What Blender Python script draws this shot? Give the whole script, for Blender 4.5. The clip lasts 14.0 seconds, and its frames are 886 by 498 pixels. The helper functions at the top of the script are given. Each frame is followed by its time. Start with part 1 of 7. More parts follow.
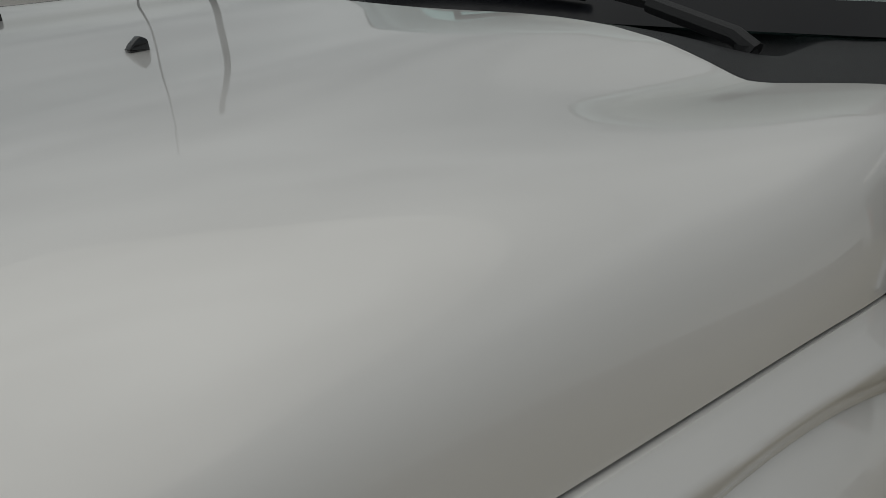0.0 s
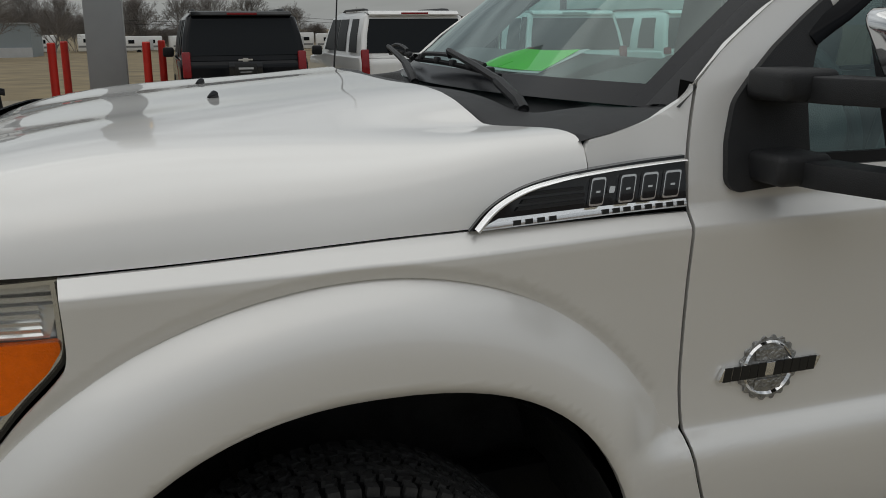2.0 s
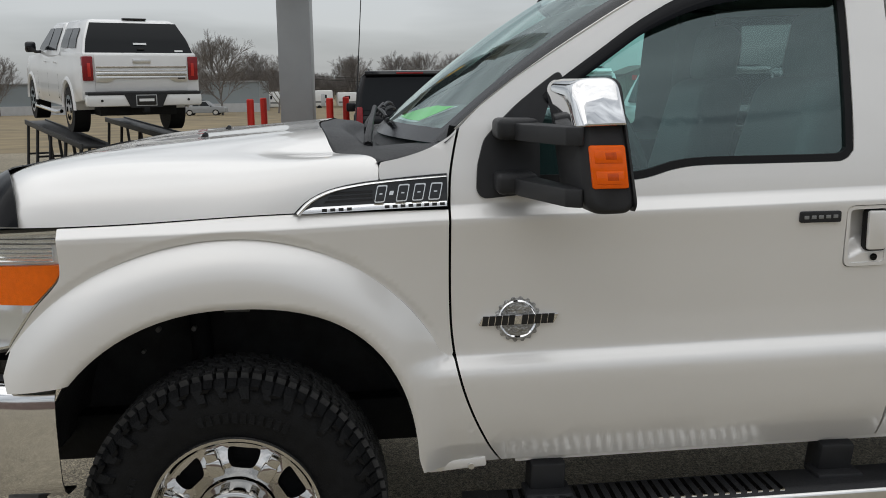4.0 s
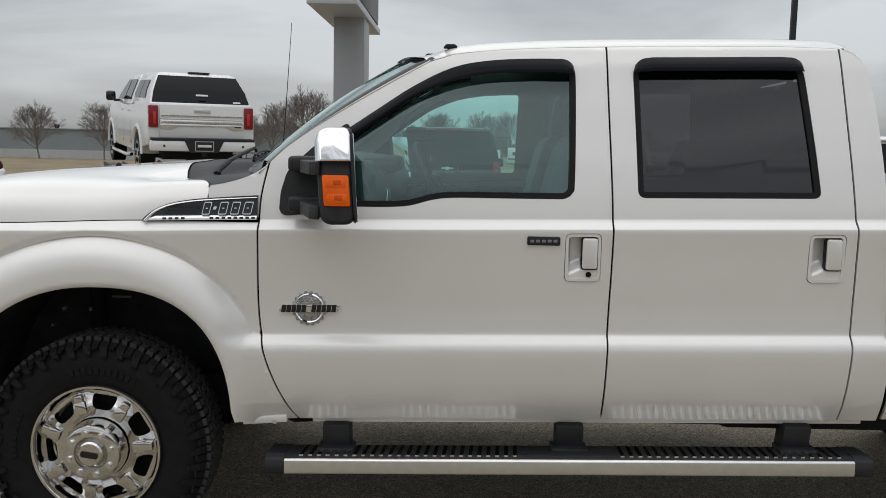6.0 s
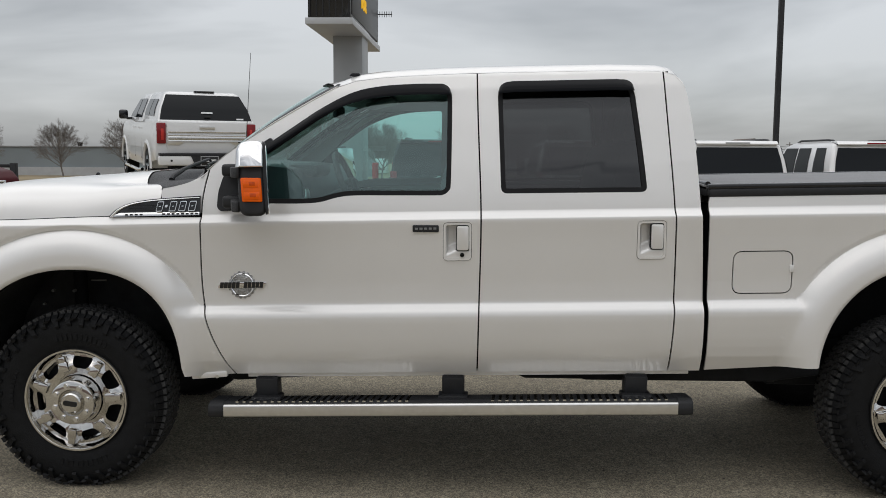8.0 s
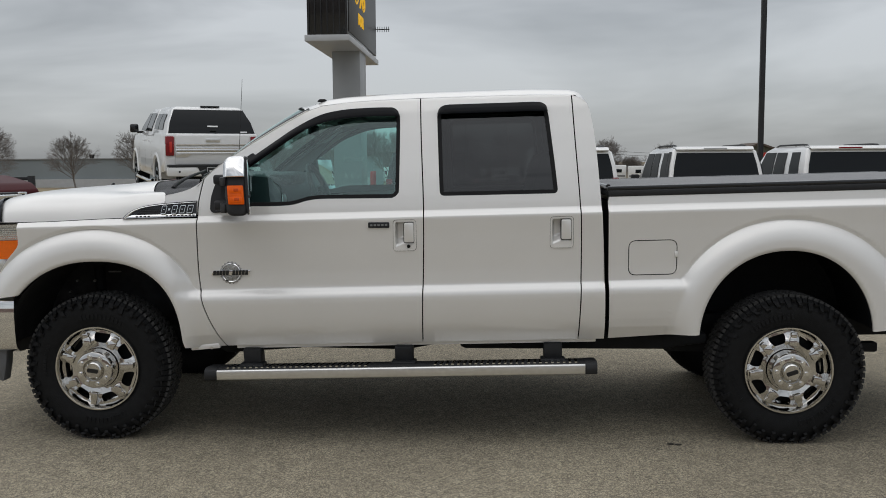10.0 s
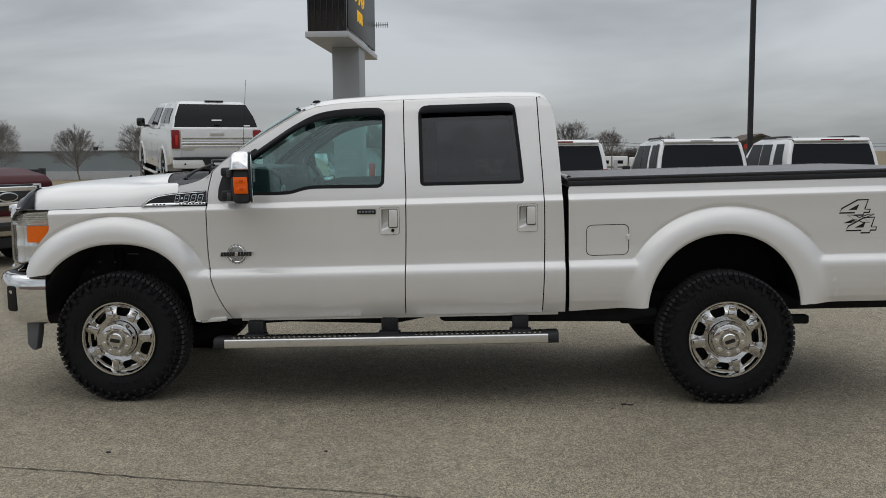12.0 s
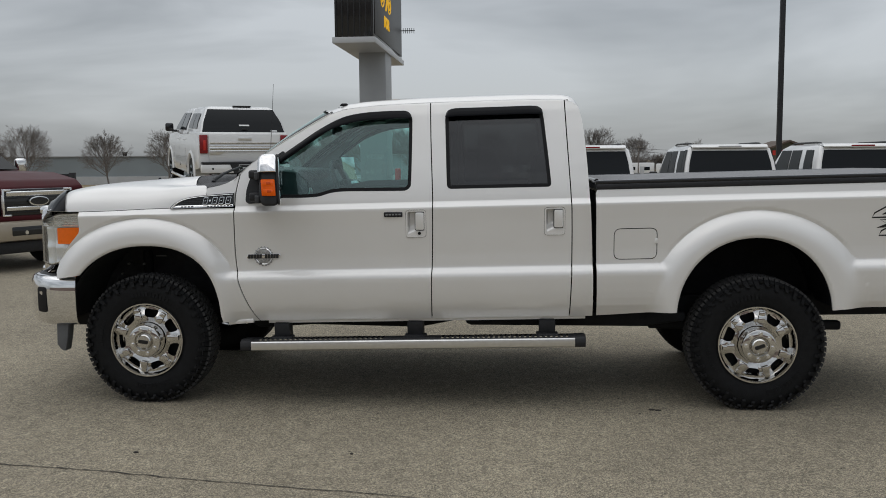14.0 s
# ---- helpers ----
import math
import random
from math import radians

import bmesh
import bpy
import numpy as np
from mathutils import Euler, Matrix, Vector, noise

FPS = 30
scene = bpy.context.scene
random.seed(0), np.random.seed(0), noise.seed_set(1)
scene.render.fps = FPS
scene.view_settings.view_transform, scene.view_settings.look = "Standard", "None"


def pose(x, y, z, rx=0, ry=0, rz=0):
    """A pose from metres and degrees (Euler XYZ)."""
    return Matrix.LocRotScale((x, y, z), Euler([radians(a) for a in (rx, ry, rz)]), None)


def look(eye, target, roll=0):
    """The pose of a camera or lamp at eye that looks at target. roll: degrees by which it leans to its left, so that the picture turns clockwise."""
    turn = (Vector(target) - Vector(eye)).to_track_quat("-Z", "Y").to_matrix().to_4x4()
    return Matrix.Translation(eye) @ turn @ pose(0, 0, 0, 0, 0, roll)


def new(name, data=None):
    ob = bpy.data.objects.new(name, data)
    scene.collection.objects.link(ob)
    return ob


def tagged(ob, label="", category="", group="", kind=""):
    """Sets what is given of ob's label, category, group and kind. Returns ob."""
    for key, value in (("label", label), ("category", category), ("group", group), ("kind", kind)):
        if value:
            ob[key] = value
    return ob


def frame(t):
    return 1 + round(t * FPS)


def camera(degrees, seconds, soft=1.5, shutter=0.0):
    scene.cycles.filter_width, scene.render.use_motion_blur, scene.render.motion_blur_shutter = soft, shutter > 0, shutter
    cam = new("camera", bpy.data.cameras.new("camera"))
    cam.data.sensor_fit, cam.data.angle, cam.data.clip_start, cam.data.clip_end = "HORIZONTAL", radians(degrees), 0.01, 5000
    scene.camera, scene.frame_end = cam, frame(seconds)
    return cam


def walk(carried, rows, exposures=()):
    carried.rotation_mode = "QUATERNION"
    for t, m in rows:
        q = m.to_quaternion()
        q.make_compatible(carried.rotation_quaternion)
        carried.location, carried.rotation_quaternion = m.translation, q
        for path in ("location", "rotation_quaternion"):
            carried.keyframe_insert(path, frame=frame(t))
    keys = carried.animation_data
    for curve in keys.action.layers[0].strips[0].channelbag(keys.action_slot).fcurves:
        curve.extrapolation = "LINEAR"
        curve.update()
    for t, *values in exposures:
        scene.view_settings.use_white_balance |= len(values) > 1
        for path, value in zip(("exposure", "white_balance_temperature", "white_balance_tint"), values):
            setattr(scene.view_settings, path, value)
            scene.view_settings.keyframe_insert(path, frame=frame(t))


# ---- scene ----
cam = camera(51.9, 14.0, soft=0.9)
PATH = [
    (0, (-0.557, -0.309, 1.587), (0.68, 1.125, 0.944), -0.3),
    (0.3, (-0.537, -0.445, 1.588), (0.566, 1.119, 1.009), 0.4),
    (0.6, (-0.52, -0.587, 1.599), (0.469, 1.059, 1.039), 1.2),
    (1, (-0.464, -0.776, 1.595), (0.404, 0.943, 1.055), 1.7),
    (1.5, (-0.353, -1.069, 1.608), (0.373, 0.722, 1.095), 1.2),
    (2, (-0.264, -1.359, 1.62), (0.315, 0.495, 1.144), -0.4),
    (2.2, (-0.212, -1.473, 1.62), (0.304, 0.404, 1.16), -0.9),
    (4.5, (0.654, -2.653, 1.641), (0.763, -0.683, 1.314), 0.2),
    (5, (0.927, -2.857, 1.611), (1.003, -0.88, 1.322), 1.2),
    (5.5, (1.142, -3.136, 1.607), (1.175, -1.153, 1.352), 1.4),
    (6, (1.35, -3.297, 1.607), (1.318, -1.311, 1.373), 1.2),
    (6.5, (1.584, -3.459, 1.597), (1.508, -1.474, 1.362), 0.9),
    (7, (1.742, -3.669, 1.61), (1.698, -1.683, 1.378), 0.7),
    (7.5, (1.825, -3.92, 1.602), (1.764, -1.933, 1.384), 0.4),
    (8, (1.908, -4.142, 1.599), (1.828, -2.155, 1.39), 0.3),
    (10.5, (2.375, -5.297, 1.615), (2.259, -3.309, 1.424), -0.8),
    (11, (2.44, -5.467, 1.614), (2.324, -3.48, 1.424), -1.5),
    (11.5, (2.454, -5.636, 1.633), (2.342, -3.651, 1.417), -1.2),
    (12, (2.47, -5.782, 1.63), (2.36, -3.796, 1.419), -0.5),
    (12.5, (2.458, -5.787, 1.624), (2.327, -3.801, 1.421), -0.2),
    (13, (2.44, -5.75, 1.613), (2.296, -3.765, 1.414), -0.0),
    (13.5, (2.443, -5.753, 1.615), (2.289, -3.769, 1.416), -0.1),
    (14, (2.46, -5.771, 1.609), (2.295, -3.788, 1.412), -0.4),
]
walk(cam, [(t, look(eye, target, roll)) for t, eye, target, roll in PATH], exposures=((0, -0.90, 6780, 8), (0.5, -0.90, 6760, 8), (1.5, -0.60, 6740, 8), (2, -0.35, 6700, 9), (4.5, 0.18, 6580, 11), (8, 0.22, 6600, 12), (11, 0.0, 6490, 11), (14, 0.0, 6470, 11)))

# ---- light: overcast sky and a wide, weak sun ----
world = bpy.data.worlds.new("overcast_sky")
scene.world = world
world.use_nodes = True
wn, wl = world.node_tree.nodes, world.node_tree.links
bg = wn["Background"]
tc = wn.new("ShaderNodeTexCoord")
wmap = wn.new("ShaderNodeMapping")
wmap.inputs["Scale"].default_value = (1.3, 1.3, 7.0)
wl.new(tc.outputs["Generated"], wmap.inputs["Vector"])
cl = wn.new("ShaderNodeTexNoise")
cl.inputs["Scale"].default_value, cl.inputs["Detail"].default_value, cl.inputs["Roughness"].default_value = 1.3, 5, 0.5
cl.inputs["Distortion"].default_value = 0.4
wl.new(wmap.outputs[0], cl.inputs["Vector"])
cr = wn.new("ShaderNodeValToRGB")
cr.color_ramp.elements[0].position, cr.color_ramp.elements[0].color = 0.34, (0.222, 0.237, 0.248, 1)
cr.color_ramp.elements[1].position, cr.color_ramp.elements[1].color = 0.66, (0.570, 0.598, 0.616, 1)
wl.new(cl.outputs["Fac"], cr.inputs["Fac"])
sky = wn.new("ShaderNodeTexSky")
sky.sky_type, sky.sun_disc, sky.sun_elevation, sky.sun_rotation = "NISHITA", False, radians(45), radians(200)
mx = wn.new("ShaderNodeMix")
mx.data_type, mx.blend_type = "RGBA", "MIX"
mx.inputs["Factor"].default_value = 0.012
wl.new(cr.outputs["Color"], mx.inputs["A"])
wl.new(sky.outputs["Color"], mx.inputs["B"])
# an overcast sky is brighter towards the zenith
sep = wn.new("ShaderNodeSeparateXYZ")
wl.new(tc.outputs["Generated"], sep.inputs[0])
zr = wn.new("ShaderNodeMapRange")
zr.inputs["From Min"].default_value, zr.inputs["From Max"].default_value = 0.0, 1.0
zr.inputs["To Min"].default_value, zr.inputs["To Max"].default_value = 0.76, 1.80
wl.new(sep.outputs["Z"], zr.inputs["Value"])
wl.new(mx.outputs["Result"], bg.inputs["Color"])
wl.new(zr.outputs[0], bg.inputs["Strength"])
sun_data = bpy.data.lights.new("sun", "SUN")
sun_data.energy, sun_data.angle, sun_data.color = 0.85, radians(100), (1.0, 0.97, 0.92)
sun = new("sun", sun_data)
sun.matrix_world = look((-2, 0.5, 12), (0, 0, 0))


# ---- materials ----
def mat(name, color, rough=0.5, metal=0.0, coat=0.0, var=0.08, scale=6.0, bump=0.0, bscale=60.0, spec=0.5, coat_rough=0.03, emit=None):
    m = bpy.data.materials.new(name)
    m.use_nodes = True
    n, l = m.node_tree.nodes, m.node_tree.links
    b = n["Principled BSDF"]
    b.inputs["Roughness"].default_value = rough
    b.inputs["Metallic"].default_value = metal
    b.inputs["Coat Weight"].default_value = coat
    b.inputs["Coat Roughness"].default_value = coat_rough
    b.inputs["Specular IOR Level"].default_value = spec
    b.inputs["Base Color"].default_value = (*color, 1)
    co = n.new("ShaderNodeTexCoord")
    if var:
        nz = n.new("ShaderNodeTexNoise")
        nz.inputs["Scale"].default_value, nz.inputs["Detail"].default_value = scale, 6
        l.new(co.outputs["Object"], nz.inputs["Vector"])
        r = n.new("ShaderNodeValToRGB")
        r.color_ramp.elements[0].position, r.color_ramp.elements[1].position = 0.3, 0.7
        r.color_ramp.elements[0].color = (*[c * (1 - var) for c in color], 1)
        r.color_ramp.elements[1].color = (*[min(1, c * (1 + var)) for c in color], 1)
        l.new(nz.outputs["Fac"], r.inputs["Fac"])
        l.new(r.outputs["Color"], b.inputs["Base Color"])
        rr = n.new("ShaderNodeMapRange")
        rr.inputs["To Min"].default_value, rr.inputs["To Max"].default_value = max(0.02, rough * 0.85), min(1, rough * 1.15)
        l.new(nz.outputs["Fac"], rr.inputs["Value"])
        l.new(rr.outputs[0], b.inputs["Roughness"])
    if bump:
        bz = n.new("ShaderNodeTexNoise")
        bz.inputs["Scale"].default_value, bz.inputs["Detail"].default_value = bscale, 4
        l.new(co.outputs["Object"], bz.inputs["Vector"])
        bp = n.new("ShaderNodeBump")
        bp.inputs["Strength"].default_value, bp.inputs["Distance"].default_value = bump, 0.01
        l.new(bz.outputs["Fac"], bp.inputs["Height"])
        l.new(bp.outputs[0], b.inputs["Normal"])
    if emit:
        b.inputs["Emission Color"].default_value = (*emit[0], 1)
        b.inputs["Emission Strength"].default_value = emit[1]
    return m


def glass_mat(name, tint, gloss=(1.0, 1.0, 1.0), rough=0.0, ior=1.52, coats=1.6):
    """A thin pane: tinted see-through, with a gloss that grows towards grazing angles, alike on both faces."""
    m = bpy.data.materials.new(name)
    m.use_nodes = True
    n, l = m.node_tree.nodes, m.node_tree.links
    n.remove(n["Principled BSDF"])
    tr, gl, mix = n.new("ShaderNodeBsdfTransparent"), n.new("ShaderNodeBsdfGlossy"), n.new("ShaderNodeMixShader")
    tr.inputs["Color"].default_value = (*tint, 1)
    gl.inputs["Roughness"].default_value = rough
    gl.inputs["Color"].default_value = (*gloss, 1)
    lw = n.new("ShaderNodeLayerWeight")
    lw.inputs["Blend"].default_value = 0.5
    power, fr = n.new("ShaderNodeMath"), n.new("ShaderNodeMath")
    power.operation, fr.operation = "POWER", "MULTIPLY_ADD"
    power.inputs[1].default_value = 5.0
    f0 = ((ior - 1) / (ior + 1)) ** 2 * coats
    fr.inputs[1].default_value, fr.inputs[2].default_value = 1 - f0, f0
    l.new(lw.outputs["Facing"], power.inputs[0])
    l.new(power.outputs[0], fr.inputs[0])
    l.new(fr.outputs[0], mix.inputs[0])
    l.new(tr.outputs[0], mix.inputs[1])
    l.new(gl.outputs[0], mix.inputs[2])
    l.new(mix.outputs[0], n["Material Output"].inputs[0])
    return m


M = dict(
    paint=mat("white_pearl_paint", (0.83, 0.818, 0.795), 0.38, 0.28, 1.0, 0.012, 3.0, spec=0.5),
    white=mat("white_car_paint", (0.78, 0.78, 0.77), 0.35, 0.0, 1.0, 0.02, 3.0),
    black_paint=mat("black_car_paint", (0.007, 0.008, 0.010), 0.10, 0.0, 0.0, 0.1, 3.0, spec=0.22),
    maroon=mat("maroon_car_paint", (0.060, 0.008, 0.011), 0.45, 0.0, 0.0, 0.1, 3.0, spec=0.15),
    tan_paint=mat("tan_lower_paint", (0.36, 0.31, 0.24), 0.35, 0.3, 0.8, 0.05, 3.0),
    plastic=mat("black_textured_plastic", (0.020, 0.0206, 0.0225), 0.50, 0.0, 0.0, 0.15, 25.0, 0.25, 700.0, spec=0.34),
    gloss_black=mat("gloss_black_plastic", (0.010, 0.011, 0.013), 0.16, 0.0, 0.3, 0.1, 10.0),
    smoke=mat("smoked_acrylic", (0.004, 0.0045, 0.006), 0.10, 0.0, 0.0, 0.1, 5.0, spec=0.11),
    under=mat("dark_undercarriage", (0.011, 0.012, 0.0135), 0.7, 0.0, 0.0, 0.4, 8.0, 0.4, 40.0, spec=0.22),
    liner=mat("wheel_liner_plastic", (0.037, 0.038, 0.041), 0.65, 0.0, 0.0, 0.35, 12.0, 0.4, 60.0, spec=0.3),
    gap=mat("dark_gap", (0.005, 0.005, 0.005), 0.9, var=0.0, spec=0.08),
    mirror=mat("mirror_silver", (0.80, 0.82, 0.82), 0.02, 1.0, 0.0, 0.0),
    chrome=mat("chrome", (0.82, 0.82, 0.82), 0.06, 1.0, 0.0, 0.03, 12.0),
    wheel_chrome=mat("wheel_chrome", (0.66, 0.65, 0.63), 0.09, 1.0, 0.0, 0.05, 14.0),
    lamp_rib=mat("bright_lamp_reflector", (0.95, 0.95, 0.94), 0.14, 0.85, 0.0, 0.03, 12.0),
    emblem=mat("cast_emblem_metal", (0.36, 0.36, 0.355), 0.30, 1.0, 0.0, 0.35, 90.0, 0.6, 160.0),
    steel=mat("brushed_stainless", (0.78, 0.775, 0.76), 0.32, 1.0, 0.0, 0.05, 30.0),
    badge_chrome=mat("satin_chrome", (0.86, 0.86, 0.86), 0.20, 1.0, 0.0, 0.03, 12.0),
    reflector=mat("satin_reflector", (0.88, 0.89, 0.89), 0.14, 0.55, 0.0, 0.03, 12.0),
    rib_steel=mat("worn_step_metal", (0.80, 0.80, 0.79), 0.16, 1.0, 0.0, 0.15, 40.0),
    rubber=mat("tyre_rubber", (0.0094, 0.0098, 0.0106), 0.60, 0.0, 0.0, 0.25, 30.0, 0.35, 180.0, spec=0.17),
    tread=mat("dusty_tread_rubber", (0.046, 0.046, 0.046), 0.85, 0.0, 0.0, 0.3, 40.0, 0.35, 180.0, spec=0.2),
    frit=mat("black_glass_border", (0.012, 0.013, 0.016), 0.22, 0.0, 0.0, 0.05, 10.0, spec=0.2),
    seal=mat("rubber_seal", (0.010, 0.010, 0.011), 0.55, var=0.1, spec=0.2),
    amber=mat("amber_lens", (0.88, 0.125, 0.003), 0.18, 0.0, 0.0, 0.06, 40.0, spec=0.3),
    amber_lamp=mat("amber_marker_lens", (0.96, 0.165, 0.003), 0.2, 0.0, 0.0, 0.06, 60.0, 0.3, 300.0, spec=0.3),
    amber_deep=mat("deep_amber_reflector", (0.62, 0.075, 0.002), 0.25, 0.0, 0.0, 0.15, 90.0, spec=0.4),
    red_lens=mat("red_lens", (0.24, 0.008, 0.012), 0.2, 0.0, 0.0, 0.1, 20.0),
    seat=mat("grey_leather", (0.42, 0.43, 0.43), 0.55, 0.0, 0.0, 0.1, 20.0, 0.3, 150.0),
    seat_dark=mat("dark_seat_trim", (0.11, 0.113, 0.117), 0.6, 0.0, 0.0, 0.1, 20.0, 0.3, 150.0),
    dash=mat("dashboard_vinyl", (0.032, 0.033, 0.035), 0.6, 0.0, 0.0, 0.1, 20.0, 0.3, 300.0),
    trim_grey=mat("grey_interior_trim", (0.20, 0.203, 0.20), 0.6, var=0.08),
    green=mat("green_paper", (0.09, 0.80, 0.03), 0.6, var=0.03, scale=20.0),
    paper=mat("white_paper", (0.75, 0.76, 0.76), 0.6, var=0.02),
    tonneau=mat("vinyl_tonneau", (0.20, 0.20, 0.205), 0.55, 0.0, 0.0, 0.12, 10.0, 0.35, 200.0),
    grey_metal=mat("grey_painted_metal", (0.33, 0.34, 0.345), 0.5, 0.0, 0.0, 0.05, 2.0),
    light_metal=mat("light_grey_metal", (0.50, 0.51, 0.52), 0.45, 0.0, 0.0, 0.05, 2.0),
    red=mat("red_bollard_paint", (0.62, 0.025, 0.015), 0.45, 0.0, 0.2, 0.1, 6.0),
    bark=mat("grey_brown_bark", (0.19, 0.172, 0.158), 0.9, 0.0, 0.0, 0.3, 8.0),
    conc=mat("pale_concrete", (0.40, 0.37, 0.30), 0.9, 0.0, 0.0, 0.12, 1.2, 0.3, 30.0),
    tag=mat("black_tag", (0.01, 0.01, 0.01), 0.4, var=0.0),
    glass_f=glass_mat("green_tinted_glass", (0.66, 0.96, 0.93), (0.82, 1.0, 0.98), ior=1.60, coats=2.5),
    glass_w=glass_mat("windshield_glass", (0.66, 0.84, 0.81), (0.88, 1.0, 0.98), ior=1.6, coats=2.6),
    glass_r=glass_mat("privacy_glass", (0.150, 0.165, 0.165)),
    glass_d=glass_mat("dark_car_glass", (0.05, 0.055, 0.06)),
    lens=glass_mat("clear_lens", (0.95, 0.96, 0.96)),
)

# ---- mesh helpers ----
def bm_mesh(name, bm, material, smooth=False, angle=35):
    me = bpy.data.meshes.new(name)
    bm.normal_update()
    bm.to_mesh(me)
    bm.free()
    me.materials.append(material)
    if smooth:
        me.shade_smooth()
        me.set_sharp_from_angle(angle=radians(angle))
    return me


def part(name, bm, material, parent=None, label="", smooth=True, angle=35):
    """Links a bmesh (or a mesh) as one mesh object under a thing or a part."""
    me = bm if isinstance(bm, bpy.types.Mesh) else bm_mesh(name, bm, material, smooth, angle)
    ob = new(name, me)
    if parent:
        ob.parent = parent
    if label:
        ob["label"] = label
    return ob


def thing(name, label, category, group="", kind="", at=None):
    ob = new(name)
    ob.empty_display_size = 0.2
    if at is not None:
        ob.matrix_world = at
    return tagged(ob, label, category, group, kind)


def add_box(bm, c, s, rot=None, bevel=0.0, seg=2, taper=None):
    """A box of centre c and size s; taper shrinks its top in x and y."""
    b2 = bmesh.new()
    bmesh.ops.create_cube(b2, size=1)
    for v in b2.verts:
        k = (taper if taper and v.co.z > 0 else (1, 1))
        v.co = Vector((v.co.x * s[0] * k[0], v.co.y * s[1] * k[1], v.co.z * s[2]))
    if bevel:
        bmesh.ops.bevel(b2, geom=b2.edges[:], offset=bevel, segments=seg, profile=0.5, affect="EDGES")
    m = Matrix.Translation(c) @ (Euler([radians(a) for a in rot]).to_matrix().to_4x4() if rot else Matrix())
    b2.transform(m)
    join(bm, b2)
    return bm


def join(bm, other):
    me = bpy.data.meshes.new("tmp")
    other.to_mesh(me)
    other.free()
    bm.from_mesh(me)
    bpy.data.meshes.remove(me)


def box(c, s, rot=None, bevel=0.0, seg=2, taper=None):
    return add_box(bmesh.new(), c, s, rot, bevel, seg, taper)


def add_cyl(bm, p, q, r, r2=None, seg=20, caps=True):
    p, q = Vector(p), Vector(q)
    b2 = bmesh.new()
    bmesh.ops.create_cone(b2, cap_ends=caps, segments=seg, radius1=r, radius2=r if r2 is None else r2, depth=(q - p).length)
    b2.transform(Matrix.Translation((p + q) / 2) @ (q - p).to_track_quat("Z", "Y").to_matrix().to_4x4())
    join(bm, b2)
    return bm


def cyl(p, q, r, r2=None, seg=20, caps=True):
    return add_cyl(bmesh.new(), p, q, r, r2, seg, caps)


def tube(points, r, seg=8, taper=1.0):
    """A round tube along points."""
    bm, rings = bmesh.new(), []
    pts = [Vector(p) for p in points]
    for i, p in enumerate(pts):
        d = (pts[min(i + 1, len(pts) - 1)] - pts[max(i - 1, 0)]).normalized()
        a = d.orthogonal().normalized() if i == 0 else (rings[-1][1] - d * rings[-1][1].dot(d)).normalized()
        b = d.cross(a)
        rad = r * (1 + (taper - 1) * i / max(1, len(pts) - 1))
        rings.append(([bm.verts.new(p + rad * (a * math.cos(t) + b * math.sin(t))) for t in [2 * math.pi * k / seg for k in range(seg)]], a))
    for (u, _), (v, _) in zip(rings, rings[1:]):
        for k in range(seg):
            bm.faces.new((u[k], u[(k + 1) % seg], v[(k + 1) % seg], v[k]))
    bm.faces.new(rings[0][0][::-1])
    bm.faces.new(rings[-1][0])
    return bm


def prism(outline, axis, a, b, bevel=0.0, seg=2):
    """A closed outline of 2D points, pushed along axis ('x', 'y' or 'z') from a to b."""
    def at(p, t):
        return {"x": (t, p[0], p[1]), "y": (p[0], t, p[1]), "z": (p[0], p[1], t)}[axis]
    bm = bmesh.new()
    lo, hi = [bm.verts.new(at(p, a)) for p in outline], [bm.verts.new(at(p, b)) for p in outline]
    n = len(outline)
    bm.faces.new(lo)
    bm.faces.new(hi[::-1])
    for i in range(n):
        bm.faces.new((lo[i], hi[i], hi[(i + 1) % n], lo[(i + 1) % n]))
    bmesh.ops.recalc_face_normals(bm, faces=bm.faces)
    if bevel:
        bmesh.ops.bevel(bm, geom=[e for e in bm.edges if len(e.link_faces) == 2 and e.calc_face_angle(0) > 0.5], offset=bevel, segments=seg, profile=0.5, affect="EDGES")
    return bm


def grid_surface(fn, us, vs, thick=0.0):
    """A sheet of points fn(u, v), with thickness thick along the fall of its normals."""
    bm = bmesh.new()
    g = [[bm.verts.new(fn(u, v)) for v in vs] for u in us]
    for i in range(len(us) - 1):
        for j in range(len(vs) - 1):
            bm.faces.new((g[i][j], g[i + 1][j], g[i + 1][j + 1], g[i][j + 1]))
    if thick:
        bm.normal_update()
        bmesh.ops.solidify(bm, geom=bm.faces[:], thickness=thick)
    return bm


def lathe(profile, seg=48, axis="y"):
    """Turns (radius, height) points about an axis through the origin."""
    bm, rings = bmesh.new(), []
    for r, h in profile:
        ring = []
        for k in range(seg):
            t = 2 * math.pi * k / seg
            ring.append(bm.verts.new((r * math.cos(t), h, r * math.sin(t)) if axis == "y" else (r * math.cos(t), r * math.sin(t), h)))
        rings.append(ring)
    for u, v in zip(rings, rings[1:]):
        for k in range(seg):
            bm.faces.new((u[k], u[(k + 1) % seg], v[(k + 1) % seg], v[k]))
    bmesh.ops.recalc_face_normals(bm, faces=bm.faces)
    return bm


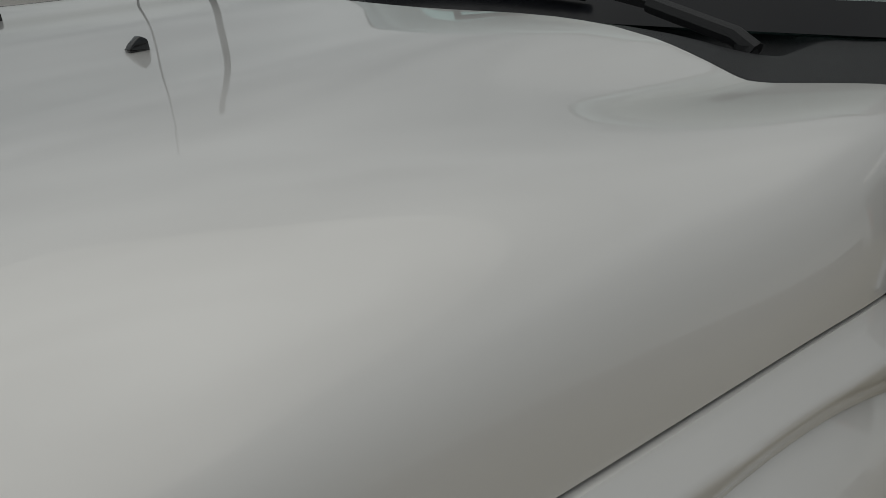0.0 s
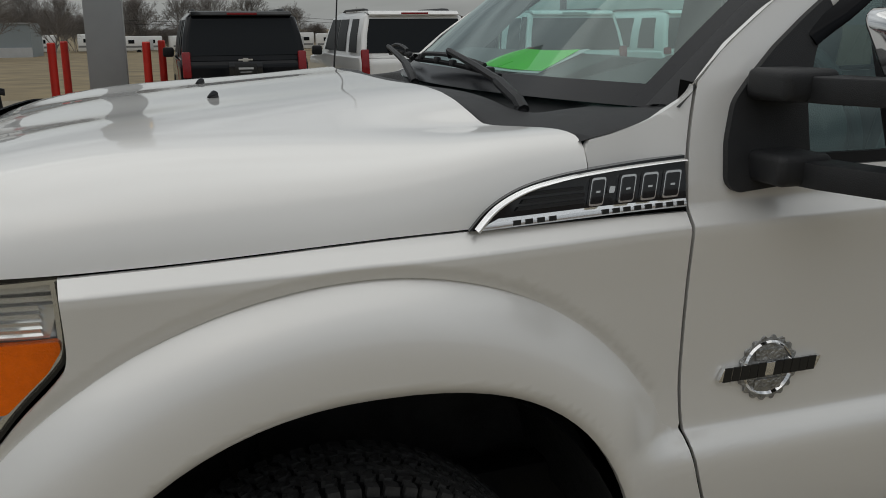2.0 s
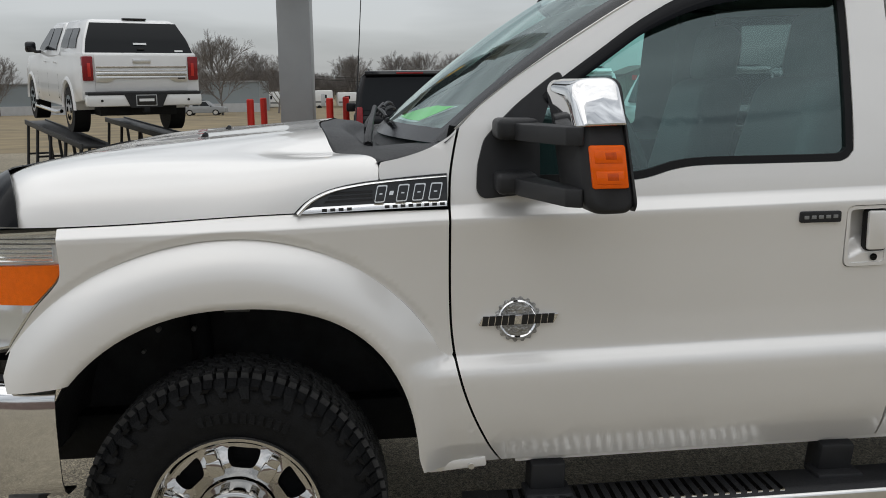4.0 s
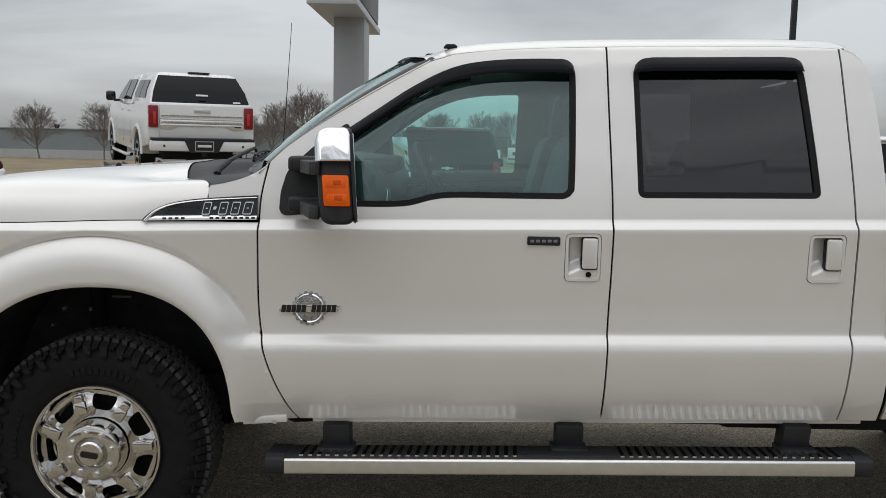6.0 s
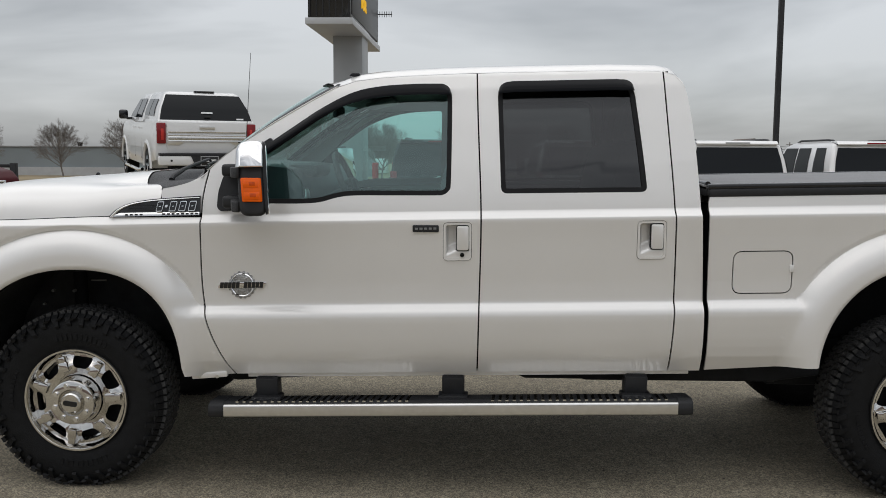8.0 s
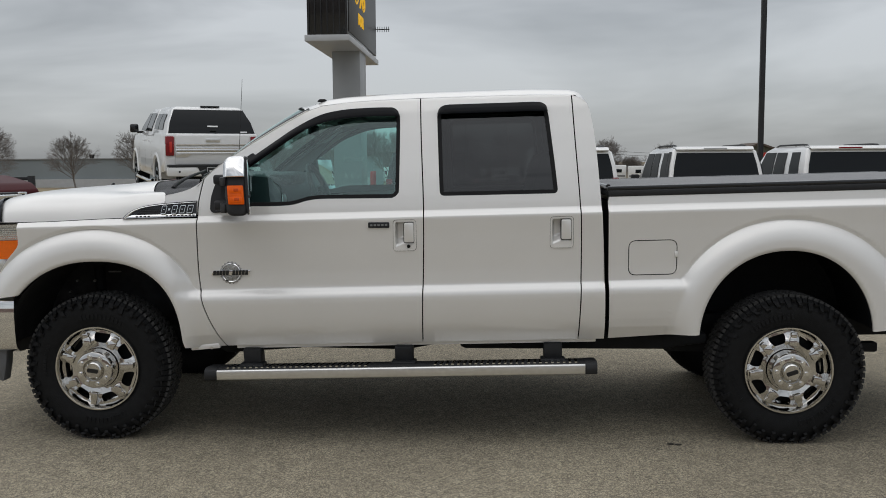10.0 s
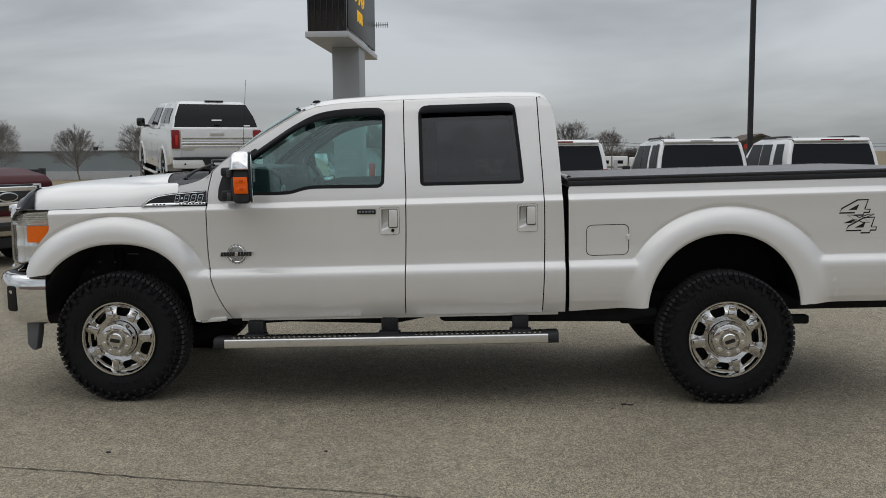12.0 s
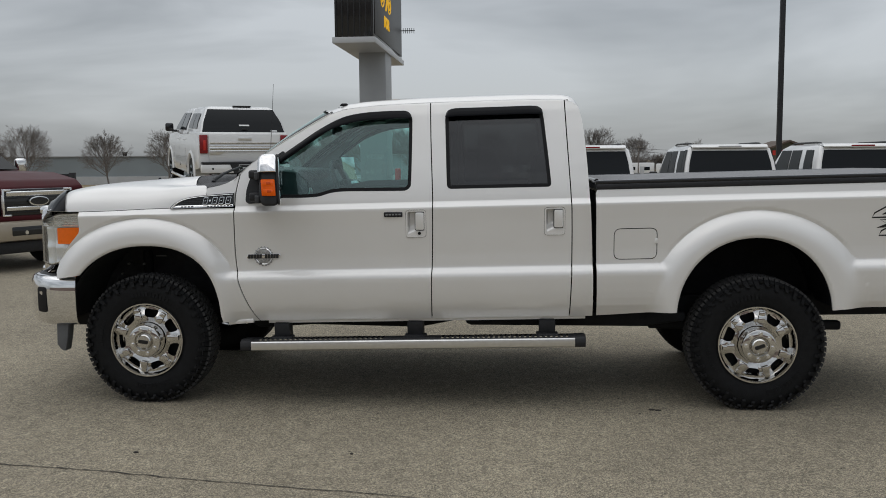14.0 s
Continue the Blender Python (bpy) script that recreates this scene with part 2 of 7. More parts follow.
def loft(loops):
    """Closed rings of points, joined one to the next and closed at both ends."""
    bm = bmesh.new()
    rings = [[bm.verts.new(p) for p in lp] for lp in loops]
    n = len(rings[0])
    for u, v in zip(rings, rings[1:]):
        for k in range(n):
            bm.faces.new((u[k], u[(k + 1) % n], v[(k + 1) % n], v[k]))
    bm.faces.new(rings[0][::-1])
    bm.faces.new(rings[-1])
    bmesh.ops.recalc_face_normals(bm, faces=bm.faces)
    return bm


def curve2(points, n=6, closed=False):
    """A Catmull-Rom line through 2D points."""
    out_pts, m = [], len(points)
    for i in range(m if closed else m - 1):
        p = [points[(i + k) % m] if closed else points[min(max(i + k, 0), m - 1)] for k in (-1, 0, 1, 2)]
        for s in range(n):
            t = s / n
            out_pts.append(tuple(0.5 * (2 * p[1][c] + (p[2][c] - p[0][c]) * t + (2 * p[0][c] - 5 * p[1][c] + 4 * p[2][c] - p[3][c]) * t * t
                                        + (3 * p[1][c] - p[0][c] - 3 * p[2][c] + p[3][c]) * t ** 3) for c in (0, 1)))
    if not closed:
        out_pts.append(points[-1])
    return out_pts


def rounded(points, r, n=5):
    """A polygon of 2D points with its corners rounded by r (one number, or one a corner)."""
    out_pts, m = [], len(points)
    for i in range(m):
        p, a, b = Vector(points[i]), Vector(points[i - 1]), Vector(points[(i + 1) % m])
        rad = r[i] if isinstance(r, (list, tuple)) else r
        if rad <= 0:
            out_pts.append(tuple(p))
            continue
        k = min(rad, (a - p).length * 0.49, (b - p).length * 0.49)
        u, w = p + (a - p).normalized() * k, p + (b - p).normalized() * k
        for s in range(n + 1):
            t = s / n
            out_pts.append(tuple((1 - t) ** 2 * u + 2 * t * (1 - t) * p + t * t * w))
    return out_pts


def smooth01(t):
    t = min(1.0, max(0.0, t))
    return t * t * (3 - 2 * t)


# ---- the white pickup: shape of its side ----
YC = 0.95          # middle of the truck; its driver's side lies at about y = 0
RAKE = 0.022       # it stands a little higher behind


def P(x, y, z):
    return Vector((x, y, z + RAKE * (x - 1.9)))


_Z = [0.50, 0.555, 0.60, 0.65, 0.70, 0.74, 0.80, 0.84, 0.862, 0.880, 0.896, 0.905, 0.911, 0.930, 1.00, 1.20, 1.290, 1.303, 1.329, 1.337, 1.37, 1.42, 1.55, 1.75, 1.90, 1.96, 1.99, 2.05]
_O = [-0.092, -0.062, -0.036, -0.010, 0.004, 0.012, 0.020, 0.0235, 0.0225, 0.016, 0.003, -0.007, -0.0115, -0.0128, -0.013, -0.002, 0.006, 0.005, -0.018, -0.023, -0.027, -0.036, -0.064, -0.116, -0.160, -0.184, -0.212, -0.29]
_zt = np.linspace(0.5, 2.05, 1551)
_ot = np.convolve(np.pad(np.interp(_zt, _Z, _O), 2, mode="edge"), np.ones(5) / 5, mode="valid")
# arches: centre x and z, half width and height of the opening; base and height of the flare, its half widths ahead and behind
ARCHES = ((0.022, 0.555, 0.552, 0.546, 0.60, 0.682, 0.735, 0.650), (3.925, 0.56, 0.475, 0.505, 0.60, 0.635, 0.640, 0.700))


def out(x, z, flare=True):
    """How far the side stands out from y = 0 at x and z."""
    base = float(np.interp(z, _zt, _ot))
    mid = -0.009
    if x < 0.62 and z < 1.5:
        bow = 0.037 * smooth01((0.62 - x) / 0.5)
        base, mid = base + bow, mid + bow
    if x > 2.94:
        base, mid = base - 0.014, mid - 0.014
    if not flare:
        # a shallow fillet above the edge of each flare
        for xc, zc, a, b, zo, bo, af, ar in ARCHES:
            away = (math.hypot((x - xc) / (ar if x > xc else af), max(z - zo, 0) / bo) - 1) * bo
            if away < 0.024:
                base -= 0.007 * smooth01(1 - away / 0.024) * smooth01((z - 0.94) / 0.10)
    for k, (xc, zc, a, b, zo, bo, af, ar) in enumerate(ARCHES if flare else ()):
        if x < xc - af - 0.1 or x > xc + ar + 0.1 or z > 1.34:
            continue
        ao = ar if x > xc else af
        ro = math.hypot((x - xc) / ao, max(z - zo, 0) / bo)
        d = (1 - ro) * bo
        if d > -0.006:
            t = min(d / 0.15, 1)
            h = 0.060 * (1 - (1 - t) ** 2.8) if d > 0 else 1.12 * d
            w = smooth01((1.06 - z) / 0.14)
            if k == 0:
                fade = 1 - w * (1 - smooth01((0.650 - x) / 0.19))
            else:
                fade = 1 - w * (1 - smooth01((x - 3.25) / 0.19) * smooth01((4.64 - x) / 0.19))
            h *= fade
            rest = base + (mid - base) * fade
            a, e = arch_half(k, x)
            ri = (abs((x - xc) / a) ** e + abs(max(z - zc, 0) / b) ** e) ** (1 / e)
            lip = max(0.0, 1 - (ri - 1) * b / 0.020)
            if z > 0.95:
                base = rest + h - 0.010 * lip * lip
            else:
                diff = rest + h - 0.010 * lip * lip - base
                base += diff if diff > 0.010 else (diff + 0.010) ** 2 / 0.040 if diff > -0.010 else 0
    return base


def wrap(x):
    """The nose's plan curve: how far the side turns in."""
    return 0.75 * max(0.0, -0.36 - x) ** 2 + 1.6 * max(0.0, -0.62 - x) ** 2


def Y(x, z):
    return -out(x, z) + wrap(x)


def Y_plain(x, z):
    """The side without the flares."""
    return -out(x, z, False) + wrap(x)


def flare_line(k, n=60):
    """The outer edge of a flare, from its front end over the top to its rear end."""
    xc, zo, bo, af, ar = [ARCHES[k][i] for i in (0, 4, 5, 6, 7)]
    pts = []
    for i in range(n + 1):
        t = math.pi * (1 - i / n)
        c, s_ = math.cos(t), math.sin(t)
        pts.append((xc + (ar if c > 0 else af) * c, zo + bo * s_))
    return [p for p in pts if p[1] > 0.945]


ZCUTS = [0.60, 0.64, 0.70, 0.76, 0.82, 0.85, 0.862, 0.872, 0.880, 0.887, 0.893, 0.898, 0.903, 0.908, 0.913, 0.922, 0.934, 0.95, 0.98, 1.02, 1.06, 1.10, 1.14, 1.18, 1.22, 1.255, 1.280, 1.290, 1.296, 1.301,
         1.306, 1.312, 1.318, 1.324, 1.330, 1.336, 1.341, 1.35, 1.38, 1.42, 1.48, 1.56, 1.64, 1.72, 1.80, 1.86, 1.90, 1.93, 1.955, 1.975]


FINE = [0.56 + 0.012 * k for k in range(58)] + [1.262, 1.275, 1.284, 1.291, 1.295, 1.299, 1.303, 1.308, 1.313, 1.319, 1.325, 1.330, 1.334, 1.338, 1.343, 1.36]


def panel(name, outline, parent, material=None, holes=(), yfun=None, lift=0.0, dx=0.05, rim=0.014, side=1, zcuts=ZCUTS, label=""):
    """A sheet-metal panel on the truck's side: outline and holes as (x, z), with turned-in edges. side -1 is the passenger's side."""
    material = material or M["paint"]
    yfun = yfun or Y
    bm, edges = bmesh.new(), []
    for loop in (outline, *holes):
        vs = [bm.verts.new((p[0], 0, p[1])) for p in loop]
        edges += [bm.edges.new((vs[i], vs[(i + 1) % len(vs)])) for i in range(len(vs))]
    bmesh.ops.triangle_fill(bm, use_beauty=True, use_dissolve=False, edges=edges, normal=(0, -1, 0))
    x0, x1 = min(p[0] for p in outline), max(p[0] for p in outline)
    z0, z1 = min(p[1] for p in outline), max(p[1] for p in outline)
    for k in range(1, int((x1 - x0) / dx) + 1):
        bmesh.ops.bisect_plane(bm, geom=bm.verts[:] + bm.edges[:] + bm.faces[:], plane_co=(x0 + k * dx, 0, 0), plane_no=(1, 0, 0), dist=1e-5)
    for zc in zcuts:
        if z0 < zc < z1:
            bmesh.ops.bisect_plane(bm, geom=bm.verts[:] + bm.edges[:] + bm.faces[:], plane_co=(0, 0, zc), plane_no=(0, 0, 1), dist=1e-5)
    bm.verts.index_update()
    flat = [(v.co.x, v.co.z) for v in bm.verts]
    faces = []
    for f in bm.faces:
        idx = [v.index for v in f.verts]
        area = sum(flat[idx[i - 1]][0] * flat[idx[i]][1] - flat[idx[i]][0] * flat[idx[i - 1]][1] for i in range(len(idx)))
        faces.append(idx if (area > 0) == (side > 0) else idx[::-1])
    border = [(e.verts[0].index, e.verts[1].index) for e in bm.edges if len(e.link_faces) == 1]
    inward = {}
    for e in bm.edges:
        if len(e.link_faces) == 1:
            inward[(e.verts[0].index, e.verts[1].index)] = e.link_faces[0].calc_center_median()
    bm.free()

    def place(x, y, z):
        return P(x, y if side > 0 else 2 * YC - y, z)
    verts, normals = [], []
    for x, z in flat:
        e = 0.001 if z > 1.0 else 0.004
        verts.append(place(x, yfun(x, z) - lift, z))
        nx, nz = (yfun(x + e, z) - yfun(x - e, z)) / (2 * e), (yfun(x, z + e) - yfun(x, z - e)) / (2 * e)
        normals.append(Vector((nx, -1 if side > 0 else 1, nz)).normalized())
    if rim:
        for a, b in border:
            c = inward[(a, b)]
            (xa, za), (xb, zb) = flat[a], flat[b]
            nrm = Vector((zb - za, 0, -(xb - xa)))
            if nrm.dot(Vector((xa - c.x, 0, za - c.z))) < 0:
                nrm = -nrm
            nrm.normalize()
            i = len(verts)
            ya, yb = yfun(xa, za) - lift, yfun(xb, zb) - lift
            verts += [place(xa, ya, za), place(xb, yb, zb), place(xb, yb + rim, zb), place(xa, ya + rim, za)]
            normals += [nrm] * 4
            f = [i, i + 1, i + 2, i + 3]
            fn = (verts[i + 1] - verts[i]).cross(verts[i + 2] - verts[i])
            faces.append(f if fn.dot(nrm) > 0 else f[::-1])
    me = bpy.data.meshes.new(name)
    me.from_pydata(verts, [], faces)
    me.materials.append(material)
    me.shade_smooth()
    me.normals_split_custom_set_from_vertices(normals)
    me.update()
    return part(name, me, material, parent, label)


def arch_half(k, x):
    """Half width and roundness of a wheel arch at x: the front arch is narrower behind the wheel."""
    return (0.502, 2.5) if k == 0 and x > ARCHES[0][0] else (ARCHES[k][2], 2.1)


def arch_line(k, n=40, z_end=None):
    """Points of the wheel arch's lip, from its rear foot over the top to its front foot."""
    xc, zc, a, b = ARCHES[k][:4]
    pts = []
    for i in range(n + 1):
        t = math.pi * i / n
        c, s = math.cos(t), math.sin(t)
        a, e = arch_half(k, xc + c)
        pts.append((xc + a * math.copysign(abs(c) ** (2 / e), c), zc + b * abs(s) ** (2 / e)))
    return pts


# ---- the white pickup ----
truck = thing("pickup_truck", "white pearl crew-cab pickup truck with chrome wheels, parked on asphalt", "pickup truck")
SILL = 0.58
DOOR_F = curve2([(0.650, 1.548), (0.632, 1.47), (0.622, 1.40), (0.619, 1.30), (0.617, 1.10), (0.622, 0.97), (0.640, 0.86), (0.675, 0.75), (0.725, 0.64), (0.762, SILL)], 5)
DOOR_B = curve2([(1.890, 1.972), (1.897, 1.75), (1.912, 1.40), (1.914, 1.20), (1.908, 0.90), (1.902, SILL)], 4)
DOOR_R = curve2([(2.752, 1.964), (2.768, 1.70), (2.790, 1.38), (2.797, 1.20), (2.797, 0.90), (2.786, SILL)], 4)
CAB_R = curve2([(2.808, 1.944), (2.850, 1.885), (2.880, 1.70), (2.906, 1.38), (2.922, 1.10), (2.930, 0.80), (2.932, SILL)], 4)
ROOF_L = [(1.235, 1.918), (1.32, 1.945), (1.45, 1.961), (1.65, 1.970)]
A_PIL = [(0.72, 1.612), (0.80, 1.668), (0.95, 1.758), (1.10, 1.845)]
WIN_F = curve2([(1.774, 1.470), (1.776, 1.70), (1.774, 1.860), (1.763, 1.892), (1.735, 1.909), (1.60, 1.912), (1.45, 1.905), (1.32, 1.880), (1.18, 1.812), (1.05, 1.727), (0.92, 1.640), (0.80, 1.556),
                (0.735, 1.505), (0.722, 1.455), (0.735, 1.410), (0.80, 1.390), (0.95, 1.385), (1.08, 1.383), (1.17, 1.388), (1.25, 1.408), (1.33, 1.416), (1.50, 1.414), (1.70, 1.411), (1.742, 1.414), (1.766, 1.433)], 4, True)
WIN_R = rounded([(2.005, 1.415), (2.670, 1.412), (2.650, 1.60), (2.613, 1.917), (1.985, 1.917)], [0.03, 0.03, 0.0, 0.07, 0.06])
g = 0.0035


def plate(x, z, w, h, r):
    """A rounded rectangle round x, z, w and h its half sizes."""
    return rounded([(x - w, z - h), (x + w, z - h), (x + w, z + h), (x - w, z + h)], r, 4)


HANDLE_F, HANDLE_R = (1.807, 1.200), (2.688, 1.196)


def shift(line, d):
    return [(x + d, z) for x, z in line]


def off(poly, d):
    """The polygon, moved inward by d."""
    n, res = len(poly), []
    area = sum(poly[i - 1][0] * poly[i][1] - poly[i][0] * poly[i - 1][1] for i in range(n))
    sg = 1 if area > 0 else -1
    for i in range(n):
        t = Vector((poly[(i + 1) % n][0] - poly[i - 1][0], poly[(i + 1) % n][1] - poly[i - 1][1])).normalized()
        res.append((poly[i][0] - t.y * d * sg, poly[i][1] + t.x * d * sg))
    return res


def hood_line(x):
    """How far the hood's lower edge dips towards the nose."""
    return 0.0085 * smooth01((0.15 - x) / 0.45)


LAMP_E = curve2([(-0.415, 1.3275), (-0.412, 1.26), (-0.414, 1.205), (-0.435, 1.172), (-0.50, 1.105), (-0.592, 0.985)], 4)
for side in (1, -1):
    low = [p for p in arch_line(0) if p[1] >= SILL and p[0] > 0]
    fr = [p for p in arch_line(0) if p[0] <= 0 and p[1] > 0.893]
    fl = flare_line(0)
    fl = [p for p in fl if p[0] > -0.585] + [(0.585, 0.934), (0.597, 0.925), (0.609, 0.919)]
    fz = dict(dx=0.016, zcuts=FINE) if side > 0 else dict(dx=0.05)
    dline = shift(DOOR_F, -g)
    panel("front_fender", LAMP_E[::-1] + [(x, 1.3365 - hood_line(x)) for x in (-0.36, -0.28, -0.2, -0.12, -0.04, 0.04, 0.12, 0.20)] + [p for p in dline if 0.917 < p[1] < 1.334] + [(0.6215, 0.917)] + fl[::-1], truck, side=side, yfun=Y_plain, **fz)
    panel("fender_flare", fl + [(0.6215, 0.917)] + [p for p in dline if p[1] < 0.915] + [(0.60, SILL - 0.006), (0.535, SILL + 0.002)] + low + fr + [(-0.575, 0.893), (-0.592, 0.935)], truck, side=side, **fz)
    # the piece of the fender behind the hood, up to the pillar
    panel("cowl_side_panel", curve2([(0.432, 1.410), (0.428, 1.445), (0.436, 1.462)], 3) + curve2([(0.481, 1.469), (0.53, 1.481), (0.571, 1.495), (0.607, 1.513), (0.634, 1.532), (0.644, 1.545)], 4)
          + shift([p for p in DOOR_F if 1.36 < p[1] < 1.54], -g) + [(0.615, 1.345), (0.45, 1.345)], truck, side=side, dx=0.02, zcuts=FINE + [1.38, 1.40, 1.42, 1.44, 1.46, 1.48, 1.50, 1.52],
          yfun=lambda x, z: Y(x, z) + 0.010 * smooth01((0.64 - x) / 0.12))
    # doors
    d1 = shift(DOOR_F[::-1], g) + A_PIL + ROOF_L + shift(DOOR_B, -g)
    door = panel("front_door", d1, truck, holes=[WIN_F, plate(*HANDLE_F, 0.066, 0.089, 0.022)], side=side)
    panel("window_seal", off(WIN_F, 0.001), door, M["seal"], holes=[off(WIN_F, 0.022)], side=side, lift=-0.004, rim=0.02)
    gl = panel("window_pane", off(WIN_F, 0.012), door, M["glass_f"], side=side, lift=-0.016, rim=0.0)
    d2 = shift(DOOR_B[::-1], g) + [(2.20, 1.976), (2.50, 1.974)] + shift(DOOR_R, -g)
    rdoor = panel("rear_door", d2, truck, holes=[WIN_R, plate(*HANDLE_R, 0.066, 0.089, 0.022)], side=side)
    panel("window_seal", off(WIN_R, 0.001), rdoor, M["seal"], holes=[off(WIN_R, 0.022)], side=side, lift=-0.004, rim=0.02)
    gl = panel("window_pane", off(WIN_R, 0.012), rdoor, M["glass_r"], side=side, lift=-0.014, rim=0.0)
    panel("cab_corner", shift(DOOR_R[::-1], g) + CAB_R, truck, side=side)
    # bed side
    lowr = [p for p in arch_line(1) if p[1] >= SILL]
    FUEL = rounded([(3.060, 0.940), (3.332, 0.940), (3.332, 1.139), (3.060, 1.139)], 0.045)
    fl = [(3.315, 0.920), (3.335, 0.928)] + flare_line(1) + [(4.555, 0.928), (4.575, 0.920)]
    bz = dict(dx=0.018, zcuts=FINE) if side > 0 else dict(dx=0.06)
    bed = panel("bed_side", [(2.9527, 0.917)] + fl + [(5.153, 0.917), (5.16, 1.2), (5.15, 1.385), (2.955, 1.385), (2.947, 1.36), (2.950, 1.2)], truck, holes=[FUEL] if side > 0 else [], side=side, yfun=Y_plain, **bz)
    panel("bed_flare", [(2.958, SILL), (2.9527, 0.917)] + fl + [(5.153, 0.917), (5.15, 0.72), (5.10, SILL + 0.03), (4.45, SILL + 0.03)] + lowr, truck, side=side, **bz)
    if side > 0:
        fd = panel("fuel_door", off(FUEL, 0.005), bed, side=1, lift=-0.001, dx=0.05)
        part("finger_tab", box(P(3.326, Y(3.3, 1.06) - 0.002, 1.055), (0.020, 0.014, 0.034), bevel=0.004), M["paint"], fd)

# dark strips behind the panel gaps
def strip(x0, z0, x1, z1, w=0.03, side=1):
    d = Vector((x1 - x0, z1 - z0)).normalized()
    n = Vector((-d.y, d.x)) * w
    panel("gap_backing", [(x0 - n.x, z0 - n.y), (x1 - n.x, z1 - n.y), (x1 + n.x, z1 + n.y), (x0 + n.x, z0 + n.y)], truck, M["gap"], side=side, lift=-0.011, rim=0.0, dx=0.04)


for side in (1, -1):
    strip(-0.40, 1.335, 0.63, 1.335, 0.03, side)
    for line in (DOOR_F, DOOR_B, DOOR_R):
        for p, q in zip(line[::4], line[4::4]):
            if q[1] > 0.62:
                strip(*p, *q, 0.025, side)
    panel("gap_backing", off(FUEL, -0.02), truck, M["gap"], side=side, lift=-0.012, rim=0.0)

# ---- hood ----
HC = ([-0.86, -0.80, -0.73, -0.60, -0.45, -0.30, -0.15, 0.03, 0.20, 0.30, 0.45], [1.372, 1.406, 1.434, 1.471, 1.496, 1.512, 1.523, 1.534, 1.542, 1.545, 1.546])
# section from the side edge inwards: rounded shoulder ahead; a low shelf and a raised middle behind
SEC_A = ([0.0, 0.004, 0.010, 0.020, 0.035, 0.057, 0.09, 0.13, 0.20, 0.30, 0.42, 0.95], [0.0, 0.11, 0.23, 0.385, 0.525, 0.65, 0.78, 0.86, 0.935, 0.98, 1.0, 1.0])
SEC_B = ([0.0, 0.006, 0.012, 0.023, 0.040, 0.057, 0.10, 0.15, 0.20, 0.25, 0.30, 0.36, 0.42, 0.50, 0.60, 0.95], [0.0, 0.095, 0.175, 0.305, 0.455, 0.56, 0.66, 0.695, 0.735, 0.785, 0.84, 0.90, 0.945, 0.985, 1.0, 1.0])
# beside the cowl: a flat ledge and a steep step up to the raised middle
SEC_C = ([0.0, 0.006, 0.012, 0.023, 0.040, 0.057, 0.08, 0.11, 0.15, 0.20, 0.22, 0.25, 0.30, 0.36, 0.42, 0.50, 0.60, 0.95], [0.0, 0.20, 0.30, 0.43, 0.56, 0.63, 0.665, 0.675, 0.676, 0.68, 0.715, 0.785, 0.87, 0.935, 0.968, 0.99, 1.0, 1.0])
_d = np.linspace(0, 0.95, 951)


def section(points, wide):
    """A section's heights, rounded by wide millimetres away from the edge."""
    raw = np.interp(_d, *points)
    big = np.convolve(np.pad(raw, wide // 2, mode="edge"), np.ones(wide) / wide, mode="valid")
    fine = np.convolve(np.pad(raw, 5, mode="edge"), np.ones(11) / 11, mode="valid")
    k = np.clip((_d - 0.03) / 0.06, 0, 1)
    return np.where(_d < 0.006, raw, fine * (1 - k) + big * k)


_sa, _sb, _sc = section(SEC_A, 71), section(SEC_B, 121), section(SEC_C, 41)
_hx = np.linspace(-0.90, 0.50, 281)
_hz = np.polyval(np.polyfit(HC[0], HC[1], 4), _hx)


def hood_front(y):
    y = min(y, 2 * YC - y)
    return float(np.interp(y, [0.0, 0.1, 0.25, 0.5, 0.95], [-0.66, -0.715, -0.785, -0.835, -0.86]))


def hood_z(x, y, ye):
    """The hood's height at x and at y on the driver's half, where its edge lies at ye."""
    y = min(y, 2 * YC - y)
    top = float(np.interp(x, _hx, _hz))
    d = max(0.0, y - ye)
    dome = -0.006 * smooth01(1 - abs(abs(y - YC) - 0.32) / 0.30) * smooth01((x + 0.75) / 0.30)
    back = smooth01((x + 0.45) / 0.75)
    step = smooth01((x + 0.04) / 0.34)
    low = 1.340 - hood_line(x)
    nose = 0.108 * max(0.0, 1 - (x - hood_front(y)) / 0.22) ** 2 * smooth01(d / 0.035)
    return low + (top - low) * float(np.interp(d * 0.95 / (YC - ye), _d, _sa * (1 - back) + (_sb * (1 - step) + _sc * step) * back)) + dome - 0.006 - nose


def hood_rear(y):
    y = min(y, 2 * YC - y)
    return float(np.interp(y, [0.0, 0.055, 0.072, 0.085, 0.113, 0.220, 0.275, 0.335, 0.41, 0.51, 0.61, 0.80, 0.95], [0.426, 0.428, 0.424, 0.415, 0.394, 0.302, 0.287, 0.276, 0.264, 0.256, 0.246, 0.232, 0.226]))


def hood_at(u, s):
    """A point of the hood: u from front to rear, s from -1 to 1 across."""
    yy = YC + s * (YC - 0.02)
    x = hood_front(yy) + (hood_rear(yy) - hood_front(yy)) * u
    ye = Y(x, 1.335) + 0.002
    y = YC + s * (YC - ye)
    return P(x, y, hood_z(x, y, ye) + 0.006)


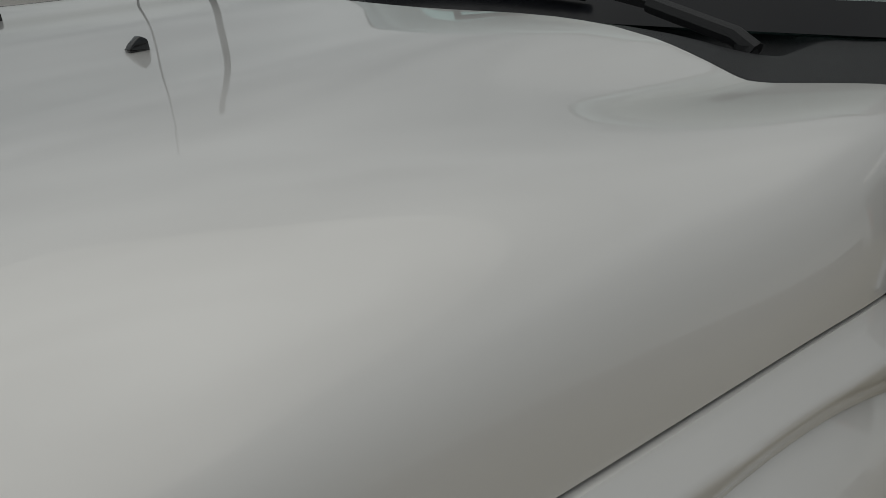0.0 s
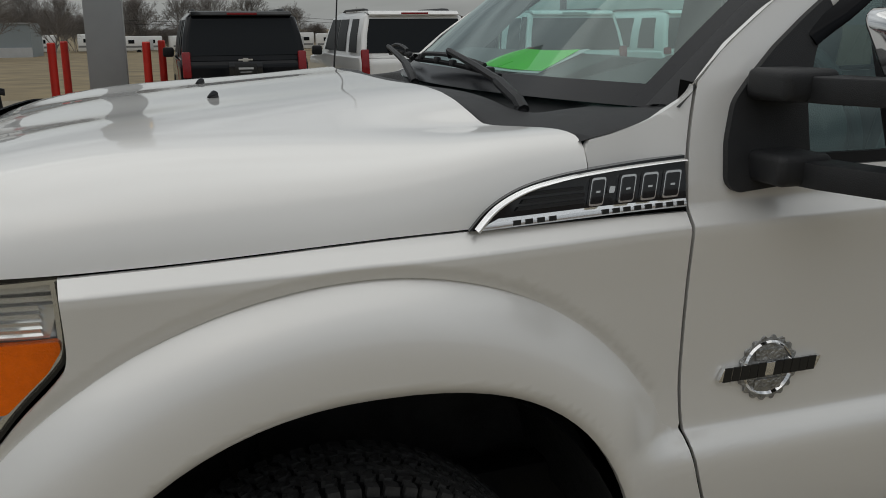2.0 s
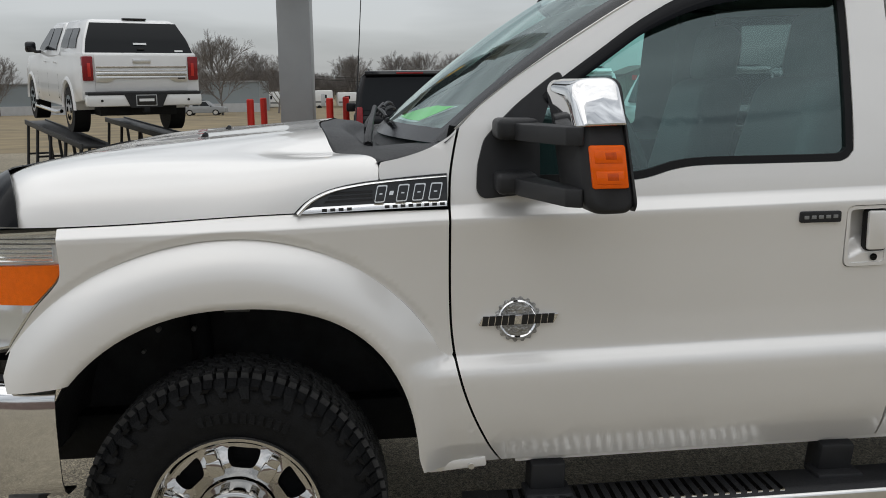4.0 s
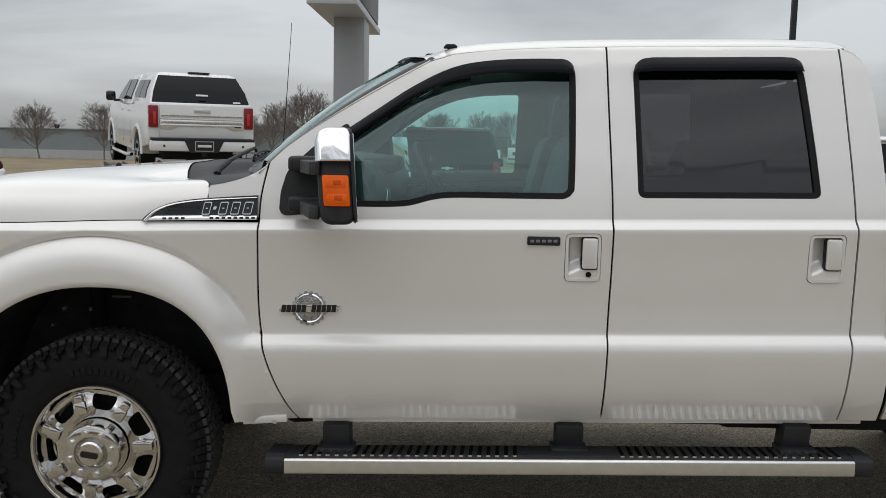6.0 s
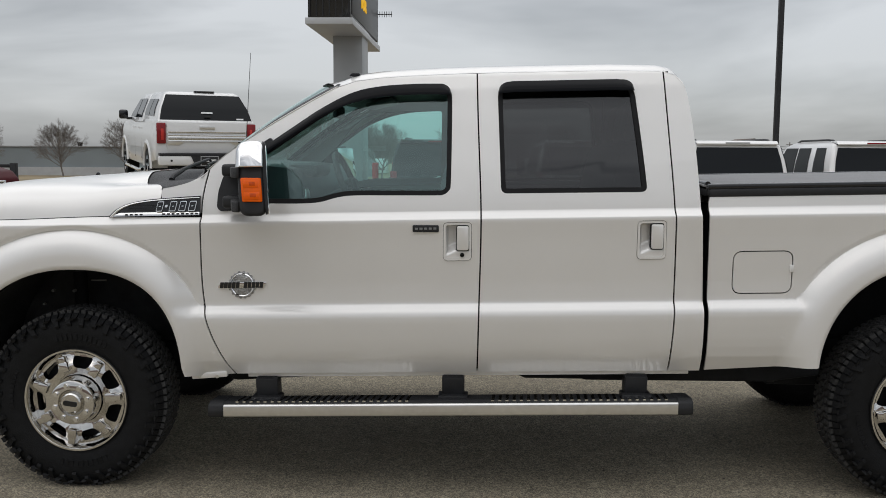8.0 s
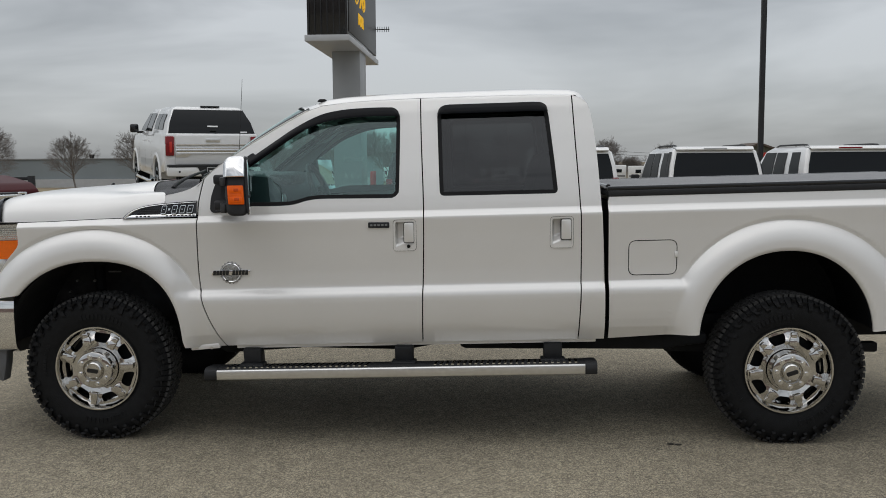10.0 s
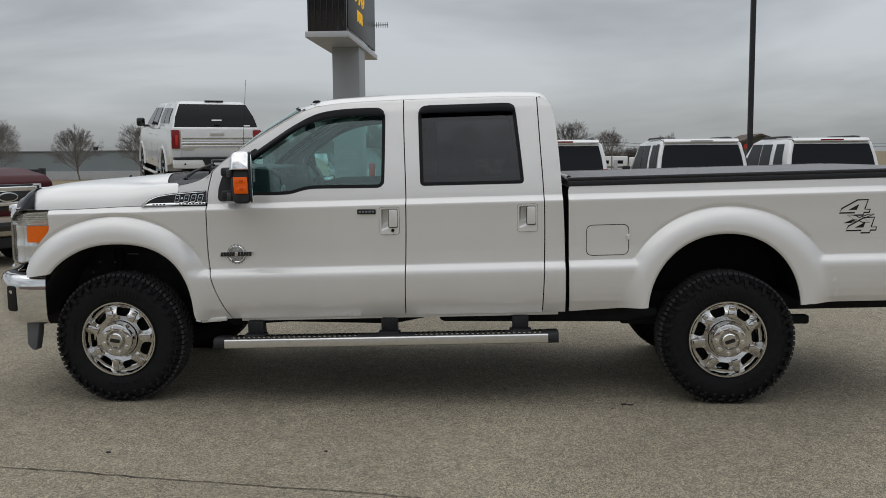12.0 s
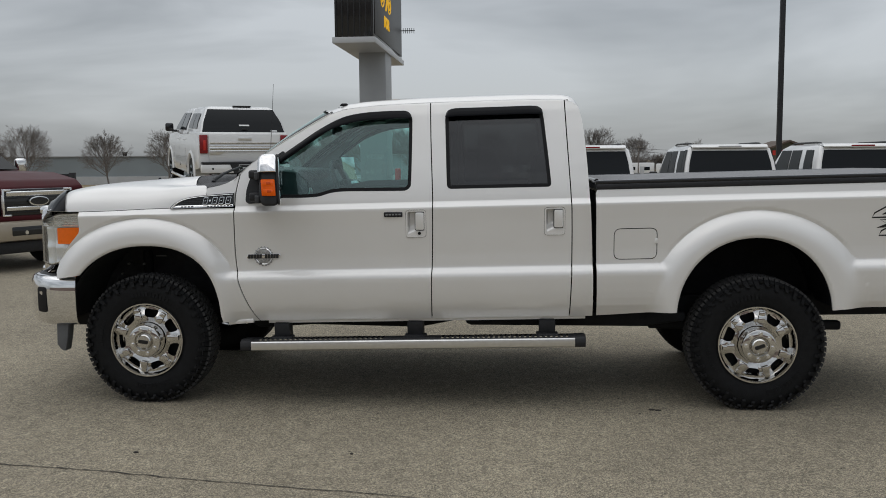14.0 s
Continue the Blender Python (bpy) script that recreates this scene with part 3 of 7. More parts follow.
half = [1 - 0.0016 * k ** 1.75 for k in range(0, 24)]
half = [v for v in half if v > 0.65] + [0.62, 0.58, 0.54, 0.51, 0.48, 0.45, 0.42, 0.39, 0.36, 0.3, 0.24, 0.18, 0.12, 0.06]
half += [0.78495, 0.80645, 0.795, 0.818, 0.785, 0.775, 0.765, 0.755, 0.745, 0.735, 0.725, 0.715, 0.705, 0.695, 0.685, 0.675]
ss = sorted({round(v, 5) for v in half} | {round(-v, 5) for v in half} | {0.0})
us = [k / 60 for k in range(61)]
hood = part("hood", grid_surface(hood_at, us, ss), M["paint"], truck, "white pearl hood with a raised power dome", angle=60)
# turned-in side edge of the hood
for sg in (1, -1):
    part("hood_edge", grid_surface(lambda u, t: hood_at(u, -sg) + Vector((0, 0.03 * t * sg, -0.004 * t)), us, [0, 1]), M["gap"], hood)
for sg in (-1, 1):
    nz = Vector((-0.144, YC + sg * 0.265, 0))
    base = P(nz.x, nz.y, hood_z(nz.x, nz.y, 0.0) + 0.008)
    b = prism(rounded([(-0.013, -0.002), (0.013, -0.002), (0.011, 0.011), (0.002, 0.015), (-0.008, 0.006)], 0.003, 3), "y", -0.007, 0.007, 0.002)
    b.transform(Matrix.Translation(base))
    part("washer_nozzle", b, M["gloss_black"], hood, "small black washer nozzle")

# smoked deflector along the hood's front edge
def deflector(u, s):
    e = smooth01((abs(s) - 0.80) / 0.20)
    lip = smooth01((0.05 - u) / 0.05)
    over = math.sin(math.pi * min(1.0, u / 0.16) ** 0.6)
    p = hood_at(u, s)
    return p + Vector((-0.016 * lip * (1 - e), math.copysign(0.014 * e, s), (0.017 + 0.018 * lip + 0.012 * over) * (1 - 0.75 * e)))


part("hood_deflector", grid_surface(deflector, [0.0, 0.012, 0.03, 0.05, 0.075, 0.10, 0.125, 0.14], [-1 + k / 30 for k in range(61)], 0.004), M["smoke"], hood, "dark smoked hood deflector")
part("hood_lip", grid_surface(lambda t, s: hood_at(0.0, s) + Vector((-0.036 * math.sin(math.pi * t * 0.6), 0, -0.070 * t)), [0, 0.2, 0.4, 0.6, 0.8, 1.0], [-1 + k / 24 for k in range(49)]), M["paint"], hood)

# ---- windshield, cowl, roof ----
def ws_base(v):
    """The lower edge of the windshield; v from -1 to 1 across."""
    return P(0.430 + 0.165 * abs(v) ** 2.2, YC + v * (YC - 0.098), 1.504 - 0.005 * abs(v) ** 3)


def ws_top(v):
    return P(1.075 + 0.160 * abs(v) ** 2.2, YC + v * (YC - 0.215), 1.968 - 0.040 * abs(v) ** 2.5)


def ws_at(u, v):
    p = ws_base(v).lerp(ws_top(v), u)
    p.z += 0.030 * math.sin(math.pi * u)
    return p


vs = [-1 + k / 16 for k in range(33)]
part("windshield_top_trim", grid_surface(lambda u, v: ws_at(u, v) + Vector((-0.003, 0, 0.006)), [0.982, 0.992, 1.0, 1.008], vs, 0.004), M["seal"], truck)
part("windshield", grid_surface(ws_at, [k / 12 for k in range(13)], vs), M["glass_w"], truck)
part("windshield_band", grid_surface(lambda u, v: ws_at(u, v) + Vector((-0.002, 0, 0.004)), [0, 0.02, 0.045, 0.07], vs), M["frit"], truck)
for sg in (-1, 1):
    part("windshield_border", grid_surface(lambda u, t: ws_at(u, sg * (0.925 + 0.055 * t)) + Vector((-0.002, 0, 0.004)), [k / 12 for k in range(13)], [0, 0.5, 1]), M["frit"], truck)
    part("windshield_edge", grid_surface(lambda u, t: ws_at(u, sg * (0.978 + (0.072 + 0.006 * max(0.0, 1 - u / 0.15) ** 2) * t)) + Vector((-0.004, 0, 0.008 + 0.004 * math.sin(math.pi * t))), [0, 0.03, 0.06, 0.09, 0.12] + [k / 12 for k in range(2, 13)], [0, 0.25, 0.5, 0.75, 1]), M["plastic"], truck)
    # the pillar between windshield and door
    def pil(u, t, sg=sg):
        a = ws_at(u, sg * 1.032)
        xd = 0.650 + (1.235 - 0.650) * u
        zd = float(np.interp(xd, [0.650, 0.72, 0.80, 0.95, 1.10, 1.235], [1.548, 1.612, 1.668, 1.758, 1.845, 1.918]))
        yd = Y(xd, zd)
        b = P(xd, yd if sg < 0 else 2 * YC - yd, zd)
        q = a.lerp(b, max(t, 0.85 * (1 - smooth01(u / 0.10))))
        bulge = 0.014 * math.sin(math.pi * t) * t
        return q + Vector((-bulge * 0.8, sg * bulge, bulge * 0.5))
    part("pillar", grid_surface(pil, [0, 0.025, 0.05] + [k / 14 for k in range(1, 15)], [k / 6 for k in range(7)]), M["paint"], truck)


def cowl(t, v):
    """The black cowl from under the glass (t = 0) to the hood's rear edge (t = 1): a basin with a raised front rim."""
    a = ws_base(v) + Vector((0.02, 0, -0.001))
    yy = YC + v * (YC - 0.050)
    xh = hood_rear(YC + (yy - YC) * 0.979)
    zh = hood_z(xh, yy, 0.0) + 0.006
    drop = smooth01((t - 0.93) / 0.07)
    b = P(xh + 0.006 - 0.03 * drop, yy, zh - 0.003 - 0.035 * drop)
    p = a.lerp(b, min(1.0, t / 0.93))
    inner = smooth01((0.84 - abs(v)) / 0.10)
    p.z += 0.006 * math.sin(math.pi * t) * (1 - inner) - 0.036 * inner * smooth01(t / 0.12) * smooth01((0.62 - t) / 0.20)
    w = smooth01((abs(v) - 0.86) / 0.14)
    if w > 0:
        # the outer end lies on the fender's top edge
        ex = 0.622 - 0.189 * t
        ez = float(np.interp(ex, [0.41, 0.436, 0.481, 0.53, 0.571, 0.607, 0.634, 0.665], [1.462, 1.464, 1.470, 1.481, 1.494, 1.511, 1.530, 1.560]))
        ey = Y(ex, ez) + 0.012
        q = P(ex, ey if v < 0 else 2 * YC - ey, ez)
        p = p.lerp(q, w)
    return p


part("cowl", grid_surface(cowl, [k / 16 for k in range(15)] + [0.90, 0.93, 0.95, 0.97, 1.0], sorted(vs + [sg * w for w in (0.73, 0.76, 0.78, 0.80, 0.82, 0.8284, 0.84, 0.86, 0.89, 0.91, 0.92, 0.96, 0.98) for sg in (-1, 1)])), M["plastic"], truck, "black plastic windshield cowl", angle=50)


def roof_at(x, s):
    edge = float(np.interp(x, [1.06, 1.235, 1.32, 1.45, 1.65, 1.89, 2.5, 2.752, 2.808, 2.850], [1.905, 1.920, 1.947, 1.961, 1.970, 1.974, 1.974, 1.964, 1.944, 1.885]))
    hw = YC - Y(x, edge) + 0.001
    a = abs(s)
    z = edge + 0.032 * smooth01((1 - a) / 0.14) + 0.030 * (1 - a ** 2.4)
    if x < 1.235:
        c = (1.235 - x) / 0.105
        z -= 0.012 * c * c
    return P(x, YC + s * hw, z)


def roof_pt(u, s):
    x0 = 1.070 + 0.160 * abs(s) ** 2.2
    q = roof_at(x0 + (2.850 - x0) * u, s)
    if u < 0.08:
        # the front edge comes down to the top of the glass
        w = (1 - u / 0.08) ** 2
        q.z += w * min(0.0, ws_top(max(-1.0, min(1.0, (q.y - YC) / (YC - 0.215)))).z + 0.008 - q.z)
    return q


rs = sorted([k / 10 for k in range(-9, 10)] + [sg * v for v in (0.93, 0.95, 0.965, 0.98, 0.99, 1.0) for sg in (-1, 1)])
ru = [0, 0.01, 0.02, 0.035, 0.05, 0.065, 0.08, 0.12, 0.16, 0.22, 0.3, 0.4, 0.5, 0.6, 0.7, 0.8, 0.88, 0.93, 0.955, 0.97, 0.985, 1.0]
roof = part("roof", grid_surface(roof_pt, ru, rs), M["paint"], truck, angle=50)
for yy in (0.30, 0.62, 0.95, 1.28, 1.60):
    s = (yy - YC) / 0.74
    q = roof_pt(0.07, max(-0.95, min(0.95, s)))
    b = box((0, 0, 0.004), (0.062, 0.045, 0.018), bevel=0.007, taper=(0.6, 0.6))
    b.transform(Matrix.Translation(q))
    part("roof_marker_light", b, M["smoke"], roof, "small smoked clearance light")


def back_at(zl, s):
    x = float(np.interp(zl, [0.6, 1.10, 1.38, 1.70, 1.885], [2.93, 2.922, 2.906, 2.880, 2.850]))
    return P(x - 0.001, YC + s * (YC - Y(x, zl)), zl)


part("cab_back", grid_surface(back_at, [0.6, 0.9, 1.2, 1.40], [k / 6 for k in range(-6, 7)]), M["paint"], truck)
for k in (-1, 1):
    part("cab_back", grid_surface(lambda zl, s: back_at(zl, k * s), [1.40, 1.6, 1.885], [0.76, 0.88, 1.0]), M["paint"], truck)
rg = part("rear_window", grid_surface(back_at, [1.40, 1.6, 1.885], [-0.76 + 0.19 * k for k in range(9)]), M["glass_r"], truck)
rg.visible_shadow = False

# wipers
def wiper(base, tip, blade):
    """A wiper: a broad arm with a joint near its foot, and a blade held by brackets."""
    base, tip = Vector(base), Vector(tip)
    joint = base.lerp(tip, 0.28) + Vector((0, 0, 0.012))
    foot = part("wiper_arm", tube([base + Vector((0, -0.012, -0.012)), base + Vector((0, 0.015, 0.004)), joint], 0.0125, 8, 0.95), M["plastic"], truck, "black wiper arm")
    part("arm_blade_link", tube([joint + Vector((0, -0.01, 0)), base.lerp(tip, 0.60) + Vector((0, 0, 0.012)), tip + Vector((0, 0.02, 0.008)), tip + Vector((0.008, 0.03, -0.008))], 0.0095, 6, 0.7), M["plastic"], foot)
    part("wiper_pivot", cyl(base - Vector((0, 0, 0.03)), base + Vector((0, 0, -0.004)), 0.014), M["plastic"], foot)
    part("wiper_blade", tube(blade, 0.007, 6), M["seal"], foot)
    part("blade_spine", tube([Vector(p) + Vector((-0.006, 0, 0.014 + 0.008 * math.sin(math.pi * i / 8))) for i, p in enumerate(blade)][1:-1], 0.006, 6), M["plastic"], foot)
    for f in (0.08, 0.3, 0.5, 0.7, 0.92):
        p = Vector(blade[0]).lerp(Vector(blade[-1]), f)
        part("blade_bracket", box(p + Vector((-0.003, 0, 0.010)), (0.012, 0.034, 0.016), bevel=0.004), M["plastic"], foot)


wiper(P(0.402, 0.268, 1.509), P(0.428, 0.78, 1.586), [P(0.475 - 0.036 * k / 8, 0.575 + 0.545 * k / 8, 1.541 + 0.022 * k / 8 + 0.006 * math.sin(math.pi * k / 8)) for k in range(9)])
wiper(P(0.40, 1.02, 1.520), P(0.47, 1.55, 1.580), [P(0.465 + 0.060 * k / 8, 1.26 + 0.50 * k / 8, 1.560 + 0.012 * math.sin(math.pi * k / 8)) for k in range(9)])

# ---- nose: headlights, grille, bumper ----
for side in (1, -1):
    lamp_out = LAMP_E + [(-0.68, 0.965), (-0.80, 0.985), (-0.80, 1.27), (-0.60, 1.320)]
    lens = panel("headlight", off(lamp_out, 0.006), truck, M["lens"], side=side, lift=-0.002, rim=0.0, dx=0.04, yfun=lambda x, z: wrap(x) + 0.014, label="clear headlight with chrome reflector and amber marker")
    lens.visible_shadow = False
    panel("housing", lamp_out, lens, M["gloss_black"], holes=[off(lamp_out, 0.009)], side=side, lift=-0.004, rim=0.05, dx=0.04, yfun=lambda x, z: wrap(x) + 0.014)
    panel("reflector", off(lamp_out, 0.006), lens, M["reflector"], side=side, lift=-0.022, rim=0.0, dx=0.008, zcuts=[0.98 + 0.012 * k for k in range(28)], yfun=lambda x, z: wrap(x) + 0.014 + 0.016 * abs(math.sin(x * 34)) + 0.010 * abs(math.sin(z * 26)))
    panel("chrome_edge", off(lamp_out, 0.009), lens, M["badge_chrome"], holes=[off(lamp_out, 0.016)], side=side, lift=-0.006, rim=0.012, dx=0.04, yfun=lambda x, z: wrap(x) + 0.014)
    panel("rib_backing", [(-0.79, 1.226), (-0.44, 1.226), (-0.424, 1.270), (-0.424, 1.312), (-0.79, 1.300)], lens, M["reflector"], side=side, lift=-0.020, rim=0.0, dx=0.04, yfun=lambda x, z: wrap(x) + 0.014)
    for z, hh in ((1.295, 0.013), (1.281, 0.011), (1.268, 0.0105), (1.256, 0.0098), (1.245, 0.0092), (1.234, 0.0092)):
        x1 = -0.424 - (0.022 if z < 1.27 else 0.0)
        panel("reflector_rib", [(-0.80, z), (x1, z), (x1 - 0.006, z + hh), (-0.80, z + hh)], lens, M["lamp_rib"], side=side, lift=-0.006, rim=0.010, dx=0.05, zcuts=(), yfun=lambda x, zz, z=z: wrap(x) + 0.014 + 0.9 * (zz - z))
    panel("amber_marker", rounded([(-0.425, 1.225), (-0.424, 1.21), (-0.445, 1.178), (-0.510, 1.116), (-0.61, 1.116), (-0.61, 1.222)], 0.006), lens, M["amber_lamp"], side=side, lift=0.001, rim=0.02, dx=0.04, yfun=lambda x, z: wrap(x) + 0.014, label="amber side marker lens")

BP = [(-0.455, -0.030), (-0.56, -0.026), (-0.66, -0.004), (-0.75, 0.045), (-0.83, 0.125), (-0.89, 0.24), (-0.935, 0.45), (-0.955, 0.70), (-0.962, 0.95)]
BPROF = [(0.905, -0.10), (0.910, -0.035), (0.900, -0.008), (0.87, 0.004), (0.80, 0.010), (0.70, 0.008), (0.63, 0.002), (0.598, -0.012), (0.578, -0.036), (0.570, -0.10)]
bplan = curve2(BP, 4)
bplan = bplan + [(x, 2 * YC - y) for x, y in bplan[-2::-1]]
nrm = []
for i in range(len(bplan)):
    t = Vector(bplan[min(i + 1, len(bplan) - 1)]) - Vector(bplan[max(i - 1, 0)])
    nrm.append(Vector((-t.y, t.x)).normalized())
bumper = part("front_bumper", grid_surface(lambda i, k: P(bplan[i][0] + nrm[i].x * BPROF[k][1], bplan[i][1] + nrm[i].y * BPROF[k][1], BPROF[k][0]), range(len(bplan)), range(len(BPROF)), 0.006),
              M["chrome"], truck, "chrome front bumper", angle=70)
bumper.data.flip_normals()
part("bumper_top_pad", grid_surface(lambda i, k: P(bplan[i][0] - nrm[i].x * (0.02 + 0.07 * k), bplan[i][1] - nrm[i].y * (0.02 + 0.07 * k), 0.896 + 0.008 * k), range(len(bplan)), [0, 0.5, 1], 0.01), M["plastic"], truck)
for side in (1, -1):
    fy = 0.023
    b = prism(rounded([(-0.05, -0.085), (0.05, -0.085), (0.05, 0.085), (-0.05, 0.085)], 0.025), "y", -0.015, 0.03, 0.004)
    b.transform(Matrix.Rotation(radians(-30 * side), 4, "Z"))
    b.transform(Matrix.Translation(P(-0.706, fy if side > 0 else 2 * YC - fy, 0.750)))
    part("fog_light", b, M["seal"], bumper, "dark recessed fog light")
    b = prism(rounded([(-0.625, 0.60), (-0.540, 0.60), (-0.550, 0.50), (-0.570, 0.396), (-0.600, 0.404), (-0.628, 0.440)], 0.010), "y", 0.02, 0.10, 0.006)
    b.transform(Matrix.Translation(P(0, 0.0 if side > 0 else 2 * YC - 0.12, 0) + Vector((0, 0, -0.013))))
    part("front_valance", b, M["seat_dark"], truck, "grey plastic air dam below the bumper")
grille = part("grille", box(P(-0.775, YC, 1.13), (0.06, 1.34, 0.44), bevel=0.03), M["gloss_black"], truck, "black grille with chrome bars")
for z in (1.02, 1.13, 1.24):
    part("chrome_bar", box(P(-0.81, YC, z), (0.035, 1.32, 0.05), bevel=0.015), M["chrome"], grille)
for z in (0.93, 1.335):
    part("chrome_surround", box(P(-0.80, YC, z), (0.07, 1.40, 0.055), bevel=0.02), M["chrome"], grille)
for y in (0.275, 1.625):
    part("chrome_surround", box(P(-0.776, y, 1.13), (0.08, 0.06, 0.44), bevel=0.02), M["chrome"], grille)
part("chrome_crossbar", prism([(p[0], p[1]) for p in rounded([(-0.17, -0.075), (0.17, -0.075), (0.17, 0.075), (-0.17, 0.075)], 0.07)], "x", -0.03, 0.0, 0.006), M["chrome"], grille).matrix_local = Matrix.Translation(P(-0.815, YC, 1.13))
part("nose_backing", box(P(-0.64, YC, 1.10), (0.24, 1.30, 0.42)), M["under"], truck)

# ---- mirror, handles, badges, visors, step (both sides where both are seen) ----
def mirror(side):
    def q(x, y, z):
        return P(x, y if side > 0 else 2 * YC - y, z)
    sail = panel("mirror_sail", rounded([(0.694, 1.372), (0.698, 1.442), (0.718, 1.512), (0.755, 1.552), (0.812, 1.604), (0.880, 1.655), (0.935, 1.692), (0.948, 1.660), (0.900, 1.600), (0.872, 1.52), (0.870, 1.40), (0.860, 1.362), (0.712, 1.353)], 0.016),
                 truck, M["plastic"], side=side, lift=0.014, rim=0.03, dx=0.03, label="black plastic towing mirror on two arms")
    for z in (1.394, 1.538):
        part("arm_socket", box(q(0.795, -0.01, z + 0.004), (0.11, 0.12, 0.056), bevel=0.015, seg=3), M["plastic"], sail)
        arm = prism(rounded([(0.782, -0.03), (0.845, -0.03), (0.89, -0.26), (0.90, -0.368), (0.888, -0.368), (0.862, -0.343), (0.79, -0.10)], 0.004, 2), "z", z - 0.024, z + 0.020, 0.004)
        for v in arm.verts:
            v.co = q(v.co.x, v.co.y * (1.0 if side > 0 else 0.60), v.co.z)
        bmesh.ops.recalc_face_normals(arm, faces=arm.faces)
        part("arm", arm, M["plastic"], sail)

    def ring(y, z0, z1, grow, back, tail=0.0, r=(0.042, 0.034, 0.030, 0.075)):
        xf = float(np.interp(-y, [0.14, 0.30, 0.355, 0.372, 0.380], [0.884, 0.890, 0.894, 0.900, 0.912])) - grow + tail
        xb = back - 0.050 * (y + 0.380) / 0.24 + grow - tail
        pts = rounded([(xf, z0 - grow + tail), (xb, z0 - grow + tail), (xb, z1 + grow - tail), (xf, z1 + grow - tail)], list(r), 8)
        return [q(px_, y, pz_) for px_, pz_ in pts]
    ends = [(-0.136, 0.014), (-0.142, 0.004), (-0.150, 0.0), (-0.19, 0.0), (-0.23, 0.0), (-0.27, 0.0), (-0.31, 0.0), (-0.34, 0.0), (-0.358, 0.0), (-0.368, 0.001), (-0.376, 0.005), (-0.380, 0.013)]
    part("mirror_head", loft([ring(y, 1.354, 1.664, 0.0, 1.012, tl) for y, tl in ends]), M["plastic"], sail, angle=50)
    part("chrome_cap", loft([ring(y - 0.003, 1.560, 1.664, 0.004, 1.009, tl * 0.6, (0.004, 0.004, 0.030, 0.075)) for y, tl in ends]), M["chrome"], sail, "chrome mirror cap", angle=65)
    part("mirror_rim", loft([ring(y, 1.353, 1.666, 0.004, 1.018, tl) for y, tl in ends]), M["plastic"], sail, angle=50)
    rim = [o for o in sail.children if o.name.startswith("mirror_rim")][0]
    for v in rim.data.vertices:
        edge_x = 1.009 - 0.208 * ((v.co.y if side > 0 else 2 * YC - v.co.y) + 0.380)
        if v.co.x < edge_x:
            v.co.x, v.co.z = edge_x, 1.49 + (v.co.z - 1.49) * 0.88
    lens = part("turn_signal", box(q(0.957, -0.377, 1.464), (0.086, 0.016, 0.100), bevel=0.006), M["amber"], sail, "amber turn signal lens")
    for z, h in ((1.488, 0.030), (1.440, 0.030)):
        part("lens_facet", box(q(0.957, -0.3845, z), (0.066, 0.004, h), bevel=0.0018), M["amber"], sail)
        part("lens_reflector", box(q(0.963, -0.3858, z + 0.002), (0.026, 0.003, h * 0.55), bevel=0.001), M["amber_deep"], sail)
    for z, h in ((1.553, 0.190), (1.404, 0.085)):
        part("mirror_glass", box(q((1.0215 if side > 0 else 1.045) - 0.208 * 0.118, -0.262, z), (0.006, 0.185, h), rot=(0, 0, 11.7 if side > 0 else -24), bevel=0.002), M["mirror"], sail, "mirror glass")
    # the head leans forward towards its top
    for o in sail.children:
        if o.name.split(".")[0] in ("mirror_head", "chrome_cap", "mirror_rim", "mirror_glass", "turn_signal", "lens_facet", "lens_reflector"):
            for v in o.data.vertices:
                v.co.x -= 0.094 * (v.co.z + RAKE - 1.45)
                v.co.y -= 0.0 if side > 0 else 0.15
                v.co.y += side * (0.12 * (v.co.z + RAKE - 1.46) + 0.40 * max(0.0, v.co.z + RAKE - 1.560))


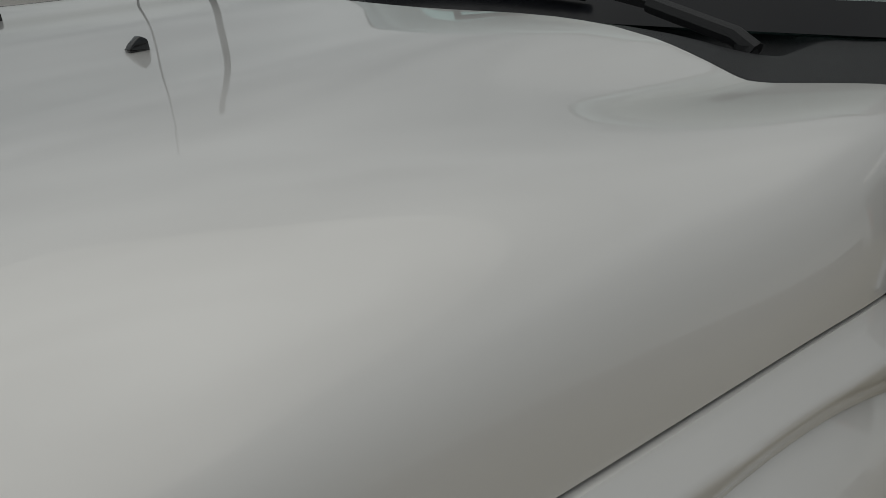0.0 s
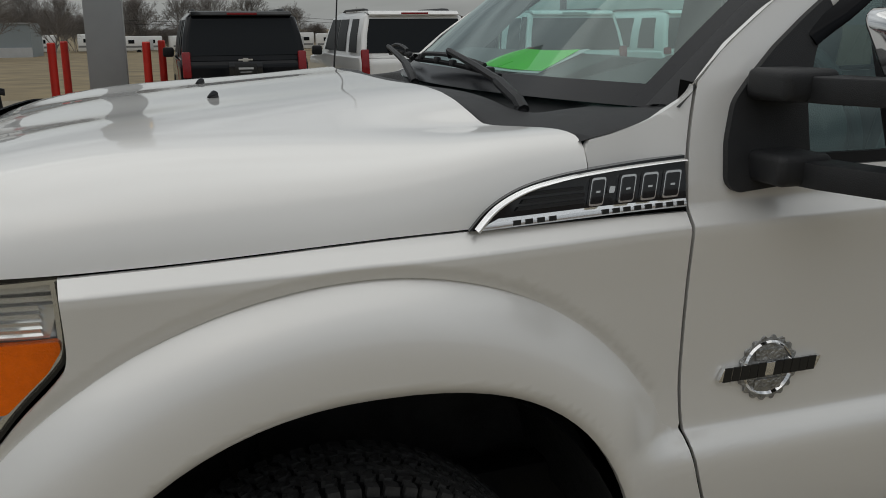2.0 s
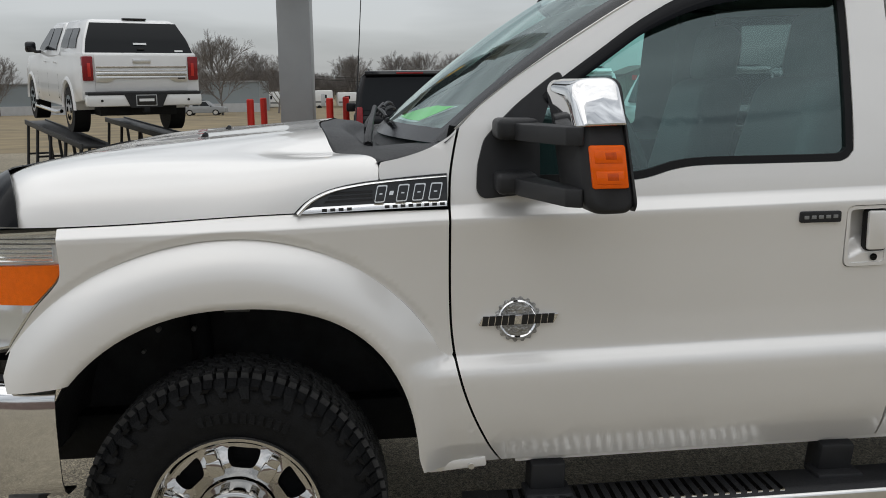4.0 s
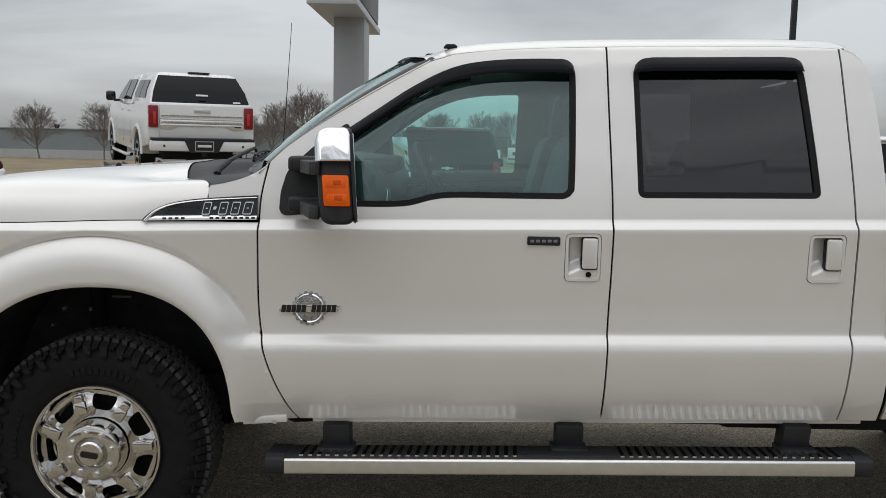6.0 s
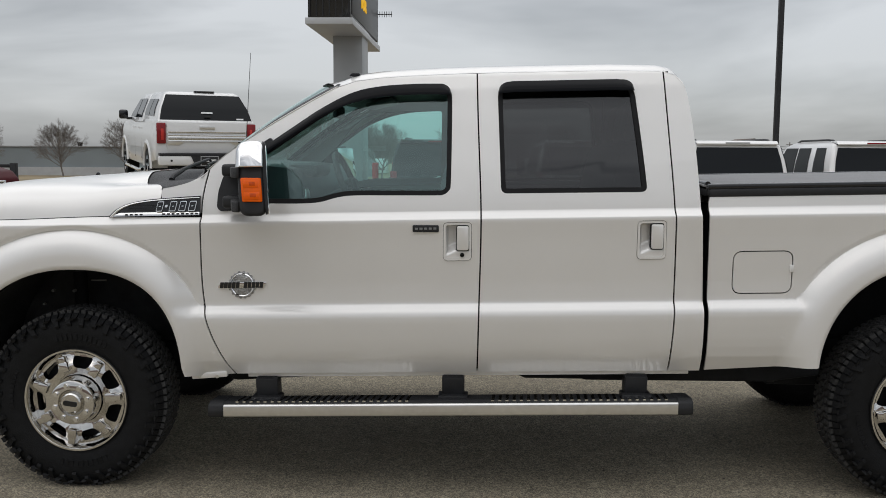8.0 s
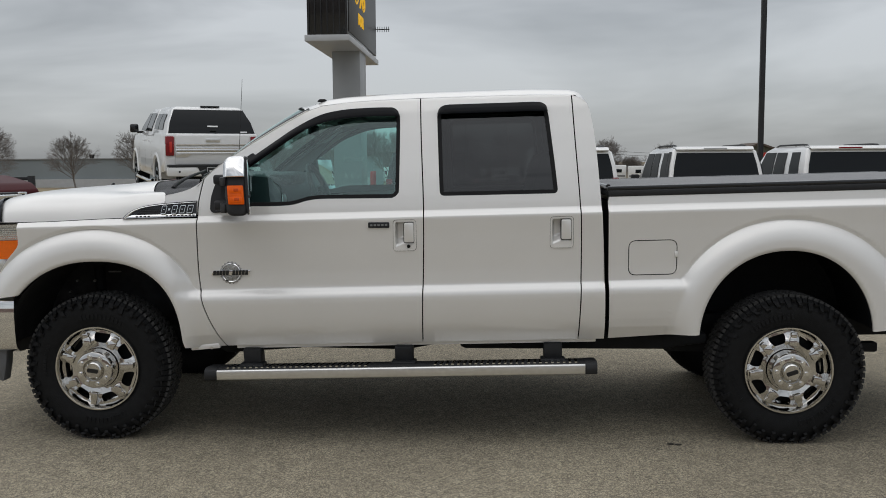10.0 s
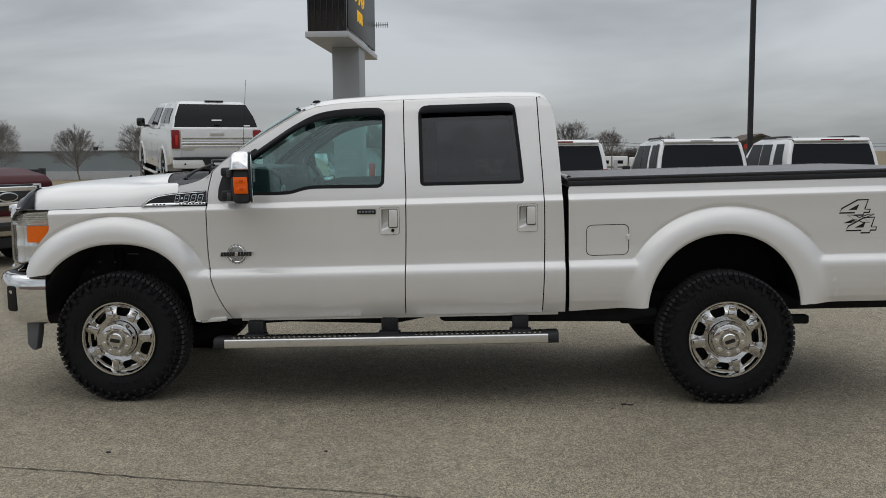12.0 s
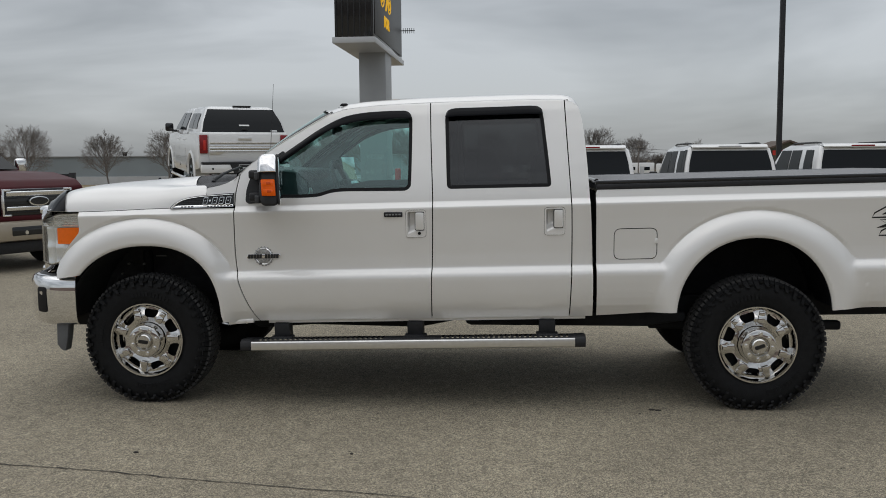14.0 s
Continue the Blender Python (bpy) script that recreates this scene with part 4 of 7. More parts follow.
def handle(x, z, keyhole, parent, side):
    def yy(d):
        y = Y(x, z) - d
        return y if side > 0 else 2 * YC - y
    o = Vector((x, 0, z))
    fr, inn = plate(x, z, 0.064, 0.087, 0.020), plate(x, z, 0.054, 0.077, 0.014)
    flat = lambda a, b: Y(x, 1.2) + (1.2 - b) * 0.02
    panel("handle_gap", plate(x, z, 0.080, 0.103, 0.02), parent, M["gap"], holes=[inn], side=side, lift=-0.012, rim=0.0, dx=0.2, yfun=flat)
    bez = panel("door_handle", fr, parent, holes=[inn], side=side, lift=0.003, rim=0.02, dx=0.2, yfun=flat, label="white flush door handle")
    panel("recess", inn, bez, side=side, lift=-0.001, rim=0.0, dx=0.006, zcuts=[z - 0.075 + 0.006 * k for k in range(26)],
          yfun=lambda a, b: flat(a, b) + 0.042 * smooth01((b - (z - 0.050) + 0.5 * (x - 0.012 - a) * (a < x - 0.012)) / 0.045) * smooth01((a - (x - 0.056)) / 0.014) * smooth01((z + 0.079 - b) / 0.010))
    b = prism(rounded([(-0.003, -0.048), (0.052, -0.048), (0.052, 0.064), (-0.003, 0.064)], 0.010), "y", -0.012, 0.016, 0.005)
    b.transform(Matrix.Translation(P(x, flat(x, z) if side > 0 else 2 * YC - flat(x, z), z + 0.008)))
    part("lever", b, M["paint"], bez)
    # a slightly larger black plate paints in the shade around the lever
    b = prism(rounded([(-0.0065, -0.0515), (0.0545, -0.0515), (0.0545, 0.0655), (-0.0065, 0.0655)], 0.012), "y", -0.003, 0.018)
    b.transform(Matrix.Translation(P(x, flat(x, z) if side > 0 else 2 * YC - flat(x, z), z + 0.008)))
    part("lever_shadow_gap", b, M["seal"], bez)
    if keyhole:
        c = P(x + 0.022, flat(x, z) - 0.001, z - 0.062)
        part("keyhole", cyl(c, c + Vector((0, -0.004, 0)), 0.010, seg=16), M["tag"], bez)


for side in (1, -1):
    fdoor = [o for o in truck.children if o.name.startswith("front_door")][0 if side > 0 else 1]
    rdoor = [o for o in truck.children if o.name.startswith("rear_door")][0 if side > 0 else 1]
    mirror(side)
    handle(*HANDLE_F, True, fdoor, side)
    handle(*HANDLE_R, False, rdoor, side)
    # window visors
    topf = sorted([p for p in WIN_F if p[1] > 1.60 and p[0] < 1.71], key=lambda p: p[0])
    topf += [(1.712 + 0.005 * k, 1.911) for k in range(12)]
    topr = [(1.992 + 0.006 * k, 1.914) for k in range(10)] + [(2.056 + 0.02 * k, 1.916) for k in range(25)] + [(2.552 + 0.006 * k, 1.914) for k in range(11)]
    for line, owner in ((topf, fdoor), (topr, rdoor)):
        def vis(i, q, line=line):
            p, n0, n1 = Vector(line[i]), Vector(line[max(i - 1, 0)]), Vector(line[min(i + 1, len(line) - 1)])
            t = (n1 - n0).normalized()
            nrm2 = Vector((t.y, -t.x))
            end = smooth01(min(i, len(line) - 1 - i) / 2.5)
            wide = 0.018 + 0.020 * smooth01((p.x - 1.12) / 0.25)
            u = max(0.0, 1 - (line[-1][0] - p.x) / 0.05, (1 - (p.x - line[0][0]) / 0.05) if line is topr else 0.0)
            top = -0.012 + 0.046 * (1 - math.sqrt(max(0.0, 1 - u * u)))
            w2 = p + nrm2 * (top + (wide - top) * q)
            y = Y(w2.x, w2.y) - 0.004 - (0.010 + 0.018 * math.sin(math.pi * min(1, q * 0.62))) * (0.35 + 0.65 * end)
            return P(w2.x, y if side > 0 else 2 * YC - y, w2.y)
        part("window_visor", grid_surface(vis, range(len(line)), [0, 0.06, 0.15, 0.3, 0.5, 0.7, 0.85, 0.95, 1.0], 0.004), M["smoke"], owner, "dark smoked window visor", angle=60)

# the badge on the fender: dark field, chrome frame, plain chrome blocks
BADGE = curve2([(0.198, 1.338), (0.236, 1.372), (0.294, 1.398), (0.37, 1.412), (0.45, 1.418), (0.54, 1.423), (0.614, 1.426)], 5) + [(0.614, 1.336)]
by = lambda x, z: Y(x, z) + 0.004
badge = panel("fender_badge", BADGE, truck, M["gloss_black"], lift=0.012, rim=0.03, dx=0.03, yfun=by, label="black and chrome fender badge")
arc = curve2([(0.207, 1.342), (0.243, 1.374), (0.298, 1.397), (0.37, 1.409), (0.45, 1.415), (0.54, 1.419), (0.612, 1.4215)], 5)
part("chrome_arc", grid_surface(lambda i, k: P(arc[i][0] + (0.006 * (1 - i / len(arc)) + 0.003) * (k / 6), by(*arc[i]) - 0.014 - 0.010 * math.sin(math.pi * k / 6), arc[i][1] - (0.0095 - 0.003 * i / len(arc)) * (k / 6)), range(len(arc)), range(7)), M["badge_chrome"], badge, "chrome badge arc", angle=80)
panel("chrome_strip", [(0.215, 1.3385), (0.612, 1.3385), (0.612, 1.352), (0.44, 1.354), (0.250, 1.354), (0.232, 1.348)], badge, M["badge_chrome"], lift=0.017, rim=0.008, dx=0.03, zcuts=(1.342, 1.346, 1.350), yfun=lambda x, z: by(x, z) + 0.5 * max(0, z - 1.346), label="chrome badge strip")
for z in (1.366, 1.377, 1.388):
    panel("grille_bar", [(0.275 + (z - 1.36) * 0.9, z - 0.003), (0.41, z - 0.003), (0.41, z + 0.003), (0.279 + (z - 1.36) * 0.9, z + 0.003)], badge, M["plastic"], lift=0.016, rim=0.006, yfun=by, dx=0.1)
for x0, x1 in ((0.414, 0.452), (0.472, 0.512), (0.516, 0.556), (0.560, 0.602)):
    sl, z0, z1 = 0.010, 1.3575, 1.4035

    def cell(u, v, x0=x0, x1=x1):
        return (x0 + (x1 - x0 - sl) * u + sl * v, z0 + (z1 - z0) * v)
    panel("emblem_block", rounded([cell(0, 0), cell(1, 0), cell(1, 1), cell(0, 1)], 0.005, 3), badge, M["badge_chrome"], lift=0.021, rim=0.008, yfun=by, dx=0.1)
    panel("emblem_inlay", rounded([cell(0.085, 0.075), cell(0.915, 0.075), cell(0.915, 0.925), cell(0.085, 0.925)], 0.004, 3), badge, M["gloss_black"], lift=0.0225, rim=0.004, yfun=by, dx=0.1)
    panel("emblem_slot", [cell(0.36, 0.47), cell(0.64, 0.47), cell(0.64, 0.54), cell(0.36, 0.54)], badge, M["badge_chrome"], lift=0.0235, rim=0.002, yfun=by, dx=0.1)
panel("emblem_block", rounded([(0.4545, 1.376), (0.4655, 1.376), (0.4685, 1.387), (0.4575, 1.387)], 0.002, 2), badge, M["badge_chrome"], lift=0.021, rim=0.008, yfun=by, dx=0.1)
for k in range(13):
    if k == 4:
        continue
    x0 = (0.275 + 0.022 * k) if k < 4 else (0.335 + 0.0215 * k)
    panel("emblem_bar", [(x0, 1.341), (x0 + 0.013, 1.341), (x0 + 0.013, 1.349), (x0, 1.349)], badge, M["tag"], lift=0.0185, rim=0.002, yfun=by, dx=0.1)

# round engine emblem on the door
em = P(0.807, Y(0.807, 1.01), 1.010)
b = prism([((0.058 if k % 4 < 2 else 0.053) * math.cos(2 * math.pi * k / 72), (0.058 if k % 4 < 2 else 0.053) * math.sin(2 * math.pi * k / 72)) for k in range(72)], "y", -0.006, 0.002, 0.001)
b.transform(Matrix.Translation(em) @ Matrix.Diagonal((1.13, 1, 1.13, 1)))
emblem = part("door_emblem", b, M["emblem"], truck, "chrome round engine emblem with a dark bar")
b = lathe([(0.049, -0.006), (0.046, -0.010), (0.042, -0.006)], 40)
b.transform(Matrix.Translation(em) @ Matrix.Diagonal((1.13, 1, 1.13, 1)))
part("emblem_ring", b, M["chrome"], emblem)
for z0, w in ((0.025, 0.056), (-0.027, 0.052)):
    b = prism(rounded([(-w / 2, z0 - 0.009), (w / 2, z0 - 0.009), (w / 2, z0 + 0.009), (-w / 2, z0 + 0.009)], 0.004), "y", -0.0085, -0.005)
    b.transform(Matrix.Translation(em) @ Matrix.Diagonal((1.13, 1, 1.13, 1)))
    part("emblem_field", b, M["emblem"], emblem)
b = prism(rounded([(-0.100, -0.0125), (0.090, -0.0095), (0.102, 0.0135), (-0.088, 0.0105)], 0.004, 2), "y", -0.012, -0.002, 0.001)
b.transform(Matrix.Translation(em) @ Matrix.Diagonal((1.13, 1, 1.13, 1)))
part("emblem_bar", b, M["chrome"], emblem)
for k in range(11):
    if k == 5:
        continue
    x0 = -0.090 + k * 0.0164
    b = prism([(x0 - 0.001, -0.0115 + x0 * 0.02), (x0 + 0.0135, -0.0115 + x0 * 0.02), (x0 + 0.0170, 0.0125 + x0 * 0.02), (x0 + 0.0025, 0.0125 + x0 * 0.02)], "y", -0.0135, -0.010)
    b.transform(Matrix.Translation(em) @ Matrix.Diagonal((1.13, 1, 1.13, 1)))
    part("emblem_bar", b, M["tag"], emblem)

# keypad on the front door
kx, kz = 1.662, 1.262
b = prism(rounded([(-0.060, -0.016), (0.060, -0.016), (0.060, 0.016), (-0.060, 0.016)], 0.007), "y", -0.008, 0.003, 0.003)
b.transform(Matrix.Translation(P(kx, Y(kx, kz), kz)))
pad = part("door_keypad", b, M["plastic"], truck, "black five-button door keypad")
for k in range(5):
    part("button", box(P(kx - 0.042 + 0.021 * k, Y(kx, kz) - 0.0085, kz), (0.014, 0.002, 0.010), bevel=0.0008), M["trim_grey"], pad)

# step bar
for side in (1, -1):
    def q(x, y, z):
        return P(x, y if side > 0 else 2 * YC - y, z)
    prof = rounded([(0.115, 0.455), (0.115, 0.43), (-0.04, 0.400), (-0.060, 0.402), (-0.065, 0.43), (-0.058, 0.458), (-0.03, 0.468)], 0.008, 3)

    def bar_mesh(x0, x1, poly):
        bm = prism([(p[0] if side > 0 else 2 * YC - p[0], p[1]) for p in poly], "x", x0, x1, 0.003)
        for v in bm.verts:
            v.co.z += RAKE * (v.co.x - 1.9)
        return bm
    step = part("running_board", bar_mesh(0.725, 2.82, prof), M["plastic"], truck, "running board with stainless edge and black tread")
    for x0, x1 in ((0.655, 0.727), (2.818, 2.885)):
        part("end_cap", bar_mesh(x0, x1, off(prof, -0.003)), M["plastic"], step)
    part("steel_edge", bar_mesh(0.727, 2.818, rounded([(-0.067, 0.404), (-0.050, 0.398), (-0.054, 0.461), (-0.066, 0.455)], 0.004, 2)), M["steel"], step, "polished stainless edge strip")
    for k in range(62):
        x = 0.78 + k * 0.033
        if 1.60 < x < 1.95 or x > 2.76:
            continue
        bm = prism([(x, -0.044), (x + 0.014, -0.044), (x + 0.022, 0.095), (x + 0.008, 0.095)] if side > 0 else [(x, 2 * YC + 0.044), (x + 0.011, 2 * YC + 0.044), (x + 0.017, 2 * YC - 0.095), (x + 0.006, 2 * YC - 0.095)], "z", 0.462, 0.468)
        for v in bm.verts:
            yy = v.co.y if side > 0 else 2 * YC - v.co.y
            v.co.z += RAKE * (v.co.x - 1.9) - 0.088 * max(0, yy + 0.03) + 0.002
        part("tread_rib", bm, M["rib_steel"], step, smooth=False)
    for x in (0.905, 1.790, 2.645):
        part("bracket", box(q(x, 0.10, 0.50), (0.105, 0.09, 0.13), rot=(12 * side, 0, 0), bevel=0.01), M["plastic"], step)
        part("bracket_foot", box(q(x, 0.07, 0.462), (0.14, 0.10, 0.02), bevel=0.006), M["plastic"], step)
    # pinch seam and rocker
    part("rocker_seam", box(q(1.85, 0.085, 0.572), (2.08, 0.02, 0.03), rot=(0, -math.degrees(RAKE), 0), bevel=0.004), M["paint"], truck)
    part("fender_bracket", box(q(0.635, 0.05, 0.576), (0.17, 0.03, 0.030), rot=(0, -5, 0), bevel=0.006), M["paint"], truck)
    for x in (0.585, 0.675):
        part("bracket_bolt", cyl(q(x, 0.034, 0.572), q(x, 0.026, 0.572), 0.009, seg=10), M["steel"], truck)

# frame and underbody
part("floor_pan", box((1.78, YC, 0.60), (2.26, 1.62, 0.06)), M["under"], truck)
part("bed_floor", box((4.05, YC, 0.86), (2.15, 0.64, 0.05)), M["under"], truck)
for y in (0.50, 1.40):
    part("frame_rail", box((2.2, y, 0.575), (5.9, 0.09, 0.15), rot=(0, -1.2, 0), bevel=0.01), M["under"], truck)
for x in (0.0, 3.967):
    part("axle", add_cyl(cyl((x, 0.2, 0.42), (x, 1.7, 0.42), 0.055), (x, 0.8, 0.42), (x, 1.1, 0.42), 0.15), M["under"], truck)
part("skid_plate", prism(rounded([(2.35, 0.545), (2.42, 0.505), (3.3, 0.510), (3.55, 0.545), (3.55, 0.60), (2.35, 0.60)], 0.02), "y", 0.22, 0.42, 0.01), M["under"], truck)
part("exhaust_shield", prism(rounded([(0.62, 0.52), (0.70, 0.47), (1.16, 0.50), (1.22, 0.55), (0.62, 0.60)], 0.02), "y", 0.25, 0.5, 0.01), M["under"], truck)
part("gearbox", prism(rounded([(0.55, 0.42), (1.75, 0.40), (2.05, 0.46), (2.05, 0.60), (0.55, 0.60)], 0.05), "y", 0.68, 1.22, 0.02), M["under"], truck)
part("drive_shaft", cyl((2.0, YC, 0.50), (3.95, YC, 0.44), 0.055, seg=16), M["under"], truck)
part("fuel_tank", box((2.75, 0.50, 0.56), (1.30, 0.46, 0.14), bevel=0.04), M["under"], truck)
part("exhaust_pipe", tube([(0.8, 1.52, 0.48), (2.6, 1.52, 0.47), (3.2, 1.45, 0.50), (3.9, 1.40, 0.72), (4.9, 1.45, 0.55)], 0.05, 12), M["under"], truck)
for y in (0.36, 1.54):
    part("leaf_spring", box((3.95, y, 0.50), (1.25, 0.07, 0.06), bevel=0.015), M["under"], truck)
part("shock_absorber", cyl((-0.12, 0.42, 0.45), (-0.16, 0.46, 0.98), 0.035), M["under"], truck)
for p, r2 in (((-0.27, 0.40, 0.89), 0.008), ((-0.16, 0.40, 0.89), 0.008), ((-0.32, 0.40, 0.82), 0.006)):
    part("liner_bolt", cyl(p, (p[0], p[1] - 0.02, p[2]), r2, seg=10), M["trim_grey"], truck)
part("brake_line_clip", box((-0.02, 0.36, 0.95), (0.08, 0.012, 0.008), bevel=0.003), M["trim_grey"], truck)
for k, (xc, zc, a, bb) in enumerate([ar[:4] for ar in ARCHES]):
    for side in (1, -1):
        def liner(t, d, k=k, xc=xc, zc=zc, bb=bb, side=side):
            ang = math.pi * (-0.02 + 1.05 * t)
            a = arch_half(k, xc + math.cos(ang))[0]
            y = -0.015 + 0.62 * d
            x = xc + (a + 0.012 + 0.03 * smooth01(d * 4)) * math.cos(ang)
            z = zc + (bb + 0.012 + 0.03 * smooth01(d * 4)) * math.sin(ang)
            z = max(z, 0.60)
            return P(x, y if side > 0 else 2 * YC - y, z)
        part("wheel_liner", grid_surface(liner, [i / 30 for i in range(31)], [0, 0.05, 0.12, 0.25, 0.5, 1.0]), M["under" if k else "liner"], truck)
        part("inner_wall", box(P(xc, 0.62 if side > 0 else 2 * YC - 0.62, 0.86), (1.2, 0.02, 0.6)), M["under" if k else "liner"], truck)
part("bed_front_panel", box((3.02, YC, 0.98), (0.03, 1.70, 0.76)), M["under"], truck)
# far end of the bed
part("tailgate", box(P(5.14, YC, 1.04), (0.06, 1.50, 0.68), bevel=0.015), M["paint"], truck)
part("rear_bumper", box(P(5.28, YC, 0.68), (0.20, 1.90, 0.20), bevel=0.03), M["chrome"], truck)
for y in (0.10, 1.80):
    part("tail_light", box(P(5.145, y, 1.10), (0.07, 0.16, 0.42), bevel=0.02), M["red_lens"], truck)

# tonneau cover
part("bed_rail_cap", box(P(4.05, 0.062, 1.402), (2.20, 0.05, 0.036), rot=(0, -math.degrees(RAKE), 0), bevel=0.008), M["plastic"], truck)
part("bed_rail_cap", box(P(4.05, 2 * YC - 0.062, 1.402), (2.20, 0.05, 0.036), rot=(0, -math.degrees(RAKE), 0), bevel=0.008), M["plastic"], truck)
part("bed_rail_cap", box(P(2.98, YC, 1.402), (0.06, 1.70, 0.036), bevel=0.008), M["plastic"], truck)
cover = tagged(new("tonneau_cover"), "grey vinyl roll-up tonneau cover over the truck bed", "tonneau cover")
part("cover_frame", box(P(4.05, 0.075, 1.430), (2.21, 0.06, 0.026), rot=(0, -math.degrees(RAKE), 0), bevel=0.008), M["gloss_black"], cover)
part("cover_frame", box(P(4.05, 2 * YC - 0.075, 1.430), (2.21, 0.06, 0.026), rot=(0, -math.degrees(RAKE), 0), bevel=0.008), M["gloss_black"], cover)
part("vinyl_sheet", grid_surface(lambda x, s: P(x, YC + s * (YC - 0.085), 1.436 + 0.008 * (1 - s ** 6) ** 0.5 + 0.004 * math.sin(x * 9) * (1 - s * s)), [2.93 + 0.045 * k for k in range(50)], [-1, -0.97, -0.9, -0.8, -0.6, -0.3, 0, 0.3, 0.6, 0.8, 0.9, 0.97, 1], 0.006), M["tonneau"], cover)
part("front_roll", tube([P(2.955, 0.10, 1.440), P(2.955, 2 * YC - 0.10, 1.440)], 0.014, 12), M["gloss_black"], cover)

# 4x4 decal: black outlined characters on the bed side
def decal(poly, x, z, w=0.009):
    o = [(x + u, z + v) for u, v in poly]
    return panel("decal", o, truck, M["tag"], holes=[off(o, w)], lift=0.0012, rim=0.0, dx=0.1, zcuts=(), label="black outlined four-by-four decal")


FOUR = [(0, 0), (0.013, 0.036), (0.107, 0.088), (0.176, 0.088), (0.160, 0.026), (0.192, 0.026), (0.186, 0.0), (0.154, 0.0), (0.149, -0.016), (0.092, -0.016), (0.096, 0.0)]
TRI = [(0.056, 0.022), (0.120, 0.058), (0.108, 0.022)]
CROSS = [(0, 0), (0.060, 0.024), (0.018, 0.052), (0.070, 0.052), (0.096, 0.036), (0.140, 0.052), (0.190, 0.052), (0.128, 0.026), (0.165, 0.0), (0.115, 0.0), (0.090, 0.014), (0.048, 0.0)]
for dx_, dz_ in ((0, 0), (0.046, -0.112)):
    decal(FOUR, 4.626 + dx_, 1.168 + dz_)
    decal(TRI, 4.626 + dx_, 1.168 + dz_, 0.007)
decal(CROSS, 4.655, 1.108, 0.0065)

# ---- interior ----
part("cab_floor", box((1.75, YC, 0.66), (2.1, 1.66, 0.04)), M["dash"], truck)
part("headliner", grid_surface(lambda u, s: roof_pt(u, s * 0.93) + Vector((0, 0, -0.05)), ru, [-1, -0.5, 0, 0.5, 1]), M["trim_grey"], truck)
dash = part("dashboard", prism(rounded([(0.56, 1.30), (0.60, 1.505), (0.80, 1.548), (1.02, 1.525), (1.08, 1.42), (1.02, 1.15), (0.95, 0.9), (0.6, 0.9)], 0.03), "y", 0.16, 1.74, 0.01), M["dash"], truck, "black dashboard")
part("dash_pad", prism(rounded([(0.52, 1.46), (0.545, 1.503), (0.70, 1.556), (0.95, 1.525), (0.95, 1.42)], 0.015), "y", 0.46, 1.44, 0.008), M["dash"], dash)
part("instrument_hood", box(P(1.03, 0.53, 1.53), (0.16, 0.40, 0.07), bevel=0.03), M["dash"], dash)
part("air_vent", box(P(1.07, 0.22, 1.40), (0.03, 0.09, 0.09), bevel=0.02), M["steel"], dash)
for yy in (0.53,):
    sw = bmesh.new()
    ring = [(0.19 * math.cos(t), 0.19 * math.sin(t)) for t in [2 * math.pi * k / 32 for k in range(33)]]
    sw = tube([(0, a, b2) for a, b2 in ring], 0.016, 10)
    add_box(sw, (0.02, 0, -0.01), (0.05, 0.15, 0.12), bevel=0.02)
    add_box(sw, (0.01, 0, 0), (0.025, 0.36, 0.035), bevel=0.01)
    add_cyl(sw, (0.02, 0, 0), (-0.25, 0, -0.02), 0.03)
    sw.transform(Matrix.Translation(P(1.24, yy, 1.43)) @ Matrix.Rotation(radians(-22), 4, "Y"))
    part("steering_wheel", sw, M["dash"], truck)


def seat(x, y, w, bench=False):
    """A seat: dark shell with bolsters, a pale leather insert on its face, cushion and headrest."""
    taper = 0.20 if not bench else 0.04

    def back(wide, thick, tall, bev, ahead):
        bm = box((ahead, 0, 0), (thick, wide, tall), bevel=bev, seg=4)
        for v in bm.verts:
            t = v.co.z / 0.35
            v.co.y *= 1 - taper * smooth01(t)
            v.co.x += 0.24 * v.co.z + (-0.035 if v.co.x < 0 else 0) * (abs(v.co.y) / w * 2) ** 2
        return bm
    s = part("seat_back" if not bench else "rear_bench_back", back(w, 0.17, 0.70, 0.065, 0.0), M["seat_dark"], truck, "grey leather seat")
    s.matrix_local = Matrix.Translation(P(x, y, 1.30))
    for k in ((-0.31, 0, 0.31) if bench else (0,)):
        ins = back(w * (0.27 if bench else 0.68), 0.05, 0.50, 0.022, -0.085)
        ins.transform(Matrix.Translation((0, k * w, -0.09)))
        part("seat_insert", ins, M["seat"], s, "pale grey leather seat insert")
    part("seat_cushion", box((-0.30, 0, -0.36), (0.52, w, 0.16), bevel=0.05, seg=3), M["seat_dark"], s)
    part("cushion_insert", box((-0.32, 0, -0.277), (0.42, w * 0.62, 0.02), bevel=0.009, seg=2), M["seat"], s)
    for dy in ((-w * 0.3, 0, w * 0.3) if bench else (0,)):
        hd = box((0, 0, 0), (0.135, 0.30, 0.25), bevel=0.062, seg=4)
        for v in hd.verts:
            v.co.y *= 1 - 0.14 * smooth01(abs(v.co.z) / 0.1)
        hd.transform(Matrix.Translation((0.10, dy, 0.44)) @ Matrix.Rotation(radians(10), 4, "Y"))
        part("headrest", hd, M["seat_dark"], s)
        for k in (-0.06, 0.06):
            part("headrest_post", cyl((0.08, dy + k, 0.28), (0.10, dy + k, 0.40), 0.008, seg=8), M["steel"], s)


